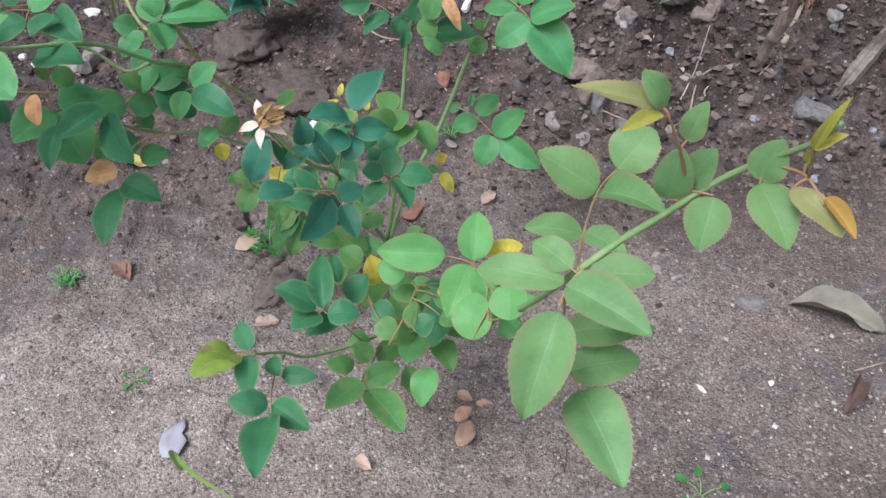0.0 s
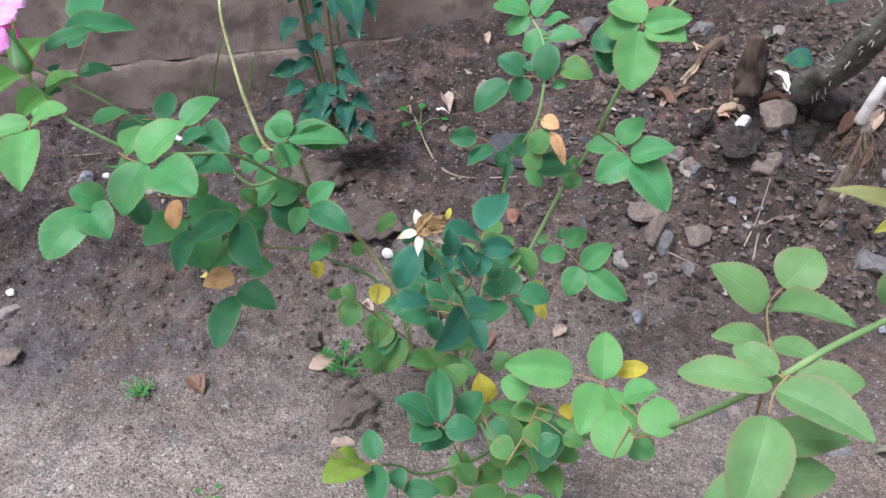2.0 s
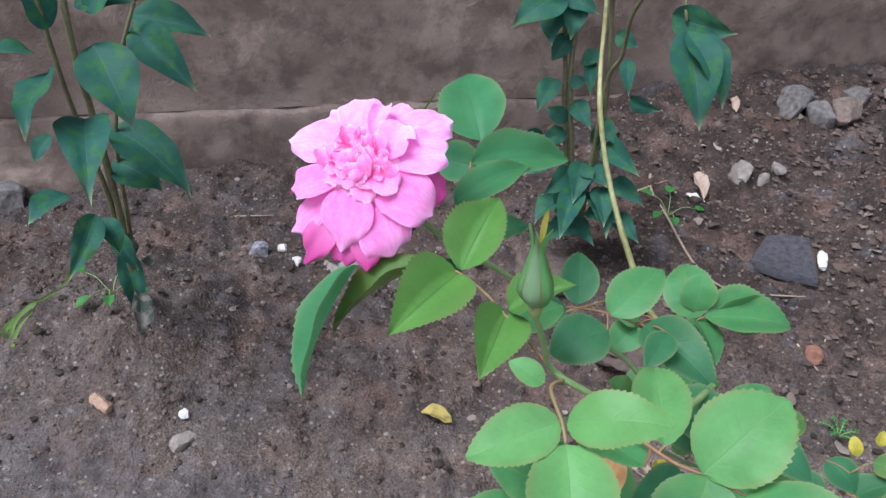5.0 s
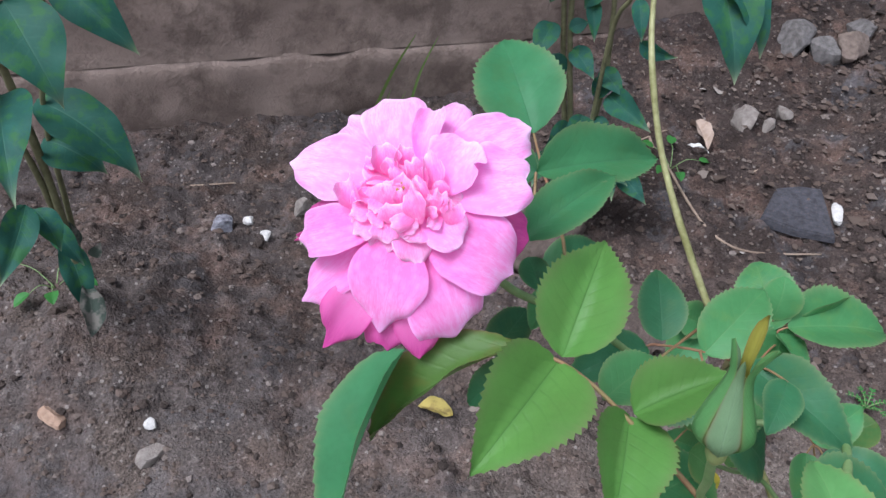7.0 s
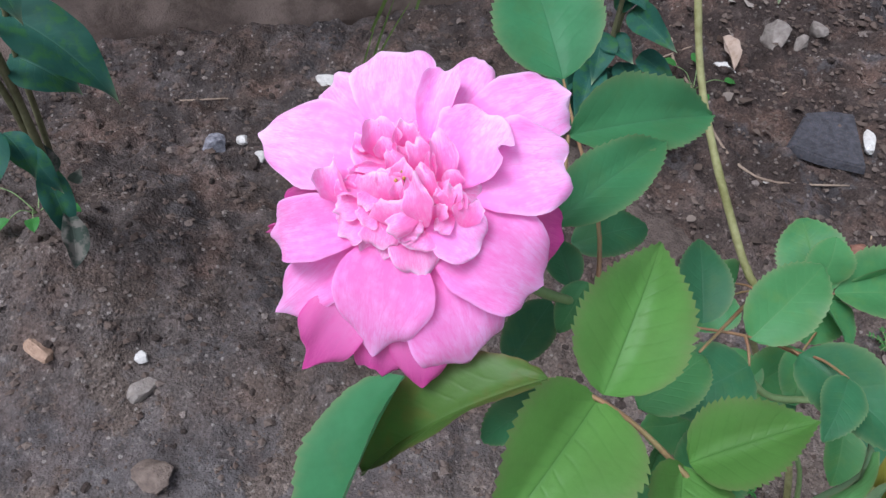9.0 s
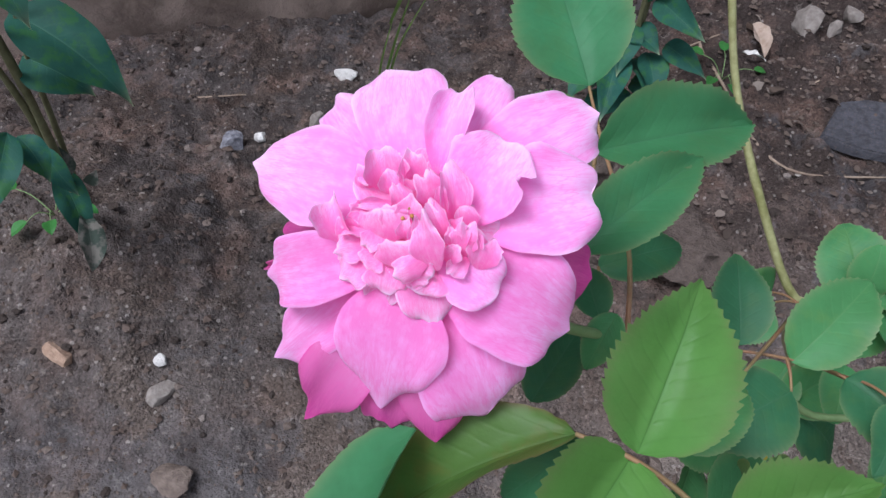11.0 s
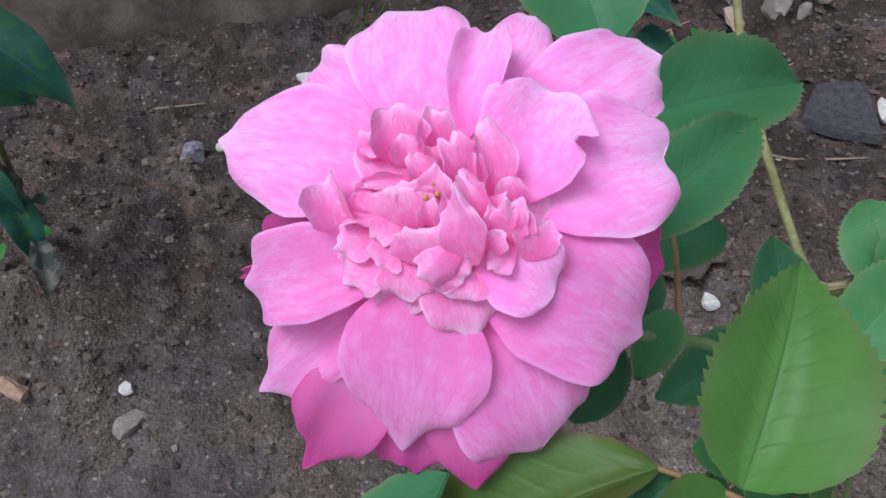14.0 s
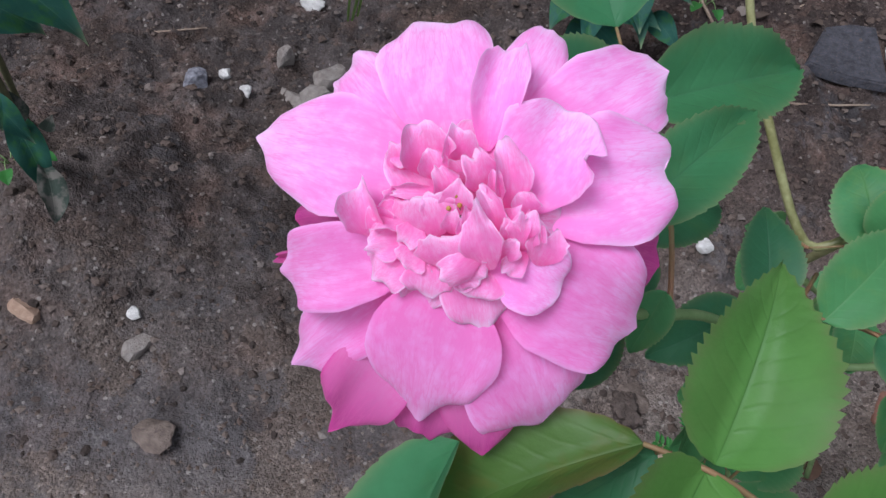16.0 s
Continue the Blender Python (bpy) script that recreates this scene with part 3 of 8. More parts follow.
def simple_leaves(shrub, material, leaves):
    for base, tip, width, normal, *_ in leaves:
        part("leaf", blade("shrub", variant_of(4), material), material, shrub, "", blade_pose(base, tip, 0.84 * width, normal))


# ---- ground and wall ----
def land(x, y):
    """The lie of the soil: level in front, rising to the wall and to the rubble heap."""
    left = 0.04 * ease((y - 0.93) / 0.2) + 0.05 * ease((y - 1.35) / 0.3)
    mid = 0.24 * max(0.0, min(1.0, (y - 1.02) / 0.95))
    right = 0.25 * ease((y - 1.02) / 0.5)
    a, b = ease((x + 0.65) / 0.5), ease((x - 0.05) / 0.4)
    mound = 0.08 * math.exp(-((x + 1.0) ** 2 + (y - 1.16) ** 2) / 0.034)
    return (left * (1 - a) + mid * a) * (1 - b) + right * b + mound


def lumps(x, y):
    """Clods and crumbs, rougher toward the wall."""
    rough = 0.35 + 1.25 * ease((y - 0.80) / 0.35) + 1.3 * ease((x - 0.10) / 0.3) * ease((y - 0.95) / 0.25)
    z = 0.010 * noise.noise((x * 7, y * 7, 0.3)) + 0.010 * noise.noise((x * 19, y * 19, 1.7)) * rough
    z += 0.0085 * noise.noise((x * 45, y * 45, 4.1)) * rough + 0.003 * noise.noise((x * 90, y * 90, 2.2)) * rough
    return z


def soil_at(x, y):
    return land(x, y) + lumps(x, y)


def spread(a, b, step, far):
    """Even steps from a to b, then ever longer ones outward."""
    inner = [a + i * step for i in range(int((b - a) / step) + 1)]
    out, d = [], step
    reach = 0.0
    while reach < far:
        d *= 1.6
        reach += d
        out.append(reach)
    return [a - r for r in reversed(out)] + inner + [inner[-1] + r for r in out]


def build_ground():
    xs, ys = spread(-1.75, 1.15, 0.0072, 400.0), spread(0.3, 2.3, 0.0072, 400.0)
    verts = []
    for y in ys:
        for x in xs:
            near = max(0.0, 1 - max(0.0, abs(x + 0.3) - 1.6, abs(y - 1.3) - 1.1) / 2.0)
            verts.append((x, y, (land(x, min(y, 2.4)) + lumps(x, y)) * near - 0.02 * (1 - near)))
    n = len(xs)
    faces = [(j * n + i, j * n + i + 1, (j + 1) * n + i + 1, (j + 1) * n + i) for j in range(len(ys) - 1) for i in range(n - 1)]
    me = bpy.data.meshes.new("ground")
    me.from_pydata(verts, [], faces)
    me.polygons.foreach_set("use_smooth", [True] * len(me.polygons))
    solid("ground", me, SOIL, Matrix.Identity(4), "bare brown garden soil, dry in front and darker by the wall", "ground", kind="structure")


build_ground()

WALL_TURN = math.atan(0.36)
WALL_M = Matrix.Translation((-0.98, 1.60, 0.0)) @ Matrix.Rotation(WALL_TURN, 4, "Z")


def slab(x0, x1, y0, y1, z0, z1, step, rough, seed):
    """A plastered masonry slab with an uneven face toward the garden."""
    bm = bmesh.new()
    nx, nz = int((x1 - x0) / step), max(2, int((z1 - z0) / step))
    front = []
    for k in range(nz + 1):
        row = []
        for i in range(nx + 1):
            x, z = x0 + (x1 - x0) * i / nx, z0 + (z1 - z0) * k / nz
            d = rough * noise.noise((x * 6 + seed, z * 9, seed)) + rough * 0.5 * noise.noise((x * 21, z * 24, seed + 3))
            d -= 0.016 * ease((0.098 - z) / 0.014) * ease((-0.15 - x) / 0.1)
            edge = min(z1 - z, 0.02) / 0.02
            row.append(bm.verts.new((x, y0 + d + 0.003 * (1 - edge), z + (rough * noise.noise((x * 14, seed, 5)) if k == nz else 0))))
        front.append(row)
    for r0, r1 in zip(front, front[1:]):
        for i in range(nx):
            bm.faces.new((r0[i], r0[i + 1], r1[i + 1], r1[i]))
    tops = [bm.verts.new((v.co.x, y1, z1)) for v in front[-1]]
    lows = [bm.verts.new((v.co.x, y1, z0)) for v in front[0]]
    for i in range(nx):
        bm.faces.new((front[-1][i], front[-1][i + 1], tops[i + 1], tops[i]))
        bm.faces.new((tops[i], tops[i + 1], lows[i + 1], lows[i]))
    return bm


solid("wall_garden", slab(-6, 6, 0.026, 0.30, 0.2045, 1.9, 0.022, 0.010, 2.0), WALL, WALL_M, "old mud-stained plastered garden wall", "wall", kind="structure")
solid("wall_footing", slab(-6, 6, 0.0235, 0.29, -0.3, 0.203, 0.014, 0.010, 2.0), WALL, WALL_M, "rough footing at the base of the garden wall", "wall", kind="structure")

# ---- rose bush ----
bush = thing("rose_bush", (-0.09, 0.90, 0.0), "thorny rose bush with light and blue-green toothed leaves", "rose bush")

# main canes
cane(bush, [(-0.047, 0.865, 0.023), (0.007, 0.715, 0.112), (0.068, 0.542, 0.280), (0.094, 0.457, 0.393), (0.112, 0.377, 0.519), (0.136, 0.369, 0.558), (0.154, 0.361, 0.586), (0.173, 0.356, 0.612), (0.185, 0.343, 0.636), (0.195, 0.324, 0.662), (0.197, 0.315, 0.679)], 0.0030, 0.0011, CANE_GREEN)
cane(bush, [(-0.144, 0.912, 0.015), (-0.163, 0.945, 0.100), (-0.200, 0.975, 0.164), (-0.242, 0.966, 0.239), (-0.279, 0.930, 0.317), (-0.291, 0.884, 0.414), (-0.320, 0.879, 0.408), (-0.350, 0.912, 0.454), (-0.372, 0.949, 0.501), (-0.385, 0.972, 0.546), (-0.389, 0.995, 0.577), (-0.391, 1.013, 0.619), (-0.398, 1.037, 0.701)], 0.0036, 0.0017, CANE_BROWN)
cane(bush, [(-0.063, 0.911, 0.014), (-0.035, 0.917, 0.104), (-0.007, 0.928, 0.160), (0.013, 0.941, 0.191), (0.036, 0.954, 0.241), (0.064, 0.964, 0.311), (0.093, 0.964, 0.372), (0.123, 0.933, 0.498), (0.158, 0.954, 0.561), (0.186, 0.964, 0.598), (0.220, 0.973, 0.652)], 0.0036, 0.0021, CANE_GREEN)
cane(bush, [(-0.068, 0.911, 0.014), (-0.047, 0.918, 0.121), (-0.028, 0.925, 0.258), (-0.013, 0.930, 0.366), (-0.003, 0.929, 0.393), (0.016, 0.912, 0.443), (0.022, 0.923, 0.497), (0.018, 0.942, 0.534), (0.006, 0.976, 0.548)], 0.0034, 0.0012, CANE_GREEN)
cane(bush, [(-0.068, 0.908, 0.011), (-0.082, 0.805, 0.182), (-0.078, 0.681, 0.346), (-0.082, 0.608, 0.418), (-0.090, 0.575, 0.461), (-0.103, 0.568, 0.490)], 0.0032, 0.0014, CANE_GREEN)
cane(bush, [(-0.072, 0.904, 0.009), (-0.051, 0.770, 0.073), (-0.033, 0.659, 0.135), (-0.041, 0.613, 0.164), (-0.086, 0.570, 0.189), (-0.112, 0.531, 0.230), (-0.125, 0.509, 0.268), (-0.140, 0.475, 0.312)], 0.0028, 0.0012, CANE_GREEN)
cane(bush, [(-0.278, 0.927, 0.318), (-0.284, 0.860, 0.370), (-0.289, 0.799, 0.415), (-0.312, 0.735, 0.475), (-0.350, 0.670, 0.510), (-0.378, 0.648, 0.525), (-0.408, 0.635, 0.551), (-0.424, 0.637, 0.560), (-0.430, 0.629, 0.582), (-0.4365, 0.621, 0.604)], 0.0026, 0.0013, CANE_GREEN)
cane(bush, [(-0.289, 0.799, 0.415), (-0.324, 0.805, 0.399), (-0.356, 0.805, 0.427), (-0.406, 0.772, 0.480), (-0.442, 0.743, 0.529), (-0.464, 0.725, 0.555), (-0.483, 0.712, 0.574), (-0.497, 0.705, 0.589), (-0.510, 0.697, 0.594), (-0.517, 0.699, 0.601)], 0.0022, 0.0013, CANE_GREEN)
cane(bush, [(-0.143, 0.902, 0.019), (-0.166, 0.922, 0.120), (-0.208, 0.929, 0.175), (-0.250, 0.898, 0.221), (-0.289, 0.873, 0.260), (-0.333, 0.835, 0.290), (-0.360, 0.799, 0.334), (-0.373, 0.777, 0.371), (-0.384, 0.743, 0.392)], 0.0026, 0.0012, CANE_GREEN)

# leaves of the near reaching shoot
compound_leaf(bush, PALE, [(0.116, 0.365, 0.540), (0.125, 0.405, 0.527), (0.144, 0.462, 0.514), (0.159, 0.479, 0.519)], [
    ((0.143, 0.463, 0.514), (0.102, 0.474, 0.539), 0.034, (0.31, -0.57, 0.76)),
    ((0.159, 0.479, 0.519), (0.184, 0.495, 0.540), 0.034, (-0.30, -0.55, 0.78)),
    ((0.146, 0.459, 0.515), (0.174, 0.407, 0.544), 0.027, (-0.53, 0.17, 0.83)),
    ((0.126, 0.413, 0.521), (0.090, 0.413, 0.529), 0.019, (0.19, -0.39, 0.90)),
    ((0.128, 0.410, 0.526), (0.146, 0.380, 0.537), 0.018, (-0.43, 0.08, 0.90))])
compound_leaf(bush, PALE, [(0.118, 0.364, 0.542), (0.109, 0.356, 0.536), (0.104, 0.345, 0.530)], [
    ((0.108, 0.358, 0.538), (0.059, 0.375, 0.532), 0.021, (-0.22, -0.30, 0.93)),
    ((0.109, 0.355, 0.539), (0.149, 0.319, 0.540), 0.029, (-0.22, -0.23, 0.95)),
    ((0.104, 0.344, 0.529), (0.083, 0.300, 0.490), 0.036, (-0.19, -0.60, 0.77)),
    ((0.112, 0.365, 0.542), (0.092, 0.386, 0.544), 0.021, (-0.17, -0.27, 0.95)),
    ((0.121, 0.361, 0.541), (0.157, 0.356, 0.546), 0.023, (-0.19, -0.34, 0.92))])
compound_leaf(bush, PALE, [(0.111, 0.371, 0.520), (0.113, 0.370, 0.493), (0.114, 0.350, 0.473), (0.121, 0.333, 0.468)], [
    ((0.115, 0.345, 0.469), (0.159, 0.349, 0.476), 0.027, (-0.12, -0.30, 0.95)),
    ((0.121, 0.332, 0.468), (0.138, 0.271, 0.465), 0.038, (-0.14, -0.07, 0.99)),
    ((0.114, 0.346, 0.470), (0.080, 0.334, 0.451), 0.025, (-0.32, -0.40, 0.86)),
    ((0.113, 0.362, 0.487), (0.166, 0.358, 0.497), 0.026, (-0.20, -0.31, 0.93))])
compound_leaf(bush, PALE, [(0.161, 0.360, 0.594), (0.163, 0.360, 0.604), (0.174, 0.352, 0.608)], [
    ((0.156, 0.363, 0.596), (0.158, 0.367, 0.626), 0.019, (-0.35, -0.92, 0.17)),
    ((0.164, 0.362, 0.606), (0.175, 0.367, 0.625), 0.018, (-0.57, -0.66, 0.49)),
    ((0.174, 0.352, 0.607), (0.167, 0.335, 0.587), 0.023, (-0.30, -0.68, 0.67))])
compound_leaf(bush, YOUNG, [(0.163, 0.362, 0.606), (0.153, 0.356, 0.634), (0.142, 0.352, 0.658)], [
    ((0.156, 0.358, 0.638), (0.161, 0.358, 0.659), 0.013, (-0.63, -0.76, 0.16), PALE),
    ((0.139, 0.354, 0.660), (0.099, 0.358, 0.669), 0.011, (0.14, -0.49, 0.86)),
    ((0.141, 0.354, 0.660), (0.129, 0.356, 0.677), 0.012, (0.41, -0.82, 0.41), PALE),
    ((0.140, 0.352, 0.657), (0.120, 0.343, 0.655), 0.008, (0.07, -0.36, 0.93), TIP)])
compound_leaf(bush, YOUNG, [(0.185, 0.341, 0.637), (0.195, 0.322, 0.647), (0.199, 0.305, 0.644)], [
    ((0.184, 0.335, 0.633), (0.191, 0.339, 0.652), 0.017, (-0.58, -0.71, 0.40), PALE),
    ((0.184, 0.333, 0.632), (0.191, 0.303, 0.621), 0.021, (-0.21, -0.39, 0.90), PALE),
    ((0.190, 0.318, 0.642), (0.205, 0.294, 0.637), 0.011, (-0.23, -0.37, 0.90)),
    ((0.200, 0.308, 0.646), (0.207, 0.289, 0.641), 0.007, (-0.24, -0.38, 0.89), OCHRE),
    ((0.193, 0.319, 0.663), (0.200, 0.319, 0.688), 0.005, (-0.71, -0.67, 0.21), TIP),
    ((0.193, 0.319, 0.663), (0.202, 0.315, 0.673), 0.006, (-0.79, -0.28, 0.54), TIP),
    ((0.195, 0.323, 0.652), (0.193, 0.319, 0.663), 0.004, (-0.77, -0.56, -0.29), TIP)])

# blue-green leaves round the dead flower
compound_leaf(bush, TEAL, [(-0.069, 0.638, 0.387), (-0.062, 0.660, 0.409), (-0.055, 0.666, 0.415), (-0.051, 0.683, 0.424)], [
    ((-0.052, 0.683, 0.425), (-0.030, 0.751, 0.430), 0.034, (-0.16, -0.02, 0.99)),
    ((-0.054, 0.667, 0.416), (-0.019, 0.676, 0.409), 0.025, (0.33, -0.73, 0.60)),
    ((-0.056, 0.671, 0.422), (-0.091, 0.652, 0.444), 0.030, (0.52, 0.05, 0.85)),
    ((-0.060, 0.661, 0.414), (-0.080, 0.633, 0.415), 0.026, (0.42, -0.25, 0.87)),
    ((-0.053, 0.663, 0.411), (-0.059, 0.638, 0.400), 0.024, (0.33, -0.44, 0.83))])
compound_leaf(bush, TEAL, [(-0.068, 0.636, 0.384), (-0.063, 0.592, 0.433), (-0.078, 0.591, 0.461)], [
    ((-0.083, 0.589, 0.459), (-0.084, 0.595, 0.485), 0.019, (0.36, -0.90, 0.24)),
    ((-0.064, 0.590, 0.436), (-0.077, 0.598, 0.469), 0.017, (0.31, -0.89, 0.32)),
    ((-0.105, 0.587, 0.500), (-0.114, 0.573, 0.503), 0.011, (0.54, -0.23, 0.81), BLUEGREEN),
    ((-0.081, 0.587, 0.457), (-0.102, 0.572, 0.446), 0.017, (-0.02, -0.57, 0.82))])
compound_leaf(bush, TEAL, [(-0.097, 0.569, 0.472), (-0.108, 0.573, 0.482), (-0.113, 0.574, 0.478)], [
    ((-0.110, 0.576, 0.479), (-0.128, 0.561, 0.442), 0.024, (-0.12, -0.89, 0.44)),
    ((-0.117, 0.576, 0.481), (-0.123, 0.578, 0.496), 0.013, (0.21, -0.94, 0.26)),
    ((-0.108, 0.578, 0.472), (-0.102, 0.583, 0.443), 0.015, (0.85, -0.52, 0.08), BLUEGREEN)])
compound_leaf(bush, TEAL, [(-0.075, 0.664, 0.357), (-0.071, 0.610, 0.386), (-0.073, 0.593, 0.397)], [
    ((-0.070, 0.591, 0.395), (-0.093, 0.547, 0.384), 0.035, (0.77, -0.49, 0.41)),
    ((-0.103, 0.592, 0.406), (-0.130, 0.574, 0.412), 0.031, (0.14, 0.11, 0.98)),
    ((-0.066, 0.606, 0.380), (-0.044, 0.623, 0.379), 0.024, (0.28, -0.30, 0.91)),
    ((-0.063, 0.602, 0.375), (-0.048, 0.575, 0.358), 0.024, (0.22, -0.43, 0.88)),
    ((-0.086, 0.608, 0.388), (-0.106, 0.619, 0.407), 0.019, (0.14, -0.79, 0.60), BLUEGREEN)])
compound_leaf(bush, BLUEGREEN, [(-0.042, 0.805, 0.205), (-0.023, 0.667, 0.350)], [
    ((-0.020, 0.662, 0.359), (-0.022, 0.688, 0.375), 0.026, (0.06, -0.52, 0.85)),
    ((-0.012, 0.663, 0.360), (0.022, 0.663, 0.356), 0.029, (0.09, -0.34, 0.94)),
    ((-0.019, 0.660, 0.357), (-0.001, 0.626, 0.347), 0.031, (0.51, 0.03, 0.86)),
    ((-0.028, 0.663, 0.361), (-0.050, 0.664, 0.367), 0.022, (0.20, -0.47, 0.86)),
    ((-0.028, 0.657, 0.354), (-0.044, 0.633, 0.346), 0.028, (-0.21, -0.19, 0.96)),
    ((-0.033, 0.678, 0.364), (-0.043, 0.687, 0.377), 0.017, (0.23, -0.71, 0.67))])
compound_leaf(bush, MID, [(-0.025, 0.875, 0.257), (-0.030, 0.836, 0.289), (-0.032, 0.801, 0.326)], [
    ((-0.033, 0.795, 0.318), (-0.011, 0.817, 0.328), 0.030, (-0.08, -0.34, 0.94)),
    ((-0.007, 0.814, 0.307), (-0.028, 0.782, 0.301), 0.033, (-0.02, -0.18, 0.98)),
    ((-0.001, 0.827, 0.306), (0.017, 0.795, 0.281), 0.031, (0.40, -0.44, 0.81)),
    ((-0.026, 0.797, 0.320), (-0.055, 0.787, 0.345), 0.033, (0.66, -0.51, 0.55)),
    ((-0.039, 0.823, 0.324), (-0.035, 0.854, 0.332), 0.028, (0.19, -0.28, 0.94))])
compound_leaf(bush, YELLOW, [(-0.004, 0.890, 0.192), (0.014, 0.834, 0.233), (0.019, 0.814, 0.240)], [
    ((0.007, 0.814, 0.240), (0.024, 0.812, 0.237), 0.016, (0.16, -0.24, 0.96), MID),
    ((0.020, 0.820, 0.248), (0.034, 0.825, 0.253), 0.015, (-0.20, -0.37, 0.91)),
    ((0.026, 0.826, 0.224), (0.040, 0.810, 0.204), 0.017, (-0.00, -0.76, 0.65)),
    ((-0.093, 0.829, 0.344), (-0.089, 0.838, 0.355), 0.007, (0.03, -0.81, 0.59), YELLOW),
    ((-0.094, 0.826, 0.339), (-0.108, 0.823, 0.339), 0.005, (0.11, -0.62, 0.78))])
compound_leaf(bush, MID, [(-0.131, 0.871, 0.086), (-0.190, 0.767, 0.248), (-0.201, 0.756, 0.271)], [
    ((-0.200, 0.752, 0.281), (-0.219, 0.750, 0.288), 0.020, (0.34, -0.30, 0.89)),
    ((-0.200, 0.752, 0.266), (-0.211, 0.731, 0.248), 0.029, (-0.02, -0.66, 0.75)),
    ((-0.178, 0.814, 0.250), (-0.178, 0.789, 0.236), 0.028, (0.07, -0.48, 0.87), YELLOW),
    ((-0.168, 0.761, 0.232), (-0.186, 0.745, 0.222), 0.024, (0.21, -0.69, 0.69)),
    ((-0.158, 0.758, 0.225), (-0.178, 0.736, 0.210), 0.026, (0.04, -0.61, 0.79)),
    ((-0.144, 0.751, 0.214), (-0.166, 0.724, 0.179), 0.027, (0.16, -0.82, 0.54))])
compound_leaf(bush, MID, [(-0.084, 0.872, 0.049), (-0.097, 0.777, 0.156), (-0.104, 0.753, 0.176)], [
    ((-0.104, 0.745, 0.183), (-0.138, 0.732, 0.193), 0.036, (0.27, 0.03, 0.96)),
    ((-0.100, 0.745, 0.182), (-0.069, 0.740, 0.171), 0.032, (0.32, -0.14, 0.94)),
    ((-0.077, 0.760, 0.192), (-0.105, 0.766, 0.205), 0.026, (0.33, -0.32, 0.89)),
    ((-0.044, 0.630, 0.230), (-0.050, 0.640, 0.267), 0.032, (0.35, -0.89, 0.29), YELLOW),
    ((-0.096, 0.689, 0.212), (-0.096, 0.664, 0.189), 0.027, (-0.27, -0.64, 0.71))])
compound_leaf(bush, BLUEGREEN, [(-0.068, 0.764, 0.210), (-0.105, 0.704, 0.302), (-0.136, 0.678, 0.284)], [
    ((-0.106, 0.673, 0.314), (-0.141, 0.670, 0.321), 0.023, (0.23, -0.47, 0.85)),
    ((-0.093, 0.682, 0.275), (-0.111, 0.697, 0.296), 0.022, (0.41, -0.53, 0.74)),
    ((-0.062, 0.700, 0.288), (-0.043, 0.708, 0.293), 0.020, (0.07, -0.67, 0.74)),
    ((-0.093, 0.652, 0.379), (-0.115, 0.638, 0.369), 0.021, (0.30, -0.81, 0.51)),
    ((-0.063, 0.671, 0.362), (-0.075, 0.653, 0.344), 0.025, (-0.26, -0.59, 0.76)),
    ((-0.044, 0.719, 0.353), (-0.055, 0.731, 0.371), 0.022, (0.06, -0.81, 0.58)),
    ((-0.172, 0.732, 0.204), (-0.151, 0.755, 0.220), 0.024, (-0.09, -0.53, 0.84)),
    ((-0.112, 0.675, 0.348), (-0.135, 0.670, 0.351), 0.022, (0.16, -0.30, 0.94))])
compound_leaf(bush, MID, [(-0.120, 0.900, 0.050), (-0.148, 0.795, 0.139), (-0.164, 0.804, 0.148)], [
    ((-0.171, 0.805, 0.149), (-0.181, 0.814, 0.205), 0.045, (-0.16, -0.98, 0.12)),
    ((-0.165, 0.816, 0.132), (-0.192, 0.793, 0.108), 0.041, (-0.47, -0.32, 0.82)),
    ((-0.160, 0.802, 0.146), (-0.142, 0.792, 0.136), 0.022, (0.45, -0.09, 0.89), LIGHT),
    ((-0.090, 0.779, 0.155), (-0.136, 0.775, 0.147), 0.034, (-0.10, -0.48, 0.87)),
    ((-0.087, 0.757, 0.147), (-0.105, 0.737, 0.126), 0.033, (-0.26, -0.58, 0.77)),
    ((-0.085, 0.758, 0.162), (-0.048, 0.750, 0.160), 0.027, (-0.01, -0.34, 0.94), LIGHT),
    ((-0.050, 0.785, 0.182), (-0.082, 0.783, 0.175), 0.026, (-0.17, -0.34, 0.92)),
    ((-0.002, 0.807, 0.141), (-0.025, 0.793, 0.122), 0.031, (-0.53, -0.27, 0.80))])
compound_leaf(bush, TEAL, [(-0.080, 0.860, 0.080), (-0.080, 0.768, 0.189), (-0.099, 0.745, 0.236)], [
    ((-0.099, 0.745, 0.236), (-0.126, 0.747, 0.267), 0.033, (0.60, -0.57, 0.56)),
    ((-0.115, 0.741, 0.276), (-0.164, 0.734, 0.281), 0.031, (0.17, -0.61, 0.77), BLUEGREEN),
    ((-0.068, 0.722, 0.308), (-0.094, 0.739, 0.325), 0.028, (0.09, -0.65, 0.76), BLUEGREEN),
    ((-0.082, 0.730, 0.348), (-0.106, 0.738, 0.356), 0.026, (0.25, -0.12, 0.96), BLUEGREEN),
    ((-0.106, 0.735, 0.319), (-0.132, 0.747, 0.332), 0.030, (0.43, -0.05, 0.90)),
    ((-0.039, 0.736, 0.332), (-0.016, 0.742, 0.348), 0.027, (-0.38, -0.52, 0.76), BLUEGREEN),
    ((-0.086, 0.758, 0.253), (-0.111, 0.771, 0.266), 0.029, (0.30, -0.34, 0.89), MID),
    ((-0.056, 0.741, 0.269), (-0.071, 0.725, 0.248), 0.029, (-0.48, -0.52, 0.71), MID)])
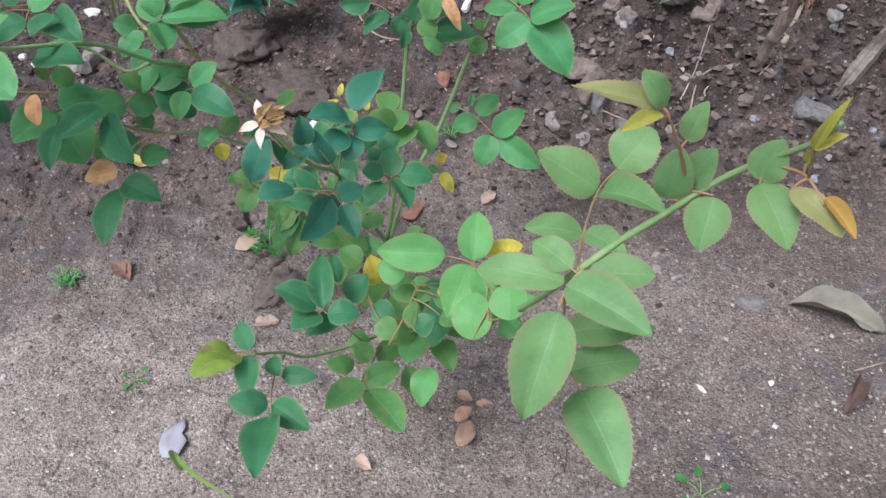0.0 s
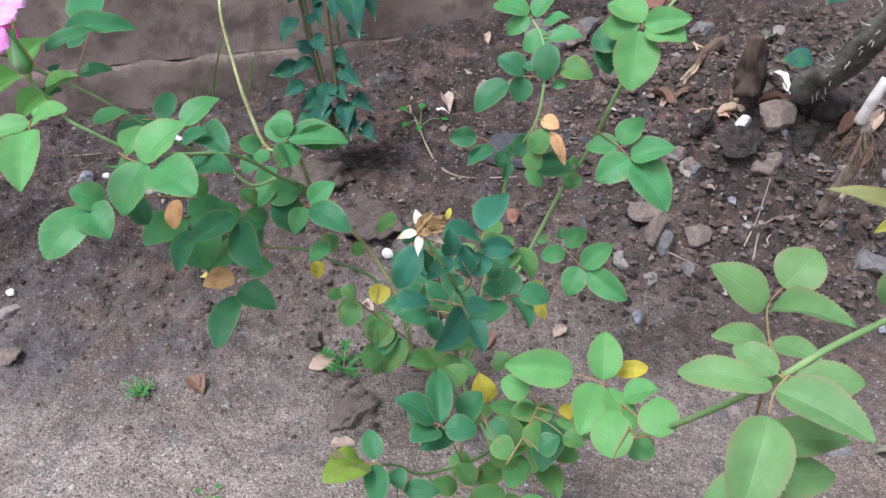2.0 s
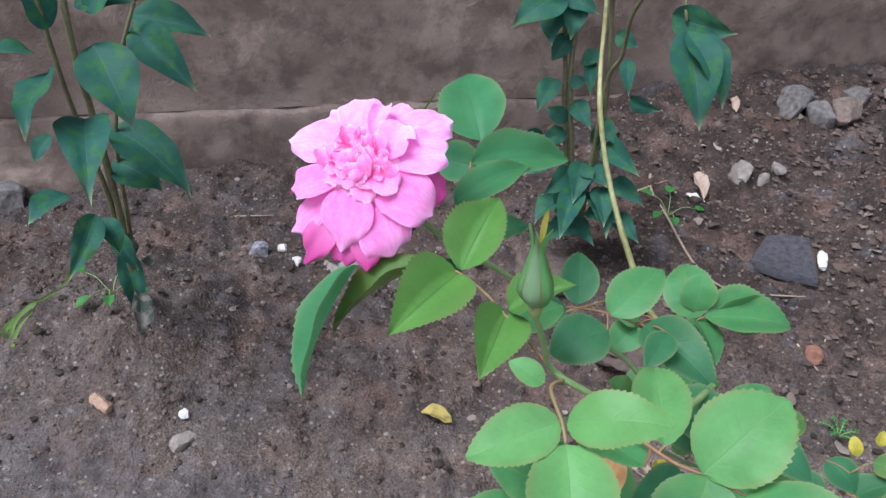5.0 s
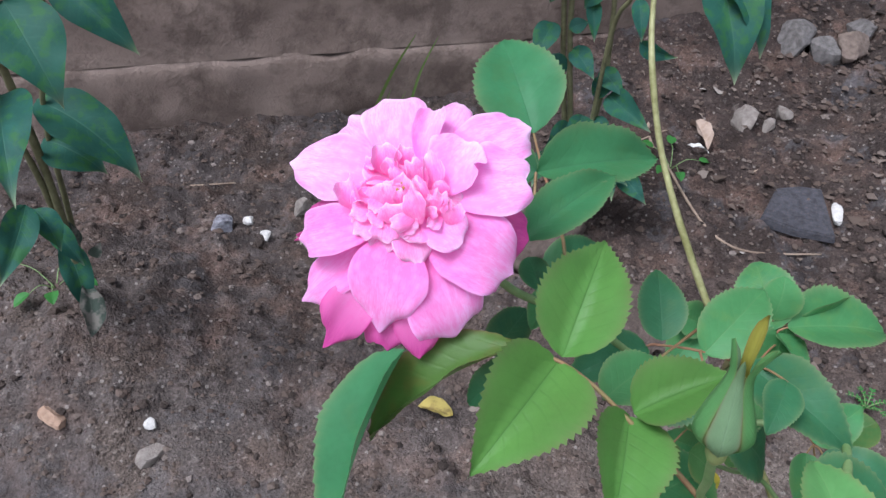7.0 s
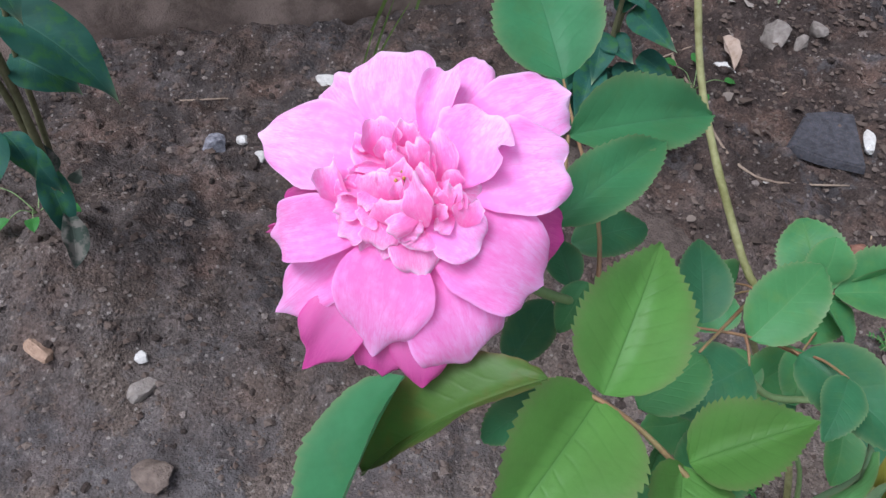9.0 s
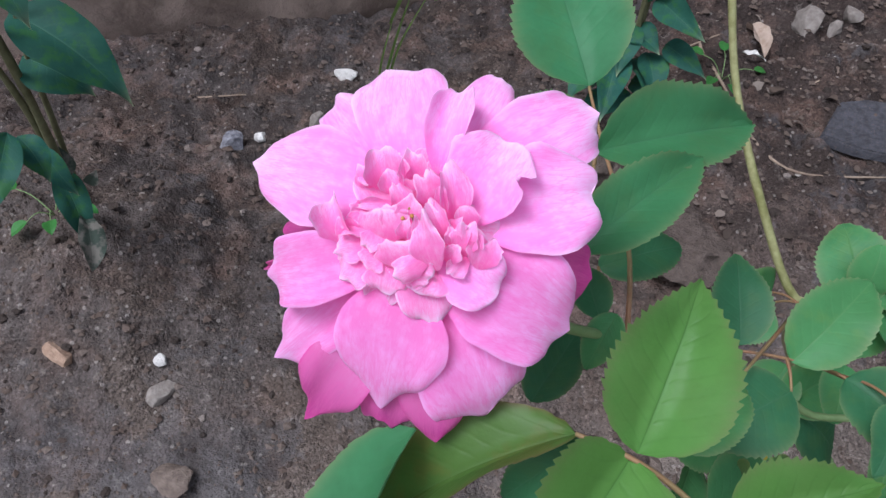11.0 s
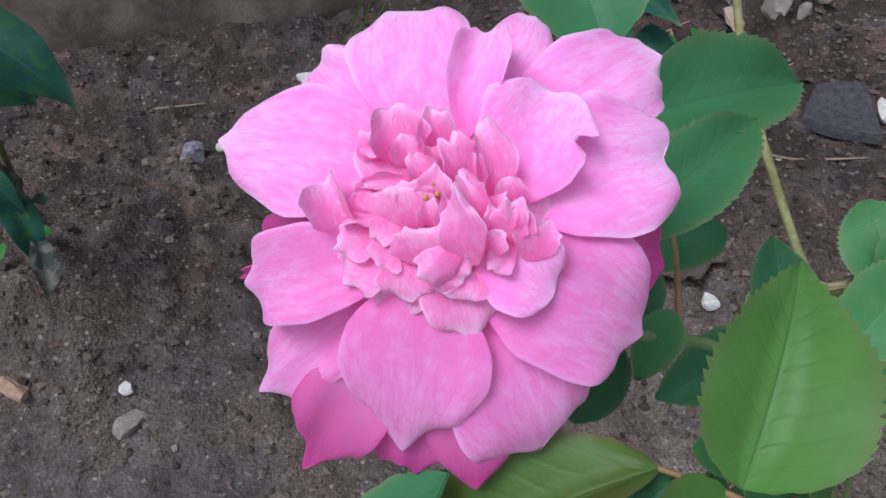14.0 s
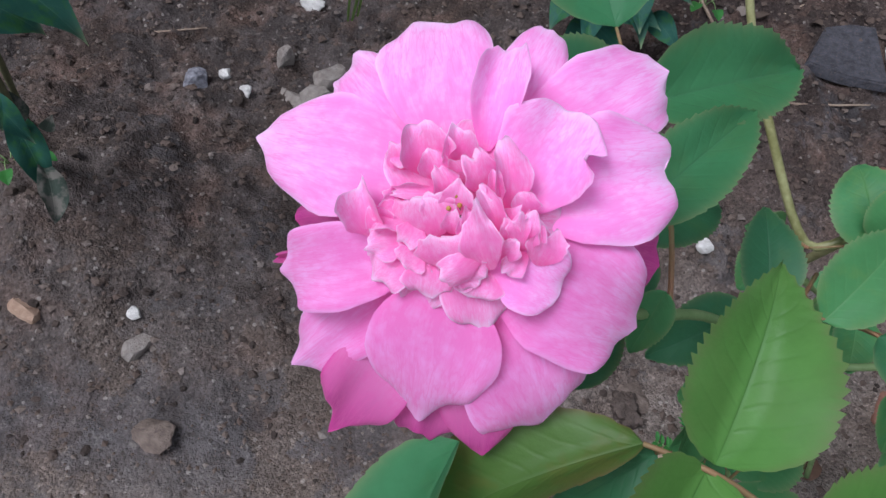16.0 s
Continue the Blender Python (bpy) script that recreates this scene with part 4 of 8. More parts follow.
compound_leaf(bush, BLUEGREEN, [(-0.040, 0.800, 0.100), (0.011, 0.623, 0.193), (0.032, 0.609, 0.228)], [
    ((0.038, 0.626, 0.218), (0.007, 0.638, 0.219), 0.024, (-0.22, -0.65, 0.72)),
    ((0.045, 0.610, 0.233), (0.068, 0.591, 0.225), 0.027, (-0.09, -0.49, 0.87)),
    ((0.034, 0.609, 0.229), (0.017, 0.559, 0.208), 0.040, (-0.29, -0.28, 0.91)),
    ((0.009, 0.632, 0.200), (-0.019, 0.592, 0.185), 0.037, (-0.02, -0.33, 0.94), MID),
    ((-0.033, 0.599, 0.189), (-0.004, 0.585, 0.183), 0.031, (0.05, -0.25, 0.97), MID),
    ((-0.073, 0.601, 0.182), (-0.055, 0.578, 0.167), 0.031, (-0.35, -0.70, 0.62), MID)])
compound_leaf(bush, LIGHT, [(0.072, 0.458, 0.378), (0.072, 0.500, 0.358), (0.075, 0.523, 0.352)], [
    ((0.077, 0.525, 0.354), (0.105, 0.523, 0.369), 0.029, (-0.46, 0.01, 0.89)),
    ((0.088, 0.447, 0.392), (0.089, 0.478, 0.406), 0.033, (-0.41, -0.38, 0.83)),
    ((0.059, 0.462, 0.347), (0.061, 0.499, 0.366), 0.034, (-0.28, -0.43, 0.86))])
compound_leaf(bush, MID, [(-0.023, 0.523, 0.260), (-0.005, 0.541, 0.287), (0.006, 0.555, 0.310)], [
    ((-0.004, 0.558, 0.324), (-0.031, 0.569, 0.327), 0.028, (-0.15, -0.56, 0.81), LIGHT),
    ((0.018, 0.559, 0.303), (0.006, 0.551, 0.292), 0.017, (-0.12, -0.75, 0.65)),
    ((0.006, 0.555, 0.295), (-0.019, 0.561, 0.294), 0.024, (-0.08, -0.02, 1.00)),
    ((0.044, 0.541, 0.297), (0.023, 0.549, 0.296), 0.022, (-0.01, 0.03, 1.00), LIGHT),
    ((-0.001, 0.526, 0.282), (0.006, 0.544, 0.300), 0.025, (-0.78, -0.26, 0.57)),
    ((0.029, 0.530, 0.296), (0.048, 0.521, 0.294), 0.020, (-0.09, -0.29, 0.95)),
    ((0.032, 0.559, 0.309), (0.037, 0.547, 0.300), 0.015, (-0.44, -0.65, 0.62), YELLOW),
    ((0.006, 0.516, 0.288), (0.024, 0.524, 0.302), 0.024, (-0.42, -0.40, 0.81), BLUEGREEN)])
compound_leaf(bush, BLUEGREEN, [(-0.069, 0.558, 0.226), (-0.059, 0.582, 0.249), (-0.050, 0.591, 0.273)], [
    ((-0.041, 0.568, 0.267), (-0.020, 0.555, 0.261), 0.024, (-0.11, -0.57, 0.81)),
    ((-0.066, 0.580, 0.259), (-0.048, 0.599, 0.280), 0.032, (-0.36, -0.52, 0.77)),
    ((-0.108, 0.615, 0.245), (-0.119, 0.596, 0.226), 0.027, (-0.28, -0.58, 0.76)),
    ((-0.034, 0.550, 0.266), (-0.017, 0.533, 0.256), 0.025, (-0.13, -0.59, 0.80), MID),
    ((-0.064, 0.657, 0.235), (-0.089, 0.670, 0.245), 0.028, (0.07, -0.50, 0.86), MID),
    ((-0.057, 0.608, 0.245), (-0.068, 0.600, 0.236), 0.016, (-0.43, -0.37, 0.82), YELLOW)])

# low leaves in front
compound_leaf(bush, BLUEGREEN, [(-0.065, 0.592, 0.176), (-0.078, 0.563, 0.246), (-0.089, 0.549, 0.283)], [
    ((-0.089, 0.551, 0.284), (-0.095, 0.608, 0.302), 0.029, (0.01, -0.30, 0.95)),
    ((-0.095, 0.550, 0.285), (-0.132, 0.558, 0.309), 0.032, (0.51, -0.16, 0.84)),
    ((-0.092, 0.546, 0.281), (-0.115, 0.523, 0.289), 0.032, (0.14, 0.17, 0.98)),
    ((-0.084, 0.547, 0.280), (-0.052, 0.547, 0.279), 0.028, (0.01, -0.27, 0.96)),
    ((-0.080, 0.601, 0.265), (-0.090, 0.636, 0.272), 0.019, (-0.03, -0.20, 0.98)),
    ((-0.077, 0.559, 0.256), (-0.108, 0.538, 0.259), 0.027, (0.20, -0.14, 0.97))])
compound_leaf(bush, BLUEGREEN, [(-0.133, 0.488, 0.294), (-0.140, 0.475, 0.312)], [
    ((-0.142, 0.478, 0.315), (-0.153, 0.503, 0.325), 0.020, (-0.03, -0.39, 0.92)),
    ((-0.143, 0.474, 0.312), (-0.136, 0.433, 0.307), 0.022, (0.04, -0.12, 0.99)),
    ((-0.149, 0.473, 0.314), (-0.182, 0.441, 0.330), 0.031, (0.23, 0.25, 0.94), MOTTLED),
    ((-0.156, 0.472, 0.316), (-0.180, 0.464, 0.333), 0.020, (0.56, 0.07, 0.82), MOTTLED)])
compound_leaf(bush, BLUEGREEN, [(-0.124, 0.511, 0.263), (-0.124, 0.476, 0.282), (-0.120, 0.443, 0.296), (-0.117, 0.427, 0.297)], [
    ((-0.127, 0.487, 0.291), (-0.119, 0.468, 0.288), 0.017, (-0.20, -0.25, 0.95)),
    ((-0.118, 0.475, 0.280), (-0.085, 0.472, 0.281), 0.020, (-0.10, -0.53, 0.84)),
    ((-0.121, 0.433, 0.296), (-0.152, 0.429, 0.310), 0.023, (0.40, -0.53, 0.75)),
    ((-0.118, 0.433, 0.295), (-0.083, 0.411, 0.291), 0.027, (-0.04, -0.25, 0.97)),
    ((-0.117, 0.422, 0.294), (-0.117, 0.359, 0.306), 0.035, (-0.13, 0.19, 0.97))])
compound_leaf(bush, MID, [(-0.036, 0.615, 0.152), (-0.050, 0.562, 0.177), (-0.052, 0.513, 0.205)], [
    ((-0.055, 0.515, 0.207), (-0.088, 0.480, 0.214), 0.030, (0.24, -0.01, 0.97)),
    ((-0.049, 0.509, 0.202), (-0.010, 0.460, 0.202), 0.037, (0.20, 0.17, 0.97)),
    ((-0.070, 0.557, 0.177), (-0.098, 0.551, 0.191), 0.021, (0.46, -0.58, 0.68)),
    ((-0.052, 0.562, 0.177), (-0.070, 0.583, 0.183), 0.025, (-0.04, -0.29, 0.96)),
    ((-0.059, 0.530, 0.181), (-0.019, 0.554, 0.180), 0.027, (0.27, -0.40, 0.88))])
compound_leaf(bush, MID, [(-0.031, 0.672, 0.119), (-0.015, 0.618, 0.165), (0.020, 0.612, 0.208)], [
    ((0.001, 0.599, 0.199), (-0.032, 0.628, 0.213), 0.029, (0.01, -0.42, 0.91)),
    ((0.021, 0.634, 0.214), (-0.012, 0.632, 0.215), 0.031, (0.02, -0.08, 1.00), LIGHT),
    ((-0.004, 0.656, 0.195), (-0.036, 0.657, 0.199), 0.021, (0.08, -0.68, 0.73), LIGHT),
    ((-0.039, 0.644, 0.214), (-0.061, 0.615, 0.206), 0.030, (-0.10, -0.19, 0.98)),
    ((0.018, 0.604, 0.215), (0.011, 0.559, 0.206), 0.030, (0.12, -0.22, 0.97)),
    ((0.029, 0.591, 0.204), (0.061, 0.585, 0.199), 0.026, (0.08, -0.30, 0.95))])
compound_leaf(bush, MID, [(-0.017, 0.631, 0.149), (-0.001, 0.596, 0.172), (0.016, 0.564, 0.172)], [
    ((-0.002, 0.605, 0.179), (-0.014, 0.563, 0.173), 0.033, (0.23, -0.19, 0.95), LIGHT),
    ((0.023, 0.589, 0.177), (0.039, 0.550, 0.174), 0.031, (0.04, -0.07, 1.00)),
    ((0.014, 0.553, 0.176), (0.004, 0.513, 0.163), 0.030, (-0.20, -0.27, 0.94), LIGHT),
    ((-0.026, 0.602, 0.166), (-0.041, 0.568, 0.155), 0.032, (-0.31, -0.17, 0.94)),
    ((-0.014, 0.570, 0.154), (-0.002, 0.544, 0.136), 0.023, (0.14, -0.53, 0.84))])
compound_leaf(bush, LIGHT, [(0.091, 0.477, 0.370), (0.067, 0.531, 0.350), (0.058, 0.548, 0.351), (0.036, 0.556, 0.352)], [
    ((0.035, 0.557, 0.353), (-0.029, 0.561, 0.355), 0.037, (-0.01, -0.62, 0.78)),
    ((0.061, 0.549, 0.352), (0.066, 0.589, 0.377), 0.034, (-0.07, -0.53, 0.84)),
    ((0.056, 0.546, 0.349), (0.037, 0.498, 0.335), 0.036, (0.03, -0.30, 0.95)),
    ((0.074, 0.560, 0.349), (0.108, 0.571, 0.349), 0.018, (0.11, -0.30, 0.95), YELLOW),
    ((0.065, 0.537, 0.354), (0.076, 0.485, 0.337), 0.028, (0.29, -0.24, 0.92))])
compound_leaf(bush, LIGHT, [(0.094, 0.463, 0.385), (0.093, 0.491, 0.343)], [
    ((0.094, 0.509, 0.332), (0.120, 0.512, 0.338), 0.024, (-0.22, -0.06, 0.97)),
    ((0.104, 0.498, 0.324), (0.081, 0.491, 0.317), 0.020, (-0.13, -0.47, 0.87)),
    ((0.087, 0.541, 0.280), (0.068, 0.550, 0.287), 0.021, (0.21, -0.24, 0.95), MID)])

# leaves of the canes behind
compound_leaf(bush, GREEN, [(0.036, 0.954, 0.242), (0.071, 0.936, 0.233), (0.099, 0.910, 0.217)], [
    ((0.075, 0.933, 0.229), (0.041, 0.927, 0.221), 0.027, (-0.05, -0.72, 0.69)),
    ((0.078, 0.936, 0.233), (0.105, 0.959, 0.251), 0.035, (-0.25, -0.38, 0.89)),
    ((0.098, 0.911, 0.218), (0.140, 0.929, 0.247), 0.036, (-0.21, -0.66, 0.72)),
    ((0.094, 0.911, 0.218), (0.078, 0.885, 0.185), 0.037, (-0.15, -0.74, 0.65)),
    ((0.106, 0.907, 0.214), (0.159, 0.871, 0.192), 0.038, (-0.29, -0.77, 0.56)),
    ((0.052, 0.954, 0.241), (0.037, 0.948, 0.232), 0.015, (-0.25, -0.52, 0.82)),
    ((0.065, 0.944, 0.244), (0.070, 0.954, 0.259), 0.010, (0.01, -0.83, 0.56))])
compound_leaf(bush, BLUEGREEN, [(-0.003, 0.933, 0.379), (-0.016, 0.930, 0.375), (-0.035, 0.937, 0.392)], [
    ((-0.059, 0.941, 0.403), (-0.095, 0.935, 0.403), 0.026, (0.13, -0.86, 0.50)),
    ((-0.035, 0.936, 0.390), (-0.069, 0.922, 0.372), 0.039, (-0.43, -0.12, 0.89)),
    ((-0.019, 0.936, 0.386), (-0.029, 0.924, 0.368), 0.022, (0.08, -0.87, 0.49)),
    ((-0.003, 0.937, 0.387), (-0.022, 0.937, 0.389), 0.018, (0.12, -0.48, 0.87)),
    ((0.014, 0.924, 0.372), (0.027, 0.909, 0.347), 0.026, (0.01, -0.86, 0.50), LIGHT),
    ((0.020, 0.918, 0.372), (0.072, 0.918, 0.371), 0.049, (0.02, -0.23, 0.97)),
    ((-0.002, 0.916, 0.389), (0.010, 0.931, 0.416), 0.031, (-0.12, -0.84, 0.53)),
    ((0.022, 0.930, 0.392), (0.043, 0.937, 0.405), 0.025, (-0.23, -0.63, 0.74), BLUEGREEN),
    ((-0.014, 0.929, 0.374), (-0.021, 0.916, 0.352), 0.016, (0.26, -0.86, 0.44))])
compound_leaf(bush, MID, [(0.072, 0.964, 0.331), (0.079, 0.957, 0.339)], [
    ((0.088, 0.956, 0.338), (0.065, 0.950, 0.326), 0.021, (-0.08, -0.81, 0.58)),
    ((0.080, 0.951, 0.328), (0.063, 0.960, 0.343), 0.023, (0.15, -0.74, 0.65), LIGHT),
    ((0.086, 0.964, 0.352), (0.069, 0.968, 0.358), 0.018, (0.25, -0.32, 0.91))])
compound_leaf(bush, BROWN, [(0.016, 0.912, 0.443), (0.022, 0.907, 0.447)], [
    ((0.021, 0.907, 0.445), (0.043, 0.899, 0.439), 0.022, (-0.00, -0.62, 0.79)),
    ((0.031, 0.899, 0.433), (0.053, 0.885, 0.394), 0.017, (0.30, -0.84, 0.46)),
    ((0.013, 0.891, 0.408), (0.029, 0.901, 0.437), 0.030, (-0.37, -0.79, 0.49), MID),
    ((0.005, 0.901, 0.402), (0.023, 0.889, 0.386), 0.026, (-0.06, -0.82, 0.57), MID)])
compound_leaf(bush, GREEN, [(0.018, 0.942, 0.534), (0.014, 0.962, 0.541), (0.003, 0.983, 0.552)], [
    ((0.001, 0.984, 0.553), (-0.042, 1.003, 0.559), 0.041, (0.01, -0.26, 0.97)),
    ((0.007, 0.982, 0.551), (0.033, 0.993, 0.572), 0.029, (-0.41, -0.49, 0.77)),
    ((0.003, 0.977, 0.551), (-0.025, 0.975, 0.530), 0.024, (-0.33, -0.81, 0.49)),
    ((0.020, 0.967, 0.546), (0.049, 0.964, 0.558), 0.028, (-0.41, -0.17, 0.90)),
    ((0.026, 0.952, 0.537), (-0.005, 0.953, 0.519), 0.031, (-0.40, -0.61, 0.69)),
    ((0.026, 0.946, 0.535), (0.064, 0.939, 0.541), 0.031, (-0.20, -0.33, 0.92))])
compound_leaf(bush, BLUEGREEN, [(0.022, 0.923, 0.497), (0.008, 0.920, 0.497), (-0.008, 0.921, 0.496)], [
    ((-0.004, 0.923, 0.497), (-0.037, 0.935, 0.515), 0.037, (0.24, -0.54, 0.80)),
    ((-0.023, 0.923, 0.488), (-0.063, 0.909, 0.454), 0.037, (-0.43, -0.55, 0.72)),
    ((-0.007, 0.922, 0.495), (-0.008, 0.911, 0.466), 0.030, (0.06, -0.93, 0.37)),
    ((0.024, 0.935, 0.533), (0.022, 0.916, 0.494), 0.035, (-0.41, -0.81, 0.42)),
    ((0.040, 0.923, 0.509), (0.078, 0.910, 0.501), 0.036, (-0.03, -0.58, 0.82), MID),
    ((0.011, 0.923, 0.506), (-0.006, 0.927, 0.507), 0.016, (-0.03, -0.44, 0.90)),
    ((0.049, 0.919, 0.491), (0.031, 0.921, 0.484), 0.014, (-0.30, -0.74, 0.60), GREEN)])
compound_leaf(bush, LIGHT, [(0.151, 0.943, 0.554), (0.127, 0.925, 0.558)], [
    ((0.128, 0.926, 0.562), (0.089, 0.950, 0.548), 0.031, (-0.59, -0.70, 0.40)),
    ((0.132, 0.930, 0.563), (0.096, 0.967, 0.575), 0.048, (-0.06, -0.36, 0.93)),
    ((0.134, 0.929, 0.561), (0.184, 0.914, 0.574), 0.033, (-0.37, -0.74, 0.56)),
    ((0.136, 0.927, 0.558), (0.178, 0.899, 0.554), 0.043, (-0.22, -0.43, 0.88)),
    ((0.127, 0.924, 0.555), (0.120, 0.888, 0.495), 0.055, (-0.00, -0.86, 0.51))])
compound_leaf(bush, BLUEGREEN, [(0.141, 0.939, 0.548), (0.120, 0.952, 0.532), (0.093, 0.967, 0.518)], [
    ((0.121, 0.957, 0.532), (0.080, 0.968, 0.526), 0.041, (-0.25, -0.56, 0.79)),
    ((0.090, 0.967, 0.517), (0.107, 0.952, 0.489), 0.034, (0.30, -0.75, 0.59)),
    ((0.115, 0.957, 0.527), (0.101, 0.953, 0.502), 0.028, (-0.47, -0.79, 0.40)),
    ((0.120, 0.950, 0.526), (0.123, 0.942, 0.505), 0.022, (-0.42, -0.86, 0.28))])
compound_leaf(bush, GREEN, [(0.095, 0.928, 0.423), (0.120, 0.909, 0.413), (0.139, 0.895, 0.398)], [
    ((0.126, 0.907, 0.414), (0.151, 0.934, 0.441), 0.036, (-0.46, -0.38, 0.80)),
    ((0.137, 0.897, 0.401), (0.187, 0.888, 0.422), 0.038, (-0.42, -0.46, 0.78)),
    ((0.141, 0.894, 0.397), (0.182, 0.851, 0.351), 0.056, (0.12, -0.67, 0.73)),
    ((0.136, 0.897, 0.400), (0.095, 0.885, 0.374), 0.042, (-0.23, -0.71, 0.67)),
    ((0.122, 0.913, 0.411), (0.082, 0.922, 0.402), 0.031, (-0.28, -0.49, 0.82))])

# leaves of the flowering shoot
compound_leaf(bush, FRESH, [(-0.424, 0.640, 0.557), (-0.436, 0.649, 0.565), (-0.448, 0.656, 0.573), (-0.460, 0.662, 0.581), (-0.472, 0.666, 0.587), (-0.485, 0.671, 0.587)], [
    ((-0.471, 0.667, 0.588), (-0.457, 0.704, 0.609), 0.0310, (-0.06, -0.46, 0.88)),
    ((-0.446, 0.658, 0.574), (-0.416, 0.665, 0.589), 0.0225, (-0.45, -0.36, 0.81)),
    ((-0.472, 0.667, 0.586), (-0.499, 0.628, 0.575), 0.032, (0.22, -0.30, 0.93)),
    ((-0.447, 0.658, 0.572), (-0.456, 0.619, 0.565), 0.027, (0.22, -0.15, 0.96)),
    ((-0.481, 0.671, 0.583), (-0.500, 0.664, 0.564), 0.012, (-0.48, -0.55, 0.69), BLUEGREEN)])
compound_leaf(bush, GREEN, [(-0.523, 0.672, 0.580), (-0.523, 0.672, 0.580)], [
    ((-0.523, 0.672, 0.580), (-0.541, 0.624, 0.534), 0.033, (-0.82, -0.20, 0.53), SEA, "leaflet")])
compound_leaf(bush, FRESH, [(-0.485, 0.671, 0.587), (-0.485, 0.671, 0.587)], [
    ((-0.485, 0.671, 0.587), (-0.534, 0.660, 0.547), 0.0235, (-0.56, 0.02, 0.83), OLIVE_SHADED)])
compound_leaf(bush, LIGHT, [(-0.428, 0.617, 0.569), (-0.428, 0.618, 0.569)], [
    ((-0.428, 0.617, 0.569), (-0.444, 0.623, 0.574), 0.012, (0.09, -0.46, 0.88))])
compound_leaf(bush, LIGHT, [(-0.420, 0.618, 0.571), (-0.426, 0.605, 0.578), (-0.422, 0.582, 0.583), (-0.420, 0.575, 0.579)], [
    ((-0.423, 0.582, 0.583), (-0.457, 0.566, 0.574), 0.023, (-0.03, -0.43, 0.90)),
    ((-0.420, 0.582, 0.583), (-0.384, 0.573, 0.598), 0.022, (-0.44, -0.35, 0.83)),
    ((-0.420, 0.575, 0.579), (-0.412, 0.527, 0.551), 0.035, (0.01, -0.50, 0.87))])
compound_leaf(bush, GREEN, [(-0.381, 0.629, 0.532), (-0.365, 0.616, 0.532), (-0.353, 0.609, 0.534), (-0.336, 0.600, 0.535)], [
    ((-0.353, 0.609, 0.534), (-0.317, 0.636, 0.561), 0.039, (-0.25, -0.50, 0.83), LIGHT),
    ((-0.351, 0.608, 0.535), (-0.363, 0.572, 0.503), 0.041, (-0.18, -0.61, 0.77)),
    ((-0.337, 0.600, 0.534), (-0.289, 0.554, 0.536), 0.040, (-0.27, -0.25, 0.93)),
    ((-0.368, 0.622, 0.535), (-0.368, 0.675, 0.536), 0.028, (-0.09, -0.01, 1.00), LIGHT),
    ((-0.375, 0.619, 0.523), (-0.398, 0.652, 0.503), 0.025, (-0.53, 0.12, 0.84))])
compound_leaf(bush, BLUEGREEN, [(-0.310, 0.778, 0.453), (-0.355, 0.772, 0.483), (-0.380, 0.770, 0.493), (-0.403, 0.772, 0.493)], [
    ((-0.378, 0.769, 0.492), (-0.344, 0.801, 0.512), 0.031, (-0.07, -0.47, 0.88), GREEN),
    ((-0.399, 0.773, 0.495), (-0.400, 0.808, 0.513), 0.026, (-0.03, -0.45, 0.89)),
    ((-0.380, 0.756, 0.490), (-0.415, 0.738, 0.480), 0.034, (-0.03, -0.45, 0.89)),
    ((-0.356, 0.765, 0.490), (-0.315, 0.724, 0.482), 0.036, (-0.18, -0.36, 0.92)),
    ((-0.407, 0.771, 0.492), (-0.447, 0.753, 0.484), 0.025, (0.03, -0.44, 0.90)),
    ((-0.345, 0.746, 0.501), (-0.360, 0.719, 0.495), 0.019, (0.04, -0.24, 0.97))])
compound_leaf(bush, GREEN, [(-0.285, 0.851, 0.397), (-0.290, 0.857, 0.416), (-0.294, 0.858, 0.429)], [
    ((-0.296, 0.859, 0.429), (-0.305, 0.900, 0.452), 0.038, (-0.31, -0.51, 0.80)),
    ((-0.288, 0.859, 0.432), (-0.217, 0.871, 0.425), 0.049, (0.13, -0.20, 0.97)),
    ((-0.294, 0.857, 0.428), (-0.280, 0.828, 0.411), 0.034, (0.61, -0.16, 0.78)),
    ((-0.309, 0.839, 0.416), (-0.330, 0.846, 0.419), 0.021, (0.06, -0.31, 0.95)),
    ((-0.304, 0.833, 0.409), (-0.314, 0.801, 0.399), 0.025, (-0.06, -0.28, 0.96))])
compound_leaf(bush, BLUEGREEN, [(-0.461, 0.728, 0.551), (-0.462, 0.756, 0.567), (-0.471, 0.799, 0.577), (-0.475, 0.821, 0.582)], [
    ((-0.475, 0.821, 0.582), (-0.493, 0.878, 0.604), 0.044, (-0.16, -0.39, 0.91), SEA),
    ((-0.473, 0.798, 0.574), (-0.503, 0.817, 0.569), 0.028, (-0.51, -0.66, 0.56))])
compound_leaf(bush, BLUEGREEN, [(-0.477, 0.755, 0.582), (-0.477, 0.766, 0.590)], [
    ((-0.477, 0.769, 0.593), (-0.418, 0.803, 0.584), 0.029, (0.35, -0.37, 0.86), SEA),
    ((-0.482, 0.734, 0.583), (-0.443, 0.770, 0.594), 0.022, (0.08, -0.35, 0.93), SEA)])
compound_leaf(bush, BLUEGREEN, [(-0.470, 0.722, 0.566), (-0.470, 0.740, 0.558), (-0.469, 0.757, 0.552)], [
    ((-0.469, 0.757, 0.552), (-0.439, 0.770, 0.553), 0.018, (0.16, -0.40, 0.90)),
    ((-0.473, 0.722, 0.567), (-0.478, 0.741, 0.569), 0.013, (-0.19, -0.19, 0.96)),
    ((-0.468, 0.723, 0.569), (-0.476, 0.711, 0.556), 0.012, (-0.22, -0.61, 0.76), GREEN)])
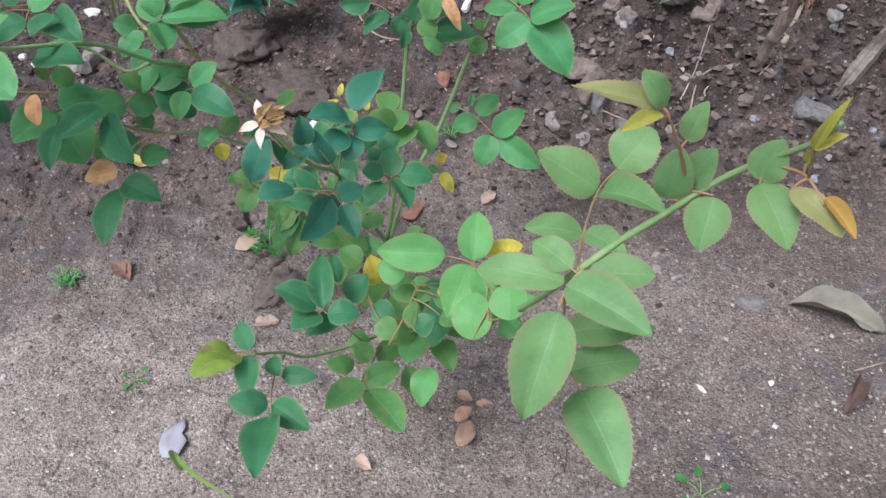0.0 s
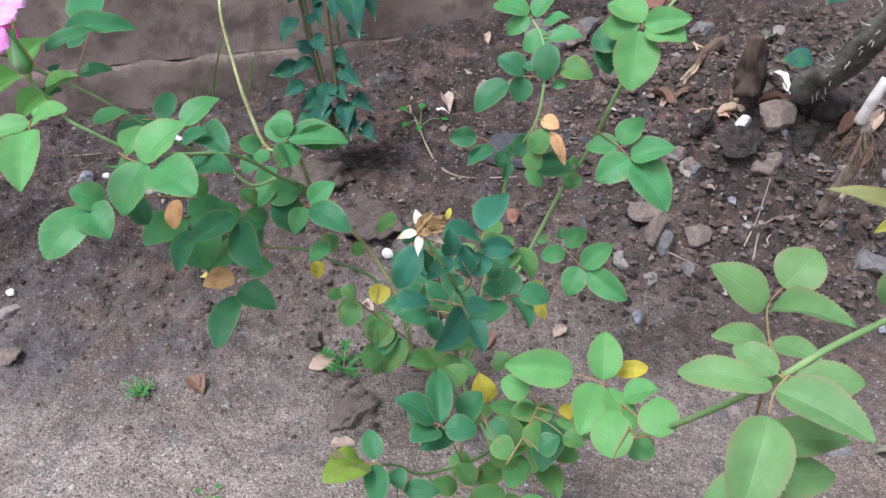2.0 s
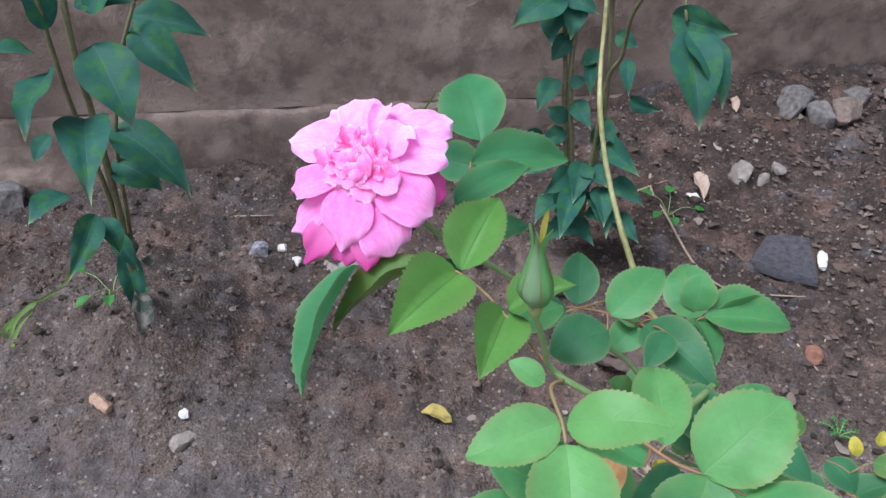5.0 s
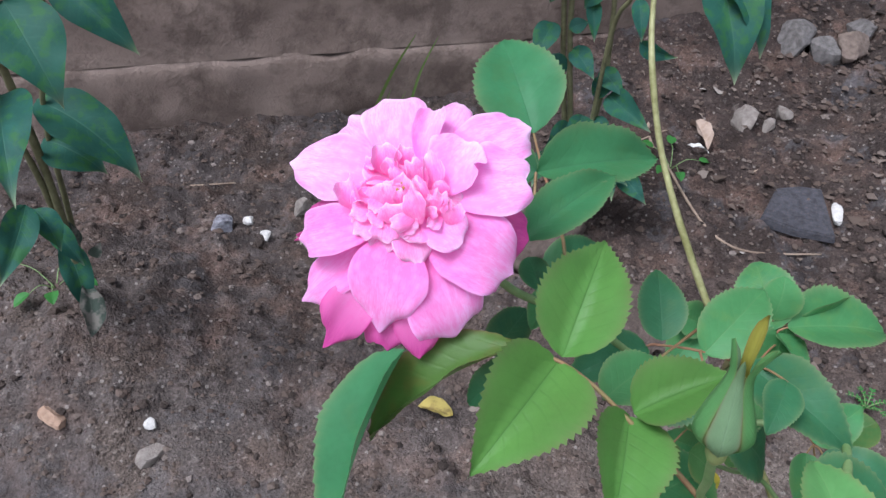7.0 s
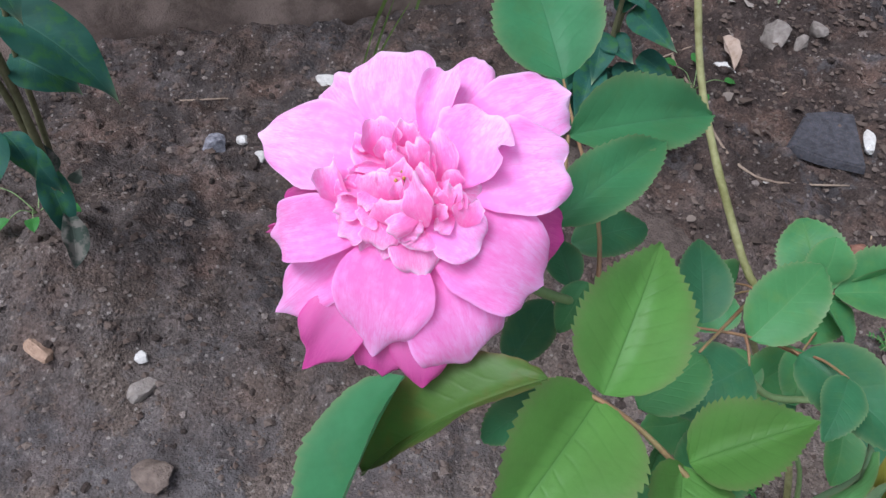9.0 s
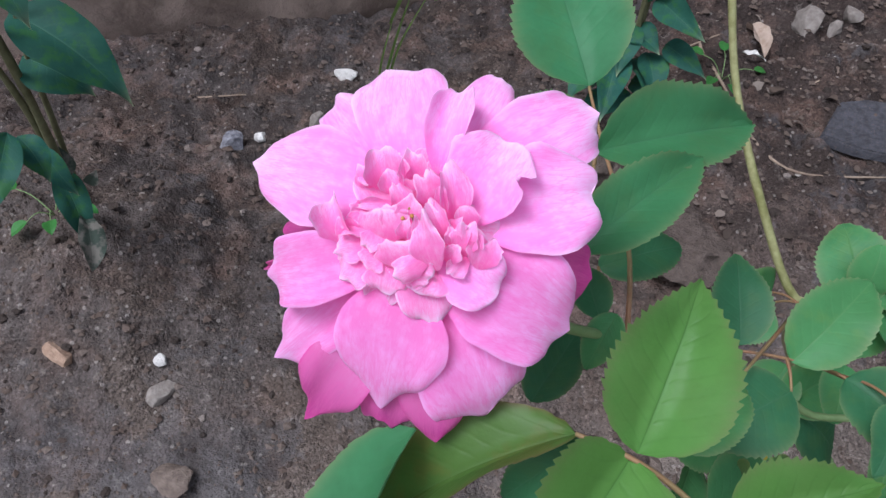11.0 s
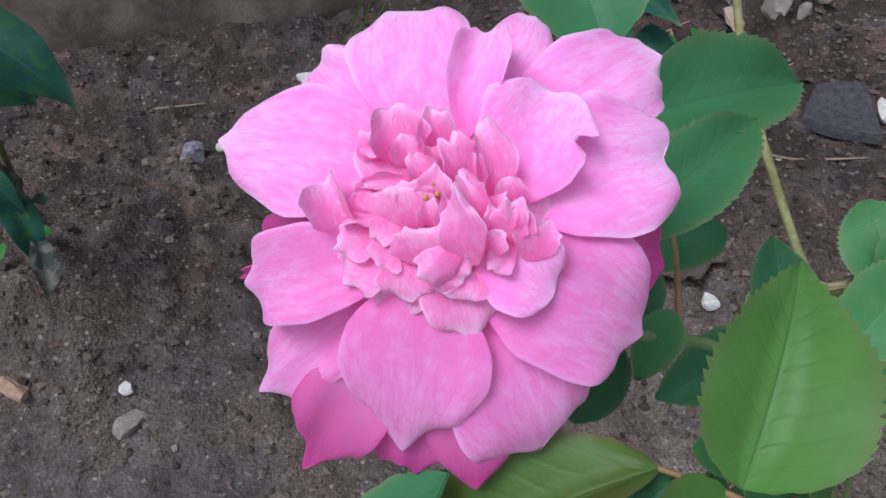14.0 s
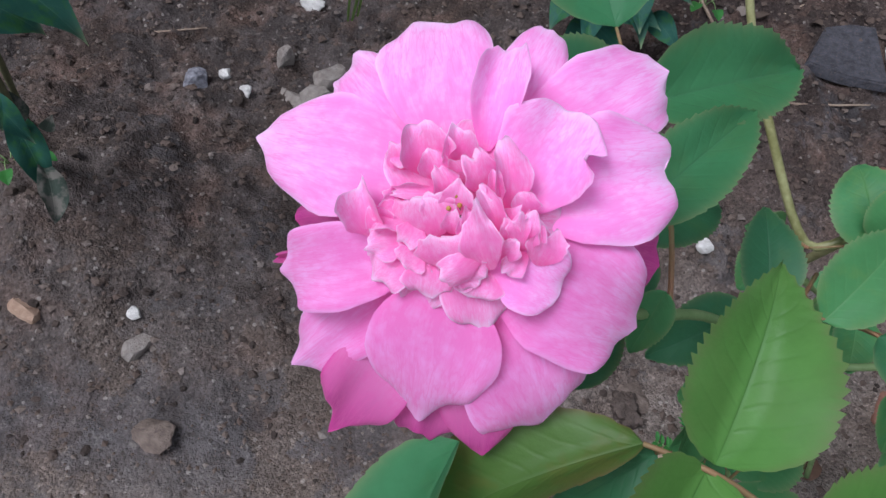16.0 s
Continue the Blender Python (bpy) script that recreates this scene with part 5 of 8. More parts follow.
compound_leaf(bush, GREEN, [(-0.371, 0.796, 0.487), (-0.409, 0.746, 0.509)], [
    ((-0.441, 0.708, 0.521), (-0.413, 0.733, 0.524), 0.024, (0.04, -0.18, 0.98)),
    ((-0.491, 0.704, 0.546), (-0.476, 0.732, 0.547), 0.017, (0.10, -0.08, 0.99), BLUEGREEN)])
compound_leaf(bush, GREEN, [(-0.350, 0.701, 0.442), (-0.381, 0.681, 0.456), (-0.414, 0.655, 0.464), (-0.430, 0.639, 0.465)], [
    ((-0.430, 0.639, 0.465), (-0.457, 0.591, 0.440), 0.040, (0.11, -0.51, 0.85)),
    ((-0.432, 0.639, 0.466), (-0.402, 0.611, 0.451), 0.039, (0.08, -0.40, 0.91)),
    ((-0.419, 0.648, 0.465), (-0.447, 0.645, 0.482), 0.029, (0.51, -0.46, 0.73)),
    ((-0.409, 0.687, 0.454), (-0.402, 0.687, 0.416), 0.025, (0.35, -0.93, 0.07), BLUEGREEN),
    ((-0.367, 0.698, 0.442), (-0.376, 0.688, 0.412), 0.019, (-0.24, -0.90, 0.37), BROWN)])
compound_leaf(bush, BLUEGREEN, [(-0.279, 0.751, 0.352), (-0.308, 0.726, 0.353), (-0.326, 0.704, 0.320)], [
    ((-0.320, 0.718, 0.410), (-0.358, 0.682, 0.400), 0.032, (0.21, -0.47, 0.85)),
    ((-0.363, 0.706, 0.399), (-0.373, 0.669, 0.370), 0.027, (-0.08, -0.60, 0.80)),
    ((-0.315, 0.714, 0.404), (-0.285, 0.669, 0.377), 0.043, (-0.46, -0.66, 0.59)),
    ((-0.332, 0.718, 0.329), (-0.363, 0.701, 0.328), 0.034, (0.11, -0.23, 0.97), BROWN),
    ((-0.328, 0.700, 0.315), (-0.336, 0.640, 0.290), 0.032, (-0.04, -0.38, 0.93)),
    ((-0.324, 0.704, 0.320), (-0.280, 0.688, 0.308), 0.037, (0.12, -0.34, 0.93)),
    ((-0.335, 0.719, 0.379), (-0.313, 0.699, 0.367), 0.023, (0.09, -0.42, 0.90), MID)])
compound_leaf(bush, GREEN, [(-0.251, 0.817, 0.342), (-0.259, 0.820, 0.364)], [
    ((-0.262, 0.822, 0.367), (-0.231, 0.834, 0.389), 0.029, (-0.15, -0.77, 0.63)),
    ((-0.258, 0.810, 0.368), (-0.206, 0.774, 0.358), 0.034, (-0.12, -0.41, 0.90), BLUEGREEN),
    ((-0.268, 0.810, 0.367), (-0.274, 0.783, 0.346), 0.026, (-0.03, -0.62, 0.79)),
    ((-0.236, 0.799, 0.319), (-0.259, 0.780, 0.309), 0.027, (-0.11, -0.37, 0.92), GREEN),
    ((-0.225, 0.799, 0.241), (-0.247, 0.801, 0.241), 0.021, (-0.03, -0.29, 0.96), MID),
    ((-0.206, 0.795, 0.239), (-0.226, 0.776, 0.216), 0.031, (-0.13, -0.71, 0.69), MID),
    ((-0.182, 0.791, 0.223), (-0.172, 0.761, 0.194), 0.038, (-0.12, -0.72, 0.69), MID),
    ((-0.174, 0.789, 0.164), (-0.199, 0.770, 0.142), 0.034, (-0.32, -0.51, 0.80), MID),
    ((-0.211, 0.815, 0.310), (-0.195, 0.807, 0.303), 0.018, (-0.06, -0.75, 0.65), MID)])
compound_leaf(bush, BLUEGREEN, [(-0.135, 0.835, 0.226), (-0.127, 0.856, 0.250), (-0.118, 0.869, 0.268)], [
    ((-0.162, 0.896, 0.303), (-0.190, 0.889, 0.282), 0.034, (-0.57, -0.20, 0.80), MID),
    ((-0.136, 0.880, 0.269), (-0.113, 0.857, 0.259), 0.032, (0.01, -0.39, 0.92)),
    ((-0.113, 0.854, 0.255), (-0.088, 0.857, 0.275), 0.030, (-0.60, -0.05, 0.80)),
    ((-0.101, 0.873, 0.282), (-0.080, 0.861, 0.284), 0.023, (-0.32, -0.47, 0.82), MID),
    ((-0.134, 0.832, 0.254), (-0.113, 0.818, 0.252), 0.024, (-0.13, -0.28, 0.95)),
    ((-0.101, 0.826, 0.267), (-0.081, 0.811, 0.266), 0.023, (-0.03, -0.11, 0.99)),
    ((-0.092, 0.910, 0.248), (-0.095, 0.924, 0.261), 0.012, (-0.34, -0.68, 0.65), YELLOW),
    ((-0.076, 0.914, 0.262), (-0.072, 0.923, 0.274), 0.011, (-0.19, -0.77, 0.61), YELLOW),
    ((-0.076, 0.846, 0.271), (-0.056, 0.851, 0.291), 0.027, (-0.61, -0.35, 0.71), MID)])
compound_leaf(bush, BLUEGREEN, [(-0.135, 0.835, 0.226), (-0.127, 0.856, 0.250), (-0.118, 0.869, 0.268)], [
    ((-0.165, 0.860, 0.263), (-0.143, 0.845, 0.261), 0.026, (-0.28, -0.56, 0.78))])

# leaves of the low side branch
compound_leaf(bush, GREEN, [(-0.373, 0.777, 0.371), (-0.382, 0.749, 0.387), (-0.388, 0.740, 0.391)], [
    ((-0.385, 0.741, 0.389), (-0.355, 0.703, 0.351), 0.056, (0.21, -0.61, 0.77)),
    ((-0.387, 0.741, 0.391), (-0.417, 0.699, 0.383), 0.048, (0.14, -0.28, 0.95)),
    ((-0.384, 0.750, 0.391), (-0.345, 0.777, 0.387), 0.045, (0.23, -0.20, 0.95)),
    ((-0.348, 0.693, 0.487), (-0.303, 0.691, 0.482), 0.044, (0.12, -0.07, 0.99), BLUEGREEN),
    ((-0.379, 0.745, 0.429), (-0.388, 0.747, 0.443), 0.016, (0.80, -0.12, 0.59), MID),
    ((-0.374, 0.751, 0.435), (-0.358, 0.751, 0.418), 0.023, (0.59, -0.55, 0.59), MID)])
compound_leaf(bush, GREEN, [(-0.333, 0.835, 0.290), (-0.345, 0.824, 0.320), (-0.355, 0.820, 0.340)], [
    ((-0.366, 0.813, 0.320), (-0.387, 0.776, 0.288), 0.037, (0.58, -0.69, 0.43)),
    ((-0.348, 0.816, 0.292), (-0.375, 0.801, 0.294), 0.029, (0.35, -0.60, 0.72)),
    ((-0.347, 0.801, 0.273), (-0.316, 0.818, 0.274), 0.034, (0.15, -0.31, 0.94)),
    ((-0.349, 0.824, 0.341), (-0.386, 0.808, 0.349), 0.037, (0.40, -0.61, 0.68)),
    ((-0.323, 0.839, 0.325), (-0.352, 0.836, 0.341), 0.031, (0.38, -0.78, 0.50)),
    ((-0.333, 0.839, 0.351), (-0.354, 0.840, 0.370), 0.027, (0.64, -0.26, 0.73), MID),
    ((-0.346, 0.837, 0.319), (-0.332, 0.830, 0.300), 0.023, (0.57, -0.56, 0.60))])
compound_leaf(bush, GREEN, [(-0.279, 0.930, 0.317), (-0.281, 0.867, 0.338), (-0.314, 0.840, 0.358)], [
    ((-0.319, 0.838, 0.359), (-0.279, 0.862, 0.368), 0.038, (0.19, -0.61, 0.77)),
    ((-0.312, 0.838, 0.354), (-0.274, 0.831, 0.318), 0.048, (0.58, -0.42, 0.70), BLUEGREEN),
    ((-0.301, 0.860, 0.360), (-0.268, 0.863, 0.343), 0.035, (0.44, 0.19, 0.88), MID),
    ((-0.281, 0.884, 0.307), (-0.252, 0.893, 0.303), 0.029, (-0.01, 0.37, 0.93)),
    ((-0.315, 0.859, 0.369), (-0.333, 0.837, 0.348), 0.033, (-0.33, -0.50, 0.80)),
    ((-0.249, 0.905, 0.263), (-0.268, 0.885, 0.246), 0.028, (-0.11, -0.59, 0.80), MID),
    ((-0.280, 0.892, 0.227), (-0.274, 0.879, 0.207), 0.022, (0.40, -0.70, 0.59), YELLOW)])
compound_leaf(bush, GREEN, [(-0.283, 0.863, 0.424), (-0.284, 0.863, 0.431), (-0.324, 0.870, 0.415)], [
    ((-0.332, 0.885, 0.405), (-0.358, 0.880, 0.418), 0.028, (0.44, -0.69, 0.58)),
    ((-0.333, 0.881, 0.398), (-0.353, 0.862, 0.383), 0.030, (-0.15, -0.51, 0.85)),
    ((-0.286, 0.863, 0.428), (-0.298, 0.844, 0.402), 0.033, (0.09, -0.81, 0.58)),
    ((-0.298, 0.862, 0.435), (-0.294, 0.877, 0.460), 0.028, (-0.01, -0.86, 0.50)),
    ((-0.281, 0.865, 0.433), (-0.224, 0.900, 0.418), 0.033, (0.54, -0.74, 0.41))])


# ---- the open flower ----
def egg(r, length, sides=14, rings=10, pointed=0.6, girth=None):
    """A closed egg shape along z, pointed at the top; girth(t) may give the radius along it instead."""
    bm = bmesh.new()
    rows = []
    for j in range(1, rings):
        t = j / rings
        w = girth(t) if girth else r * math.sin(math.pi * t) ** 0.8 * (1 - pointed * t)
        rows.append([bm.verts.new((w * math.cos(2 * math.pi * k / sides), w * math.sin(2 * math.pi * k / sides), length * t)) for k in range(sides)])
    lo, hi = bm.verts.new((0, 0, 0)), bm.verts.new((0, 0, length))
    for a, b in zip(rows, rows[1:]):
        for k in range(sides):
            bm.faces.new((a[k], a[(k + 1) % sides], b[(k + 1) % sides], b[k]))
    for k in range(sides):
        bm.faces.new((lo, rows[0][(k + 1) % sides], rows[0][k]))
        bm.faces.new((hi, rows[-1][k], rows[-1][(k + 1) % sides]))
    return bm


ROSE_AT = Matrix(((0.9969, -0.0367, -0.0699, -0.5190), (-0.0171, 0.7642, -0.6447, 0.6880), (0.0771, 0.6439, 0.7612, 0.6140), (0, 0, 0, 1)))

rose = part("rose_flower", shifted(tube([(-0.0005, -0.001, -0.022), (0, 0, -0.016), (0, 0, -0.008), (0, 0, -0.002)], 0.0028, 0.0045, 10), (0, 0, 0)), CALYX, bush, "open double pink rose flower", ROSE_AT)


def petal_mesh(seed, cup, arch, blunt, peak, point, bend, wave, nick=0.0, rows=18, cols=16):
    """A petal of length 1 (y) and width 1 (x): narrow foot, broad rounded rim with soft waves, arched back along its length."""
    rng = random.Random(seed)
    ph = [rng.uniform(0, 6.28) for _ in range(8)]
    lop = [rng.uniform(0.94, 1.06) for _ in range(2)]
    bm = bmesh.new()
    uv, rim = bm.loops.layers.uv.new("UVMap"), bm.loops.layers.uv.new("Rim")
    grid, where = [], {}
    for j in range(rows + 1):
        v = 1 - (1 - j / rows) ** 1.7
        over = max(0.0, (v - peak) / (1 - peak))
        foot = 0.16 + 0.84 * math.sin(0.5 * math.pi * min(1.0, v / peak)) ** 0.9
        wide = foot if v <= peak else max(0.0, 1 - over ** blunt) ** (1 / blunt)
        row = []
        for i in range(cols + 1):
            c = math.sin(0.5 * math.pi * (2 * i / cols - 1))
            edge = c * c
            x = 0.5 * c * wide * (lop[0] if c < 0 else lop[1])
            x *= 1 + wave * edge * (0.020 * math.sin(9 * v + ph[0] + (2 if c < 0 else 0)) + 0.010 * math.sin(23 * v + ph[1]))
            y = v + point * v ** 7 * math.exp(-((x - 0.1 * bend) / 0.09) ** 2)
            y += wave * v ** 5 * (0.014 * math.sin(11 * x + ph[2]) + 0.008 * math.sin(25 * x + ph[3]) - 0.055 * abs(math.sin(6 * x + ph[7])) + 0.03)
            x *= 1 - wave * 0.05 * edge * v * abs(math.sin(7 * v + ph[3] + (1 if c < 0 else 0)))
            z = arch * 4 * v * (1 - v) + cup * (2 * x) ** 2 * (0.4 + 0.6 * v) - 0.05 * max(0.0, v - 0.75) ** 2 * 16 * (arch > 0)
            z += wave * (0.026 * math.sin(7 * x + ph[4] + 2 * v) + 0.013 * math.sin(15 * x + ph[5] + 3 * v)) * v * v
            z += wave * 0.016 * math.sin(13 * v + ph[6] + 2 * c) * edge * v
            z -= 0.07 * edge * edge * edge * v * (cup < 0.3)
            if nick and c > 0:
                tear = nick * math.exp(-((v - 0.72) / 0.07) ** 2) * c ** 4
                x -= 0.5 * tear
                z += 0.35 * nick * math.exp(-((v - 0.60) / 0.10) ** 2) * c ** 3
            x += bend * v * v
            vert = bm.verts.new((x, y, z))
            where[vert] = (0.5 + 0.5 * c * wide / foot, v, abs(c))
            row.append(vert)
        grid.append(row)
    for r0, r1 in zip(grid, grid[1:]):
        for i in range(cols):
            f = bm.faces.new((r0[i], r0[i + 1], r1[i + 1], r1[i]))
            for loop in f.loops:
                a, b, c = where[loop.vert]
                loop[uv].uv, loop[rim].uv = (a, b), (c, b)
    return to_mesh(bm, "petal")


PETALS = [400]
STAMENS = [(-0.0105, 0.0170, 0.0075), (-0.0068, 0.0158, 0.0080), (-0.0049, 0.0168, 0.0085), (-0.0088, 0.0152, 0.0078), (-0.0075, 0.0175, 0.0080)]


def petal(flower, base, tip, width, material, cup=0.06, arch=0.08, blunt=2.2, peak=0.58, point=0.0, bend=0.0, wave=1.0, normal=(0, 0, 1), nick=0.0):
    PETALS[0] += 1
    me = petal_mesh(PETALS[0], cup, arch, blunt, peak, point, bend, wave, nick)
    part("petal", me, material, flower, "", ROSE_AT @ blade_pose(base, tip, width, normal))


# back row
petal(rose, (-0.0155, 0.0136, -0.0060), (-0.0432, 0.0110, -0.0140), 0.0123, PETAL_DEEP_SHADED, blunt=2.6, arch=0.02)
petal(rose, (-0.0177, 0.0081, -0.0070), (-0.0492, 0.0036, -0.0160), 0.0038, PETAL_DEEP_SHADED, arch=0.02)
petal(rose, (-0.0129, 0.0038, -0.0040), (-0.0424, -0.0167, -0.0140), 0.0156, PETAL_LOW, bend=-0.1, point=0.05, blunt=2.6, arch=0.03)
petal(rose, (-0.0132, -0.0039, -0.0080), (-0.0345, -0.0299, -0.0150), 0.0186, PETAL_DEEP_SHADED, bend=-0.12, blunt=2.2, point=0.14, arch=0.05, wave=1.4)
petal(rose, (-0.0099, -0.0072, -0.0090), (-0.0143, -0.0338, -0.0150), 0.0159, PETAL_DEEP_SHADED, blunt=3.4, arch=0.01, wave=1.5)
petal(rose, (-0.0032, -0.0092, -0.0080), (-0.0005, -0.0368, -0.0140), 0.0180, PETAL_DEEP_SHADED, bend=0.04, blunt=1.6, arch=0.02)
petal(rose, (0.0032, 0.0116, -0.0060), (0.0346, 0.0051, -0.0130), 0.0201, PETAL_DEEP_SHADED, blunt=2.8, arch=0.02)
petal(rose, (-0.0130, 0.0269, -0.0060), (-0.0353, 0.0418, -0.0120), 0.0078, PETAL)
petal(rose, (-0.0128, 0.0266, -0.0040), (-0.0314, 0.0459, -0.0100), 0.0132, PETAL, blunt=2.8)
petal(rose, (-0.0014, 0.0279, -0.0050), (0.0096, 0.0535, -0.0110), 0.0133, PETAL, blunt=2.8, bend=0.08)
# middle row
petal(rose, (-0.0002, 0.0263, -0.0035), (0.0336, 0.0444, -0.0125), 0.0200, PETAL, blunt=3.8, bend=-0.02, peak=0.66, wave=1.5)
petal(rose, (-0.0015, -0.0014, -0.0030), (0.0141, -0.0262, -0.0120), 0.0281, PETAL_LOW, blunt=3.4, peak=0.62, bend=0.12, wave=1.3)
petal(rose, (-0.0092, 0.0261, -0.0010), (-0.0139, 0.0537, -0.0070), 0.0236, PETAL, blunt=2.5, peak=0.62)
# front row
petal(rose, (-0.0133, 0.0206, 0.0000), (-0.0487, 0.0298, -0.0070), 0.0238, PETAL, wave=1.2, blunt=1.6, peak=0.52, bend=-0.04, point=0.1)
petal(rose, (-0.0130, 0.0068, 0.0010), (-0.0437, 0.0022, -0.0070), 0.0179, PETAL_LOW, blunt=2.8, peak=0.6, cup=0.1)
petal(rose, (0.0020, 0.0175, 0.0000), (0.0348, 0.0251, -0.0050), 0.0257, PETAL, blunt=2.4, peak=0.6, wave=1.4, cup=0.10)
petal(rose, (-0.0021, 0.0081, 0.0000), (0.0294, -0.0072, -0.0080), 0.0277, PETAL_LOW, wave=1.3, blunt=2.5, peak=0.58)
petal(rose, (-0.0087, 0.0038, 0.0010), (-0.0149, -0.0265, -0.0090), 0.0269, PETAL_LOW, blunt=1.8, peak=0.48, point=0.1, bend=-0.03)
petal(rose, (-0.0024, 0.0265, 0.0030), (0.0004, 0.0472, 0.0000), 0.0100, PETAL, blunt=2.6, cup=0.29, bend=0.2, arch=0.10, wave=1.6)
petal(rose, (0.0025, 0.0152, 0.0030), (0.0150, 0.0341, 0.0040), 0.0209, PETAL, blunt=2.4, peak=0.62, cup=0.14, arch=0.03, wave=1.8, nick=0.5)
petal(rose, (-0.0010, 0.0079, 0.0040), (0.0128, 0.0004, 0.0020), 0.0153, PETAL, blunt=2.3, peak=0.6, cup=0.25, arch=0.03)
# heart
petal(rose, (0.0025, 0.0149, 0.0040), (0.0007, 0.0278, 0.0093), 0.0080, PETAL_HEART, cup=0.3, blunt=1.9, wave=2.6, normal=(0.33, 0.03, 1))
petal(rose, (-0.0029, 0.0188, 0.0050), (-0.0045, 0.0255, 0.0095), 0.0077, PETAL_HEART, cup=0.18, wave=3.9, normal=(0.33, 0.15, 1))
petal(rose, (-0.0073, 0.0239, 0.0030), (-0.0075, 0.0304, 0.0083), 0.0073, PETAL_HEART, cup=0.66, blunt=2.5, wave=2.6, normal=(0.14, -0.2, 1))
petal(rose, (-0.0137, 0.0218, 0.0030), (-0.0150, 0.0312, 0.0075), 0.0103, PETAL_HEART, cup=0.54, blunt=2.6, wave=2.6, normal=(0.33, -0.35, 1))
petal(rose, (-0.0166, 0.0229, 0.0020), (-0.0198, 0.0273, 0.0050), 0.0055, PETAL_HEART, cup=0.3, wave=2.6, normal=(-0.17, -0.05, 1))
petal(rose, (-0.0115, 0.0210, 0.0050), (-0.0128, 0.0260, 0.0080), 0.0058, PETAL_HEART, cup=0.42, blunt=2.5, wave=2.6, normal=(0.2, -0.21, 1))
petal(rose, (-0.0077, 0.0206, 0.0040), (-0.0090, 0.0243, 0.0063), 0.0049, PETAL_HEART, cup=0.36, wave=2.6, normal=(0.25, 0.34, 1))
petal(rose, (-0.0226, 0.0096, 0.0020), (-0.0255, 0.0197, 0.0065), 0.0081, PETAL_HEART, cup=0.48, blunt=2.4, wave=2.6, normal=(-0.24, 0.07, 1))
petal(rose, (-0.0097, 0.0183, 0.0050), (-0.0196, 0.0183, 0.0065), 0.0037, PETAL_HEART, cup=0.24, wave=5.2, normal=(-0.34, -0.08, 1))
petal(rose, (-0.0127, 0.0096, 0.0040), (-0.0146, 0.0171, 0.0085), 0.0136, PETAL_HEART, cup=-0.15, blunt=3.0, peak=0.6, wave=2.6, normal=(-0.32, 0.32, 1))
petal(rose, (-0.0159, 0.0139, 0.0040), (-0.0235, 0.0129, 0.0055), 0.0064, PETAL_HEART, cup=0.24, wave=5.2, normal=(-0.04, 0.31, 1))
petal(rose, (-0.0159, 0.0098, 0.0030), (-0.0242, 0.0082, 0.0045), 0.0087, PETAL_HEART, cup=0.18, wave=4.2, normal=(0.2, 0.26, 1))
petal(rose, (-0.0084, 0.0045, 0.0060), (-0.0100, 0.0103, 0.0098), 0.0125, PETAL_HEART, cup=-0.18, blunt=2.8, wave=2.6, normal=(-0.23, -0.3, 1))
petal(rose, (-0.0026, 0.0070, 0.0080), (-0.0097, 0.0029, 0.0095), 0.0062, PETAL_HEART, cup=-0.12, blunt=3.0, wave=2.6, normal=(0.07, -0.23, 1))
petal(rose, (-0.0119, 0.0068, 0.0040), (-0.0122, -0.0009, 0.0040), 0.0109, PETAL_HEART, cup=0.12, blunt=2.5, wave=2.6, normal=(0.16, -0.06, 1))
petal(rose, (-0.0159, 0.0073, 0.0030), (-0.0223, 0.0017, 0.0030), 0.0107, PETAL_HEART, cup=0.12, blunt=2.4, wave=2.6, normal=(0.02, 0.31, 1))
petal(rose, (-0.0024, 0.0050, 0.0050), (-0.0046, -0.0007, 0.0050), 0.0118, PETAL_HEART, cup=0.15, blunt=2.2, wave=2.6, normal=(0.02, -0.27, 1))
petal(rose, (-0.0007, 0.0046, 0.0070), (-0.0037, 0.0156, 0.0123), 0.0081, PETAL_HEART, cup=0.21, blunt=1.6, point=0.05, wave=2.6, normal=(-0.24, 0.03, 1))
petal(rose, (-0.0053, 0.0096, 0.0060), (-0.0056, 0.0154, 0.0105), 0.0038, PETAL_HEART, cup=0.3, blunt=1.7, wave=2.6, normal=(0.02, 0.1, 1))
petal(rose, (-0.0079, 0.0108, 0.0060), (-0.0078, 0.0150, 0.0098), 0.0041, PETAL_HEART, cup=0.3, wave=2.6, normal=(-0.07, 0.1, 1))
petal(rose, (-0.0074, 0.0144, 0.0060), (-0.0069, 0.0200, 0.0098), 0.0067, PETAL_HEART, cup=0.24, wave=2.6, normal=(-0.07, 0.09, 1))
petal(rose, (0.0006, 0.0117, 0.0060), (-0.0031, 0.0198, 0.0098), 0.0043, PETAL_HEART, cup=0.3, wave=2.6, normal=(0.19, -0.22, 1))
petal(rose, (-0.0000, 0.0167, 0.0060), (-0.0005, 0.0228, 0.0098), 0.0036, PETAL_HEART, cup=0.36, wave=2.6, normal=(-0.09, 0.0, 1))
petal(rose, (0.0055, 0.0143, 0.0040), (0.0043, 0.0191, 0.0078), 0.0056, PETAL_HEART, cup=0.3, wave=2.6, normal=(0.13, -0.17, 1))
petal(rose, (0.0043, 0.0081, 0.0050), (0.0054, 0.0151, 0.0088), 0.0068, PETAL_HEART, cup=0.24, wave=4.2, normal=(0.04, 0.09, 1))
petal(rose, (0.0061, 0.0088, 0.0040), (0.0075, 0.0140, 0.0078), 0.0037, PETAL_HEART, cup=0.36, wave=2.6, normal=(0.28, -0.1, 1))
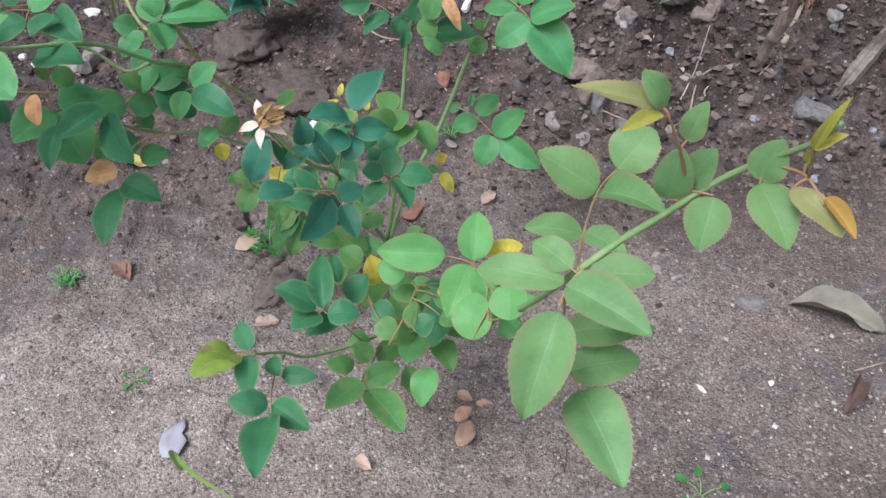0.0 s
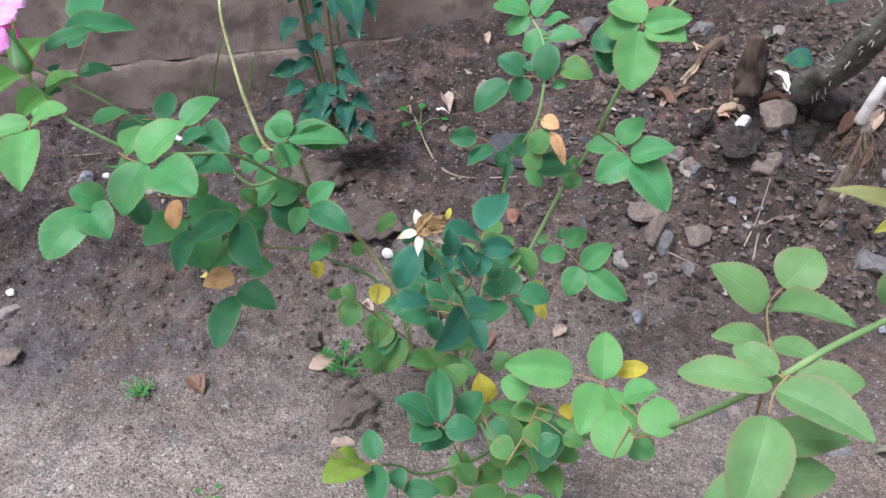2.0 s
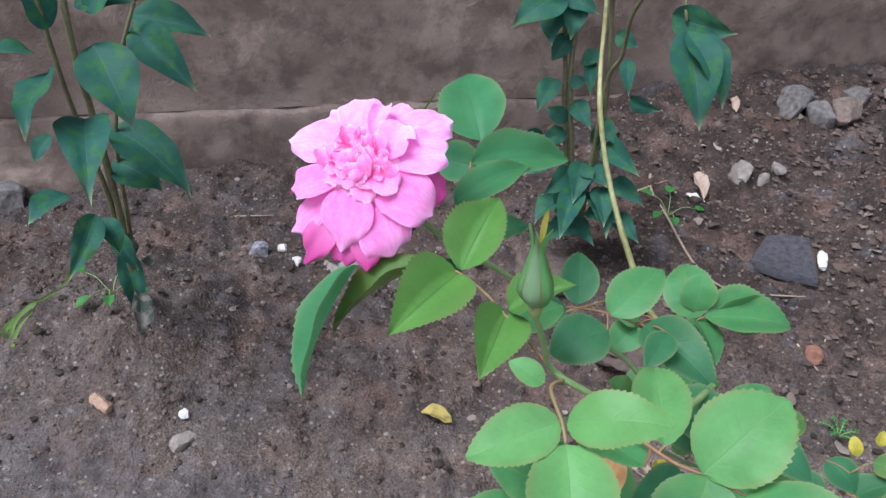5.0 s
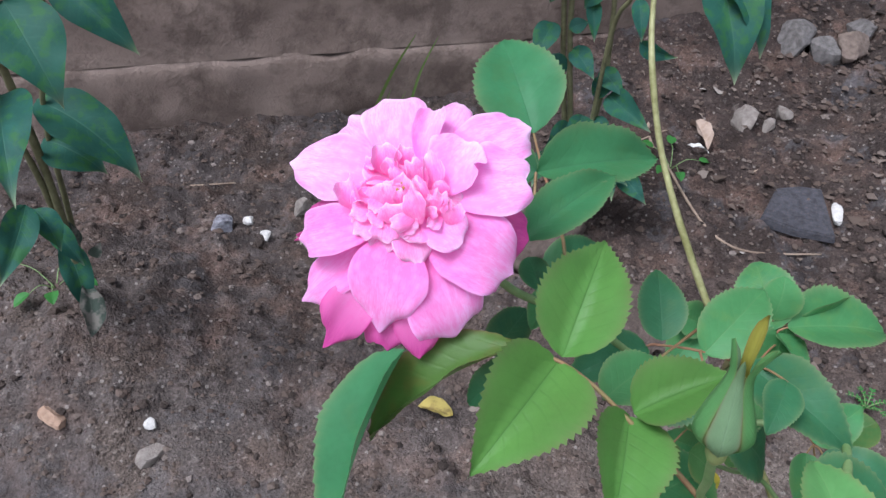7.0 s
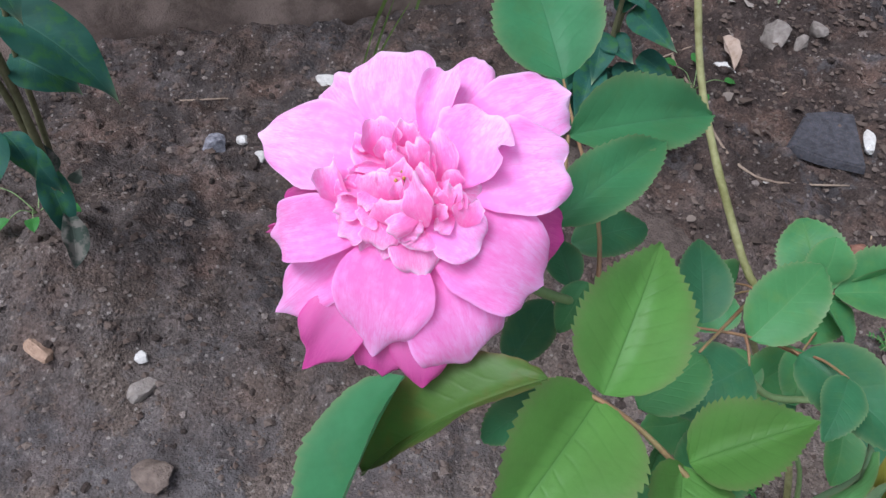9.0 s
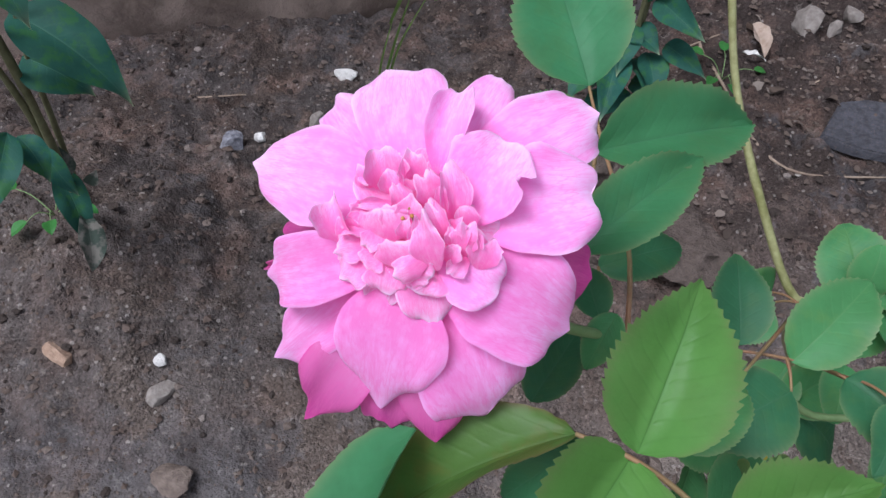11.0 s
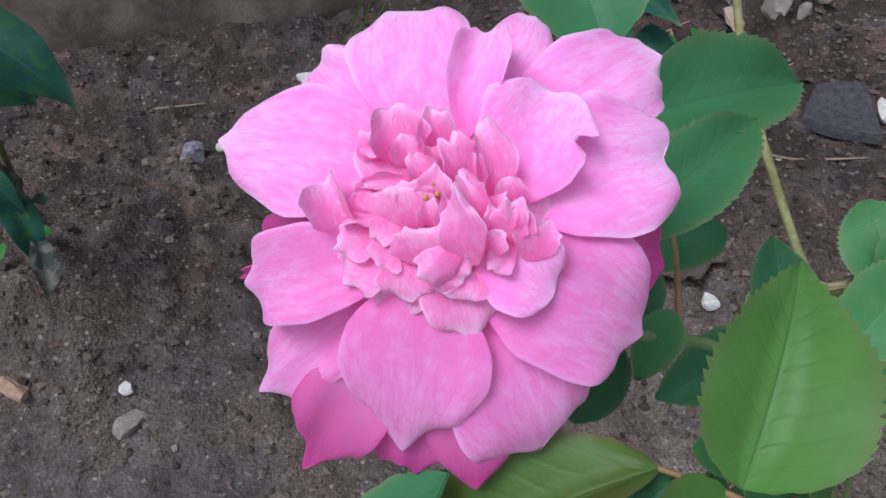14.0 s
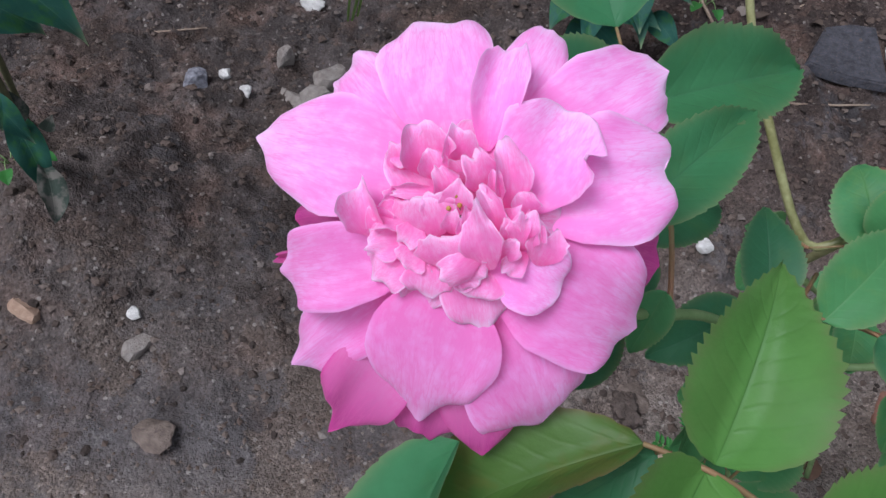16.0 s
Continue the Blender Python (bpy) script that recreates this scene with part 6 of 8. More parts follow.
petal(rose, (0.0026, 0.0101, 0.0060), (0.0020, 0.0140, 0.0090), 0.0039, PETAL_HEART, cup=0.24, wave=2.6, normal=(0.1, -0.22, 1))
petal(rose, (0.0009, 0.0067, 0.0060), (0.0038, 0.0098, 0.0083), 0.0048, PETAL_HEART, cup=0.18, wave=2.6, normal=(-0.0, -0.22, 1))
petal(rose, (0.0059, 0.0076, 0.0050), (0.0015, 0.0041, 0.0058), 0.0051, PETAL_HEART, cup=0.18, wave=2.6, normal=(0.29, -0.05, 1))
petal(rose, (0.0081, 0.0055, 0.0040), (0.0097, 0.0121, 0.0063), 0.0086, PETAL_HEART, cup=0.3, wave=4.2, normal=(0.23, -0.06, 1))
petal(rose, (-0.0086, 0.0171, 0.0050), (-0.0112, 0.0230, 0.0080), 0.0053, PETAL_HEART, cup=0.3, wave=3.9, normal=(0.28, -0.07, 1))
petal(rose, (-0.0060, 0.0118, 0.0060), (-0.0023, 0.0145, 0.0098), 0.0048, PETAL_HEART, cup=0.3, wave=2.6, normal=(-0.12, 0.05, 1))
petal(rose, (-0.0142, 0.0128, 0.0050), (-0.0169, 0.0086, 0.0065), 0.0061, PETAL_HEART, cup=0.18, wave=2.6, normal=(0.24, 0.25, 1))
petal(rose, (-0.0176, 0.0181, 0.0030), (-0.0214, 0.0158, 0.0053), 0.0057, PETAL_HEART, cup=0.24, wave=3.6, normal=(0.07, -0.29, 1))
petal(rose, (-0.0100, 0.0138, 0.0060), (-0.0116, 0.0182, 0.0090), 0.0072, PETAL_HEART, cup=0.18, wave=3.6, normal=(0.07, -0.18, 1))
petal(rose, (-0.0010, 0.0118, 0.0060), (-0.0017, 0.0182, 0.0098), 0.0053, PETAL_HEART, cup=0.3, wave=3.6, normal=(0.16, 0.28, 1))
petal(rose, (-0.0130, 0.0263, 0.0040), (-0.0110, 0.0296, 0.0070), 0.0054, PETAL_HEART, cup=0.3, wave=3.6, normal=(0.01, 0.07, 1))
petal(rose, (-0.0178, 0.0265, 0.0030), (-0.0174, 0.0230, 0.0053), 0.0049, PETAL_HEART, cup=0.3, wave=3.6, normal=(-0.3, 0.03, 1))
petal(rose, (-0.0206, 0.0118, 0.0030), (-0.0227, 0.0155, 0.0060), 0.0062, PETAL_HEART, cup=0.3, wave=3.6, normal=(-0.26, 0.08, 1))
petal(rose, (0.0020, 0.0119, 0.0050), (0.0045, 0.0159, 0.0080), 0.0049, PETAL_HEART, cup=0.3, wave=3.6, normal=(-0.1, 0.19, 1))
petal(rose, (-0.0069, 0.0058, 0.0060), (-0.0018, 0.0029, 0.0068), 0.0073, PETAL_HEART, cup=0.18, wave=3.1, normal=(-0.32, -0.27, 1))
petal(rose, (-0.0141, 0.0077, 0.0050), (-0.0170, 0.0046, 0.0058), 0.0069, PETAL_HEART, cup=0.18, wave=3.1, normal=(0.13, 0.01, 1))

# smaller petals between and under those of the heart
rng = random.Random(11)
for i in range(12):
    a = i * 2 * math.pi / 12 + rng.uniform(-0.2, 0.2)
    base = (-0.0062 + 0.002 * math.cos(a), 0.0135 + 0.002 * math.sin(a), 0.0005)
    reach = rng.uniform(0.014, 0.019)
    petal(rose, base, (base[0] + reach * math.cos(a), base[1] + reach * math.sin(a), rng.uniform(-0.001, 0.0015)), rng.uniform(0.011, 0.014), PETAL_HEART, 0.15)
for i in range(20):
    a = i * 2.39996 + rng.uniform(-0.5, 0.5)
    r = 0.011 * math.sqrt((i + 0.5) / 20)
    face = a + rng.uniform(-1.0, 1.0)
    size = rng.uniform(0.004, 0.007)
    base = (-0.0060 + r * math.cos(a), 0.0130 + r * math.sin(a), 0.002)
    tip = (base[0] + 0.5 * size * math.cos(face), base[1] + 0.5 * size * math.sin(face), base[2] + 0.55 * size)
    petal(rose, base, tip, size * rng.uniform(0.6, 1.0), PETAL_HEART, rng.uniform(0.2, 0.7), 0.05, 2.2, 0.58, 0.0, 0.0, 1.6, (-math.cos(face), -math.sin(face), 0.8))
for x, y, z in STAMENS:
    foot = ROSE_AT @ Vector((x + 0.001, y - 0.002, z - 0.004))
    head = ROSE_AT @ Vector((x, y, z))
    filament = part("stamen", shifted(tube([foot, foot.lerp(head, 0.6), head], 0.0002, 0.00015, 5), foot), CALYX, rose, "pale thin stamen", Matrix.Translation(foot))
    part("anther", egg(0.0007, 0.0012, 8, 6), ANTHER, filament, "ochre anther", Matrix.Translation(head))

# ---- bud and dead flower ----
BUD_AT = look((-0.4363, 0.6206, 0.607), (-0.4303, 0.6186, 0.537))
BUD_R, BUD_LONG = 0.0068, 0.0290


def bud_girth(t):
    """Radius of the bud at the share t of its length: full below, drawn out to a point."""
    return BUD_R * (math.sin(0.5 * math.pi * t / 0.34) ** 0.75 if t < 0.34 else 1 - 0.84 * ((min(t, 1.0) - 0.34) / 0.66) ** 1.15)


bud = part("rose_bud", egg(BUD_R, BUD_LONG, 16, 14, girth=bud_girth), BUD, bush, "closed green rose bud", BUD_AT)


def sepal_mesh(turn, reach, flare):
    """A sepal wrapped round the bud, with a free pointed tip."""
    bm = bmesh.new()
    uv = bm.loops.layers.uv.new("UVMap")
    rows, where = [], {}
    for j in range(17):
        v = j / 16
        t = 0.05 + v * reach
        r = bud_girth(t) + 0.0004 + flare * max(0.0, t - 0.7) ** 2
        half = 0.60 * math.sin(math.pi * (0.22 + 0.78 * v)) ** 0.7 * (1.0 if t < 0.6 else 1.0 + 1.6 * (t - 0.6)) + 0.01
        row = []
        for i in range(5):
            c = i / 2 - 1
            a = turn + half * c
            r_ridge = r + 0.0009 * (1 - abs(c))
            vert = bm.verts.new((r_ridge * math.cos(a), r_ridge * math.sin(a), BUD_LONG * t + 0.0003 * abs(c)))
            where[vert] = ((c + 1) / 2, v)
            row.append(vert)
        rows.append(row)
    for r0, r1 in zip(rows, rows[1:]):
        for i in range(4):
            f = bm.faces.new((r0[i], r0[i + 1], r1[i + 1], r1[i]))
            for loop in f.loops:
                loop[uv].uv = where[loop.vert]
    return bm


for k in range(5):
    part("sepal", sepal_mesh(2 * math.pi * k / 5, 1.15 + 0.17 * (k % 3), 0.004 + 0.007 * (k % 2)), (DUSTY, LIGHT, TIP, DUSTY, LIGHT)[k], bud, "", BUD_AT)
part("hip", egg(0.0030, 0.012, 12, 8, 0.0), CALYX, bud, "", BUD_AT @ Matrix.Translation((0, 0, -0.0065)))

DEAD_AT = look((-0.106, 0.566, 0.498), (-0.056, 0.816, 0.148))
dead = part("dead_flower", egg(0.006, 0.012), DEAD_BROWN, bush, "withered flower with cream star-shaped sepals", DEAD_AT)
for k in range(5):
    a = math.radians(205 + 68 * k)
    c, s = math.cos(a), math.sin(a)
    part("sepal", blade("shrub", k % 4, DEAD_SEPAL), DEAD_SEPAL, dead, "", DEAD_AT @ blade_pose((0.003 * c, 0.003 * s, 0.003), (0.022 * c, 0.022 * s, 0.002), 0.0078, (0, 0, 1)))
for k in range(9):
    a = k * 2.4
    m = DEAD_AT @ blade_pose((0.003 * math.cos(a), 0.003 * math.sin(a), 0.006), (0.010 * math.cos(a) + 0.012, 0.010 * math.sin(a) + 0.006, 0.013), 0.007, (0, 0, 1))
    part("withered_petal", blade("fallen", k % 4, DEAD_BROWN), DEAD_BROWN, dead, "", m)

# ---- shrubs by the wall ----
left_shrub = thing("wall_shrub", (-0.99, 1.21, 0.03), "dark green shrub with pointed glossy leaves by the wall", "shrub", "shrubs by the wall")
back_shrub = thing("wall_shrub", (-0.38, 1.42, 0.06), "dark green many-stemmed shrub against the wall", "shrub", "shrubs by the wall")
side_shrub = thing("side_shrub", (1.0, 0.55, 0.0), "overhanging shrub with large dark pointed leaves", "shrub")
stem(side_shrub, [(1.0, 0.55, -0.01), (0.92, 0.5, 0.35), (0.75, 0.42, 0.70), (0.45, 0.36, 0.85), (0.18, 0.333, 0.756)], 0.007, 0.0015, SHRUB_STEM)

# wall_shrub left
stem(left_shrub, [(-0.946, 1.136, 0.157), (-0.941, 1.129, 0.198), (-0.931, 1.113, 0.321), (-0.921, 1.090, 0.430), (-0.912, 1.069, 0.510), (-0.907, 1.066, 0.600)], 0.0050, 0.0030, SHRUB_STEM)
stem(left_shrub, [(-0.951, 1.138, 0.155), (-0.949, 1.135, 0.212), (-0.938, 1.109, 0.323), (-0.932, 1.082, 0.405), (-0.922, 1.053, 0.490), (-0.921, 1.044, 0.562), (-0.925, 1.042, 0.604)], 0.0040, 0.0020, SHRUB_STEM)
stem(left_shrub, [(-0.943, 1.137, 0.157), (-0.943, 1.142, 0.198), (-0.936, 1.138, 0.282), (-0.924, 1.128, 0.383), (-0.893, 1.123, 0.492), (-0.873, 1.131, 0.547), (-0.860, 1.138, 0.587)], 0.0035, 0.0020, SHRUB_STEM)
simple_leaves(left_shrub, SHRUB, [
    ((-0.887, 1.066, 0.525), (-0.833, 1.018, 0.459), 0.069, (0.35, -0.60, 0.72)),
    ((-0.890, 1.151, 0.528), (-0.809, 1.173, 0.509), 0.047, (0.34, -0.62, 0.71)),
    ((-0.884, 1.140, 0.522), (-0.806, 1.110, 0.467), 0.052, (0.17, -0.75, 0.64)),
    ((-0.892, 1.032, 0.458), (-0.833, 0.923, 0.432), 0.061, (0.15, -0.14, 0.98)),
    ((-0.930, 1.132, 0.398), (-0.826, 1.102, 0.333), 0.071, (0.43, -0.34, 0.84)),
    ((-0.935, 1.131, 0.354), (-0.872, 1.123, 0.323), 0.059, (0.35, -0.45, 0.82)),
    ((-0.915, 1.027, 0.507), (-0.888, 0.929, 0.487), 0.043, (-0.19, -0.24, 0.95))])
simple_leaves(left_shrub, SHRUB, [
    ((-0.907, 1.078, 0.559), (-0.853, 1.100, 0.563), 0.033, (0.21, -0.65, 0.73)),
    ((-0.965, 1.072, 0.337), (-0.979, 1.014, 0.332), 0.045, (0.09, -0.11, 0.99)),
    ((-0.937, 1.075, 0.312), (-0.936, 1.000, 0.270), 0.040, (0.60, -0.38, 0.70)),
    ((-0.941, 1.089, 0.296), (-0.907, 1.061, 0.266), 0.035, (0.53, -0.23, 0.81)),
    ((-0.932, 1.034, 0.523), (-0.949, 0.998, 0.532), 0.035, (0.34, 0.08, 0.94)),
    ((-0.917, 1.055, 0.548), (-0.934, 1.032, 0.591), 0.045, (0.93, -0.29, 0.22)),
    ((-0.893, 1.074, 0.556), (-0.858, 1.091, 0.582), 0.044, (-0.14, -0.73, 0.67))])
simple_leaves(left_shrub, SHRUB, [
    ((-0.947, 1.116, 0.260), (-0.910, 1.094, 0.219), 0.028, (0.32, -0.69, 0.65)),
    ((-0.940, 1.038, 0.432), (-0.951, 1.015, 0.408), 0.024, (0.11, -0.75, 0.66)),
    ((-0.959, 1.144, 0.213), (-0.933, 1.106, 0.130), 0.039, (0.67, -0.57, 0.47))])
simple_leaves(left_shrub, GREY_MOTTLED, [
    ((-0.906, 1.060, 0.144), (-0.942, 1.129, 0.163), 0.032, (0.55, 0.06, 0.83)),
    ((-0.936, 1.118, 0.216), (-0.945, 1.130, 0.259), 0.035, (0.82, -0.48, 0.32)),
    ((-0.921, 1.130, 0.201), (-0.910, 1.136, 0.218), 0.017, (0.31, -0.94, 0.14))])

# wall_shrub behind the cane
stem(back_shrub, [(-0.343, 1.452, 0.133), (-0.376, 1.459, 0.287), (-0.399, 1.460, 0.448), (-0.423, 1.456, 0.593)], 0.0045, 0.0030, SHRUB_STEM)
stem(back_shrub, [(-0.340, 1.453, 0.135), (-0.359, 1.457, 0.241), (-0.384, 1.453, 0.400), (-0.385, 1.449, 0.485), (-0.383, 1.451, 0.575)], 0.0045, 0.0030, SHRUB_STEM)
stem(back_shrub, [(-0.333, 1.455, 0.138), (-0.330, 1.453, 0.156), (-0.335, 1.414, 0.394), (-0.323, 1.391, 0.454), (-0.321, 1.361, 0.527), (-0.289, 1.310, 0.594), (-0.272, 1.273, 0.541)], 0.0040, 0.0020, SHRUB_STEM)
stem(back_shrub, [(-0.336, 1.454, 0.136), (-0.323, 1.458, 0.294), (-0.328, 1.454, 0.388), (-0.342, 1.453, 0.511), (-0.353, 1.453, 0.599)], 0.0040, 0.0030, SHRUB_STEM)
simple_leaves(back_shrub, SHRUB, [
    ((-0.271, 1.270, 0.532), (-0.246, 1.190, 0.447), 0.066, (-0.07, -0.74, 0.67)),
    ((-0.270, 1.269, 0.529), (-0.220, 1.213, 0.466), 0.057, (0.25, -0.62, 0.75)),
    ((-0.286, 1.297, 0.542), (-0.216, 1.259, 0.537), 0.048, (-0.48, -0.88, 0.08)),
    ((-0.408, 1.458, 0.512), (-0.477, 1.406, 0.474), 0.066, (0.11, -0.67, 0.73)),
    ((-0.417, 1.462, 0.486), (-0.419, 1.419, 0.451), 0.045, (-0.45, -0.56, 0.70)),
    ((-0.408, 1.458, 0.512), (-0.360, 1.430, 0.497), 0.038, (-0.25, -0.76, 0.60)),
    ((-0.358, 1.459, 0.422), (-0.353, 1.421, 0.381), 0.023, (-0.17, -0.74, 0.65))])
simple_leaves(back_shrub, SHRUB, [
    ((-0.315, 1.390, 0.451), (-0.309, 1.353, 0.413), 0.025, (-0.18, -0.72, 0.67)),
    ((-0.299, 1.408, 0.390), (-0.256, 1.377, 0.387), 0.027, (-0.58, -0.81, -0.00)),
    ((-0.403, 1.460, 0.387), (-0.427, 1.413, 0.350), 0.039, (-0.07, -0.60, 0.80)),
    ((-0.373, 1.456, 0.355), (-0.345, 1.411, 0.333), 0.035, (-0.26, -0.56, 0.79)),
    ((-0.318, 1.437, 0.300), (-0.272, 1.359, 0.293), 0.043, (-0.63, -0.43, 0.65)),
    ((-0.347, 1.445, 0.263), (-0.355, 1.380, 0.225), 0.047, (0.07, -0.51, 0.86)),
    ((-0.334, 1.440, 0.212), (-0.297, 1.359, 0.183), 0.055, (0.23, -0.24, 0.94))])
simple_leaves(back_shrub, SHRUB, [
    ((-0.296, 1.429, 0.243), (-0.251, 1.370, 0.235), 0.036, (-0.44, -0.45, 0.78)),
    ((-0.372, 1.449, 0.223), (-0.380, 1.396, 0.190), 0.037, (0.31, -0.54, 0.78)),
    ((-0.349, 1.434, 0.160), (-0.314, 1.370, 0.158), 0.041, (-0.40, -0.25, 0.88)),
    ((-0.413, 1.465, 0.295), (-0.463, 1.436, 0.279), 0.041, (0.42, -0.87, 0.27)),
    ((-0.379, 1.458, 0.307), (-0.415, 1.428, 0.287), 0.034, (0.11, -0.65, 0.75)),
    ((-0.367, 1.442, 0.542), (-0.321, 1.414, 0.531), 0.049, (-0.20, -0.62, 0.76)),
    ((-0.414, 1.447, 0.552), (-0.460, 1.429, 0.559), 0.048, (0.39, -0.78, 0.49))])
simple_leaves(back_shrub, SHRUB, [
    ((-0.384, 1.447, 0.385), (-0.359, 1.449, 0.395), 0.024, (-0.17, -0.81, 0.56)),
    ((-0.362, 1.440, 0.250), (-0.402, 1.394, 0.224), 0.044, (0.46, -0.71, 0.53)),
    ((-0.339, 1.449, 0.297), (-0.305, 1.434, 0.322), 0.034, (-0.60, -0.70, 0.39)),
    ((-0.345, 1.439, 0.252), (-0.307, 1.399, 0.249), 0.047, (-0.18, -0.24, 0.95)),
    ((-0.364, 1.436, 0.200), (-0.410, 1.380, 0.180), 0.055, (-0.24, -0.15, 0.96)),
    ((-0.327, 1.426, 0.189), (-0.277, 1.375, 0.196), 0.046, (-0.42, -0.30, 0.86)),
    ((-0.377, 1.454, 0.324), (-0.414, 1.462, 0.339), 0.032, (-0.03, -0.90, 0.43))])
simple_leaves(back_shrub, SHRUB, [
    ((-0.331, 1.452, 0.329), (-0.301, 1.407, 0.312), 0.033, (-0.38, -0.55, 0.74)),
    ((-0.350, 1.427, 0.228), (-0.370, 1.344, 0.182), 0.048, (-0.09, -0.46, 0.88)),
    ((-0.316, 1.426, 0.232), (-0.305, 1.360, 0.202), 0.044, (-0.01, -0.43, 0.90)),
    ((-0.399, 1.448, 0.261), (-0.436, 1.417, 0.243), 0.037, (0.25, -0.70, 0.67)),
    ((-0.344, 1.432, 0.157), (-0.392, 1.381, 0.145), 0.046, (0.11, -0.32, 0.94)),
    ((-0.392, 1.462, 0.456), (-0.415, 1.449, 0.416), 0.036, (-0.03, -0.95, 0.31)),
    ((-0.334, 1.411, 0.477), (-0.302, 1.403, 0.464), 0.029, (-0.11, -0.94, 0.32))])
simple_leaves(back_shrub, SHRUB, [
    ((-0.349, 1.453, 0.438), (-0.370, 1.446, 0.413), 0.030, (-0.42, -0.72, 0.55)),
    ((-0.391, 1.455, 0.502), (-0.393, 1.421, 0.461), 0.040, (0.00, -0.78, 0.62)),
    ((-0.282, 1.419, 0.189), (-0.248, 1.368, 0.173), 0.038, (-0.41, -0.51, 0.76))])

# overhanging shrub
simple_leaves(side_shrub, SHRUB, [
    ((0.180, 0.333, 0.756), (0.120, 0.321, 0.727), 0.043, (-0.17, -0.74, 0.66))])

# rubble corner
THORNY_LINE = [(0.569, 1.420, 0.277), (0.580, 1.358, 0.342), (0.593, 1.314, 0.400), (0.600, 1.271, 0.459), (0.612, 1.230, 0.545)]
BONE_LINE = [(0.556, 1.166, 0.336), (0.557, 1.162, 0.366), (0.567, 1.157, 0.412)]
ROOT_LINE = [(0.592, 1.262, 0.080), (0.588, 1.248, 0.115), (0.582, 1.215, 0.183), (0.584, 1.185, 0.247), (0.572, 1.170, 0.300), (0.562, 1.166, 0.336)]
STUMP_LINE = [(0.476, 1.433, 0.269), (0.470, 1.438, 0.319), (0.460, 1.437, 0.383)]
simple_leaves(side_shrub, SHRUB, [
    ((0.532, 1.334, 0.371), (0.483, 1.353, 0.365), 0.050, (-0.30, -0.49, 0.82)),
    ((0.556, 1.307, 0.506), (0.515, 1.319, 0.476), 0.049, (-0.61, -0.27, 0.74))])
WEEDS = [(-0.559, 0.839, 0.026, 'fine'), (-0.257, 0.911, 0.050, 'pinnate'), (-0.194, 0.959, 0.040, 'pinnate'), (-0.401, 0.660, 0.020, 'round'), (-0.174, 1.538, 0.050, 'round'), (0.034, 1.152, 0.030, 'fine'), (-0.572, 0.852, 0.022, 'fine'), (0.331, 0.486, 0.030, 'round'), (-1.000, 1.160, 0.050, 'round'), (-1.019, 1.717, 0.030, 'round'), (-0.556, 0.849, 0.020, 'fine')]


# ---- stones ----
def rock_mesh(seed, n=2, soft=False):
    rng = random.Random(seed)
    bm = bmesh.new()
    bmesh.ops.create_icosphere(bm, subdivisions=n, radius=1.0)
    off = Vector((rng.uniform(0, 50), rng.uniform(0, 50), rng.uniform(0, 50)))
    cuts = [(Vector((rng.gauss(0, 1), rng.gauss(0, 1), rng.gauss(0, 0.8))).normalized(), rng.uniform(0.45, 0.78)) for _ in range(11)]
    for v in bm.verts:
        p = v.co.copy()
        for d, h in cuts:
            over = p.dot(d) - h
            if over > 0:
                p -= d * over * 0.97
        v.co = p * (1.15 + 0.12 * noise.noise(p * 2.2 + off) + 0.06 * noise.noise(p * 6.0 + off))
        if soft:
            v.co *= 1 + 0.30 * noise.noise(p * 2.6 + off) + 0.20 * noise.noise(p * 6.5 + off) + 0.10 * noise.noise(p * 13.0 + off)
    return to_mesh(bm, "stone", smooth=soft)


ROCKS = {}


def stone(at, size, turn, material, label=""):
    COUNT[0] += 1
    seed = COUNT[0] % 9
    key = (seed, material.name)
    if key not in ROCKS:
        ROCKS[key] = rock_mesh(seed, 4 if material in CLODS else 3, material in CLODS)
        ROCKS[key].materials.append(material)
    m = Matrix.Translation((*at, soil_at(*at) + size[2] * 0.25)) @ Matrix.Rotation(radians(turn + 40 * (seed - 4)), 4, "Z") @ Matrix.Diagonal((*size, 1))
    words = {"stone_pale": "pale dusty stone", "stone_white": "small white pebble", "stone_grey": "rough grey stone", "stone_brown": "brown earthy stone",
             "stone_slate": "dark grey stone", "stone_tan": "tan orange stone", "stone_bluish": "crumbly bluish-white lump", "brick_red": "broken piece of red brick", "soil_clod": "rounded clod of dark brown soil", "dry_clod": "dry crumbly clod of brown soil", "humus_clod": "crumbly clod of dark earth with painted shade"}[material.name]
    solid("soil_clod" if material in CLODS else "stone", ROCKS[key], material, m, label or words + " lying on the garden soil", "clod" if material in CLODS else "stone", "stones on the soil")


def slate(outline):
    """A broken flat piece of slate, lying a little tilted."""
    bm = bmesh.new()
    cx, cy = sum(p[0] for p in outline) / len(outline), sum(p[1] for p in outline) / len(outline)
    z = soil_at(cx, cy)
    low = [bm.verts.new((x - cx, y - cy, -0.008)) for x, y in outline]
    top = [bm.verts.new(((x - cx) * 0.95, (y - cy) * 0.95, 0.012 + 0.15 * (y - cy))) for x, y in outline]
    n = len(outline)
    bm.faces.new(top)
    for i in range(n):
        bm.faces.new((low[i], low[(i + 1) % n], top[(i + 1) % n], top[i]))
    bmesh.ops.recalc_face_normals(bm, faces=bm.faces)
    bmesh.ops.bevel(bm, geom=list(bm.edges), offset=0.002, segments=2, affect="EDGES")
    me = to_mesh(bm, "slate", smooth=False)
    solid("slate", me, STONE_DARK, Matrix.Translation((cx, cy, z + 0.006)), "flat broken piece of dark grey slate lying on the soil", "stone", "stones on the soil")


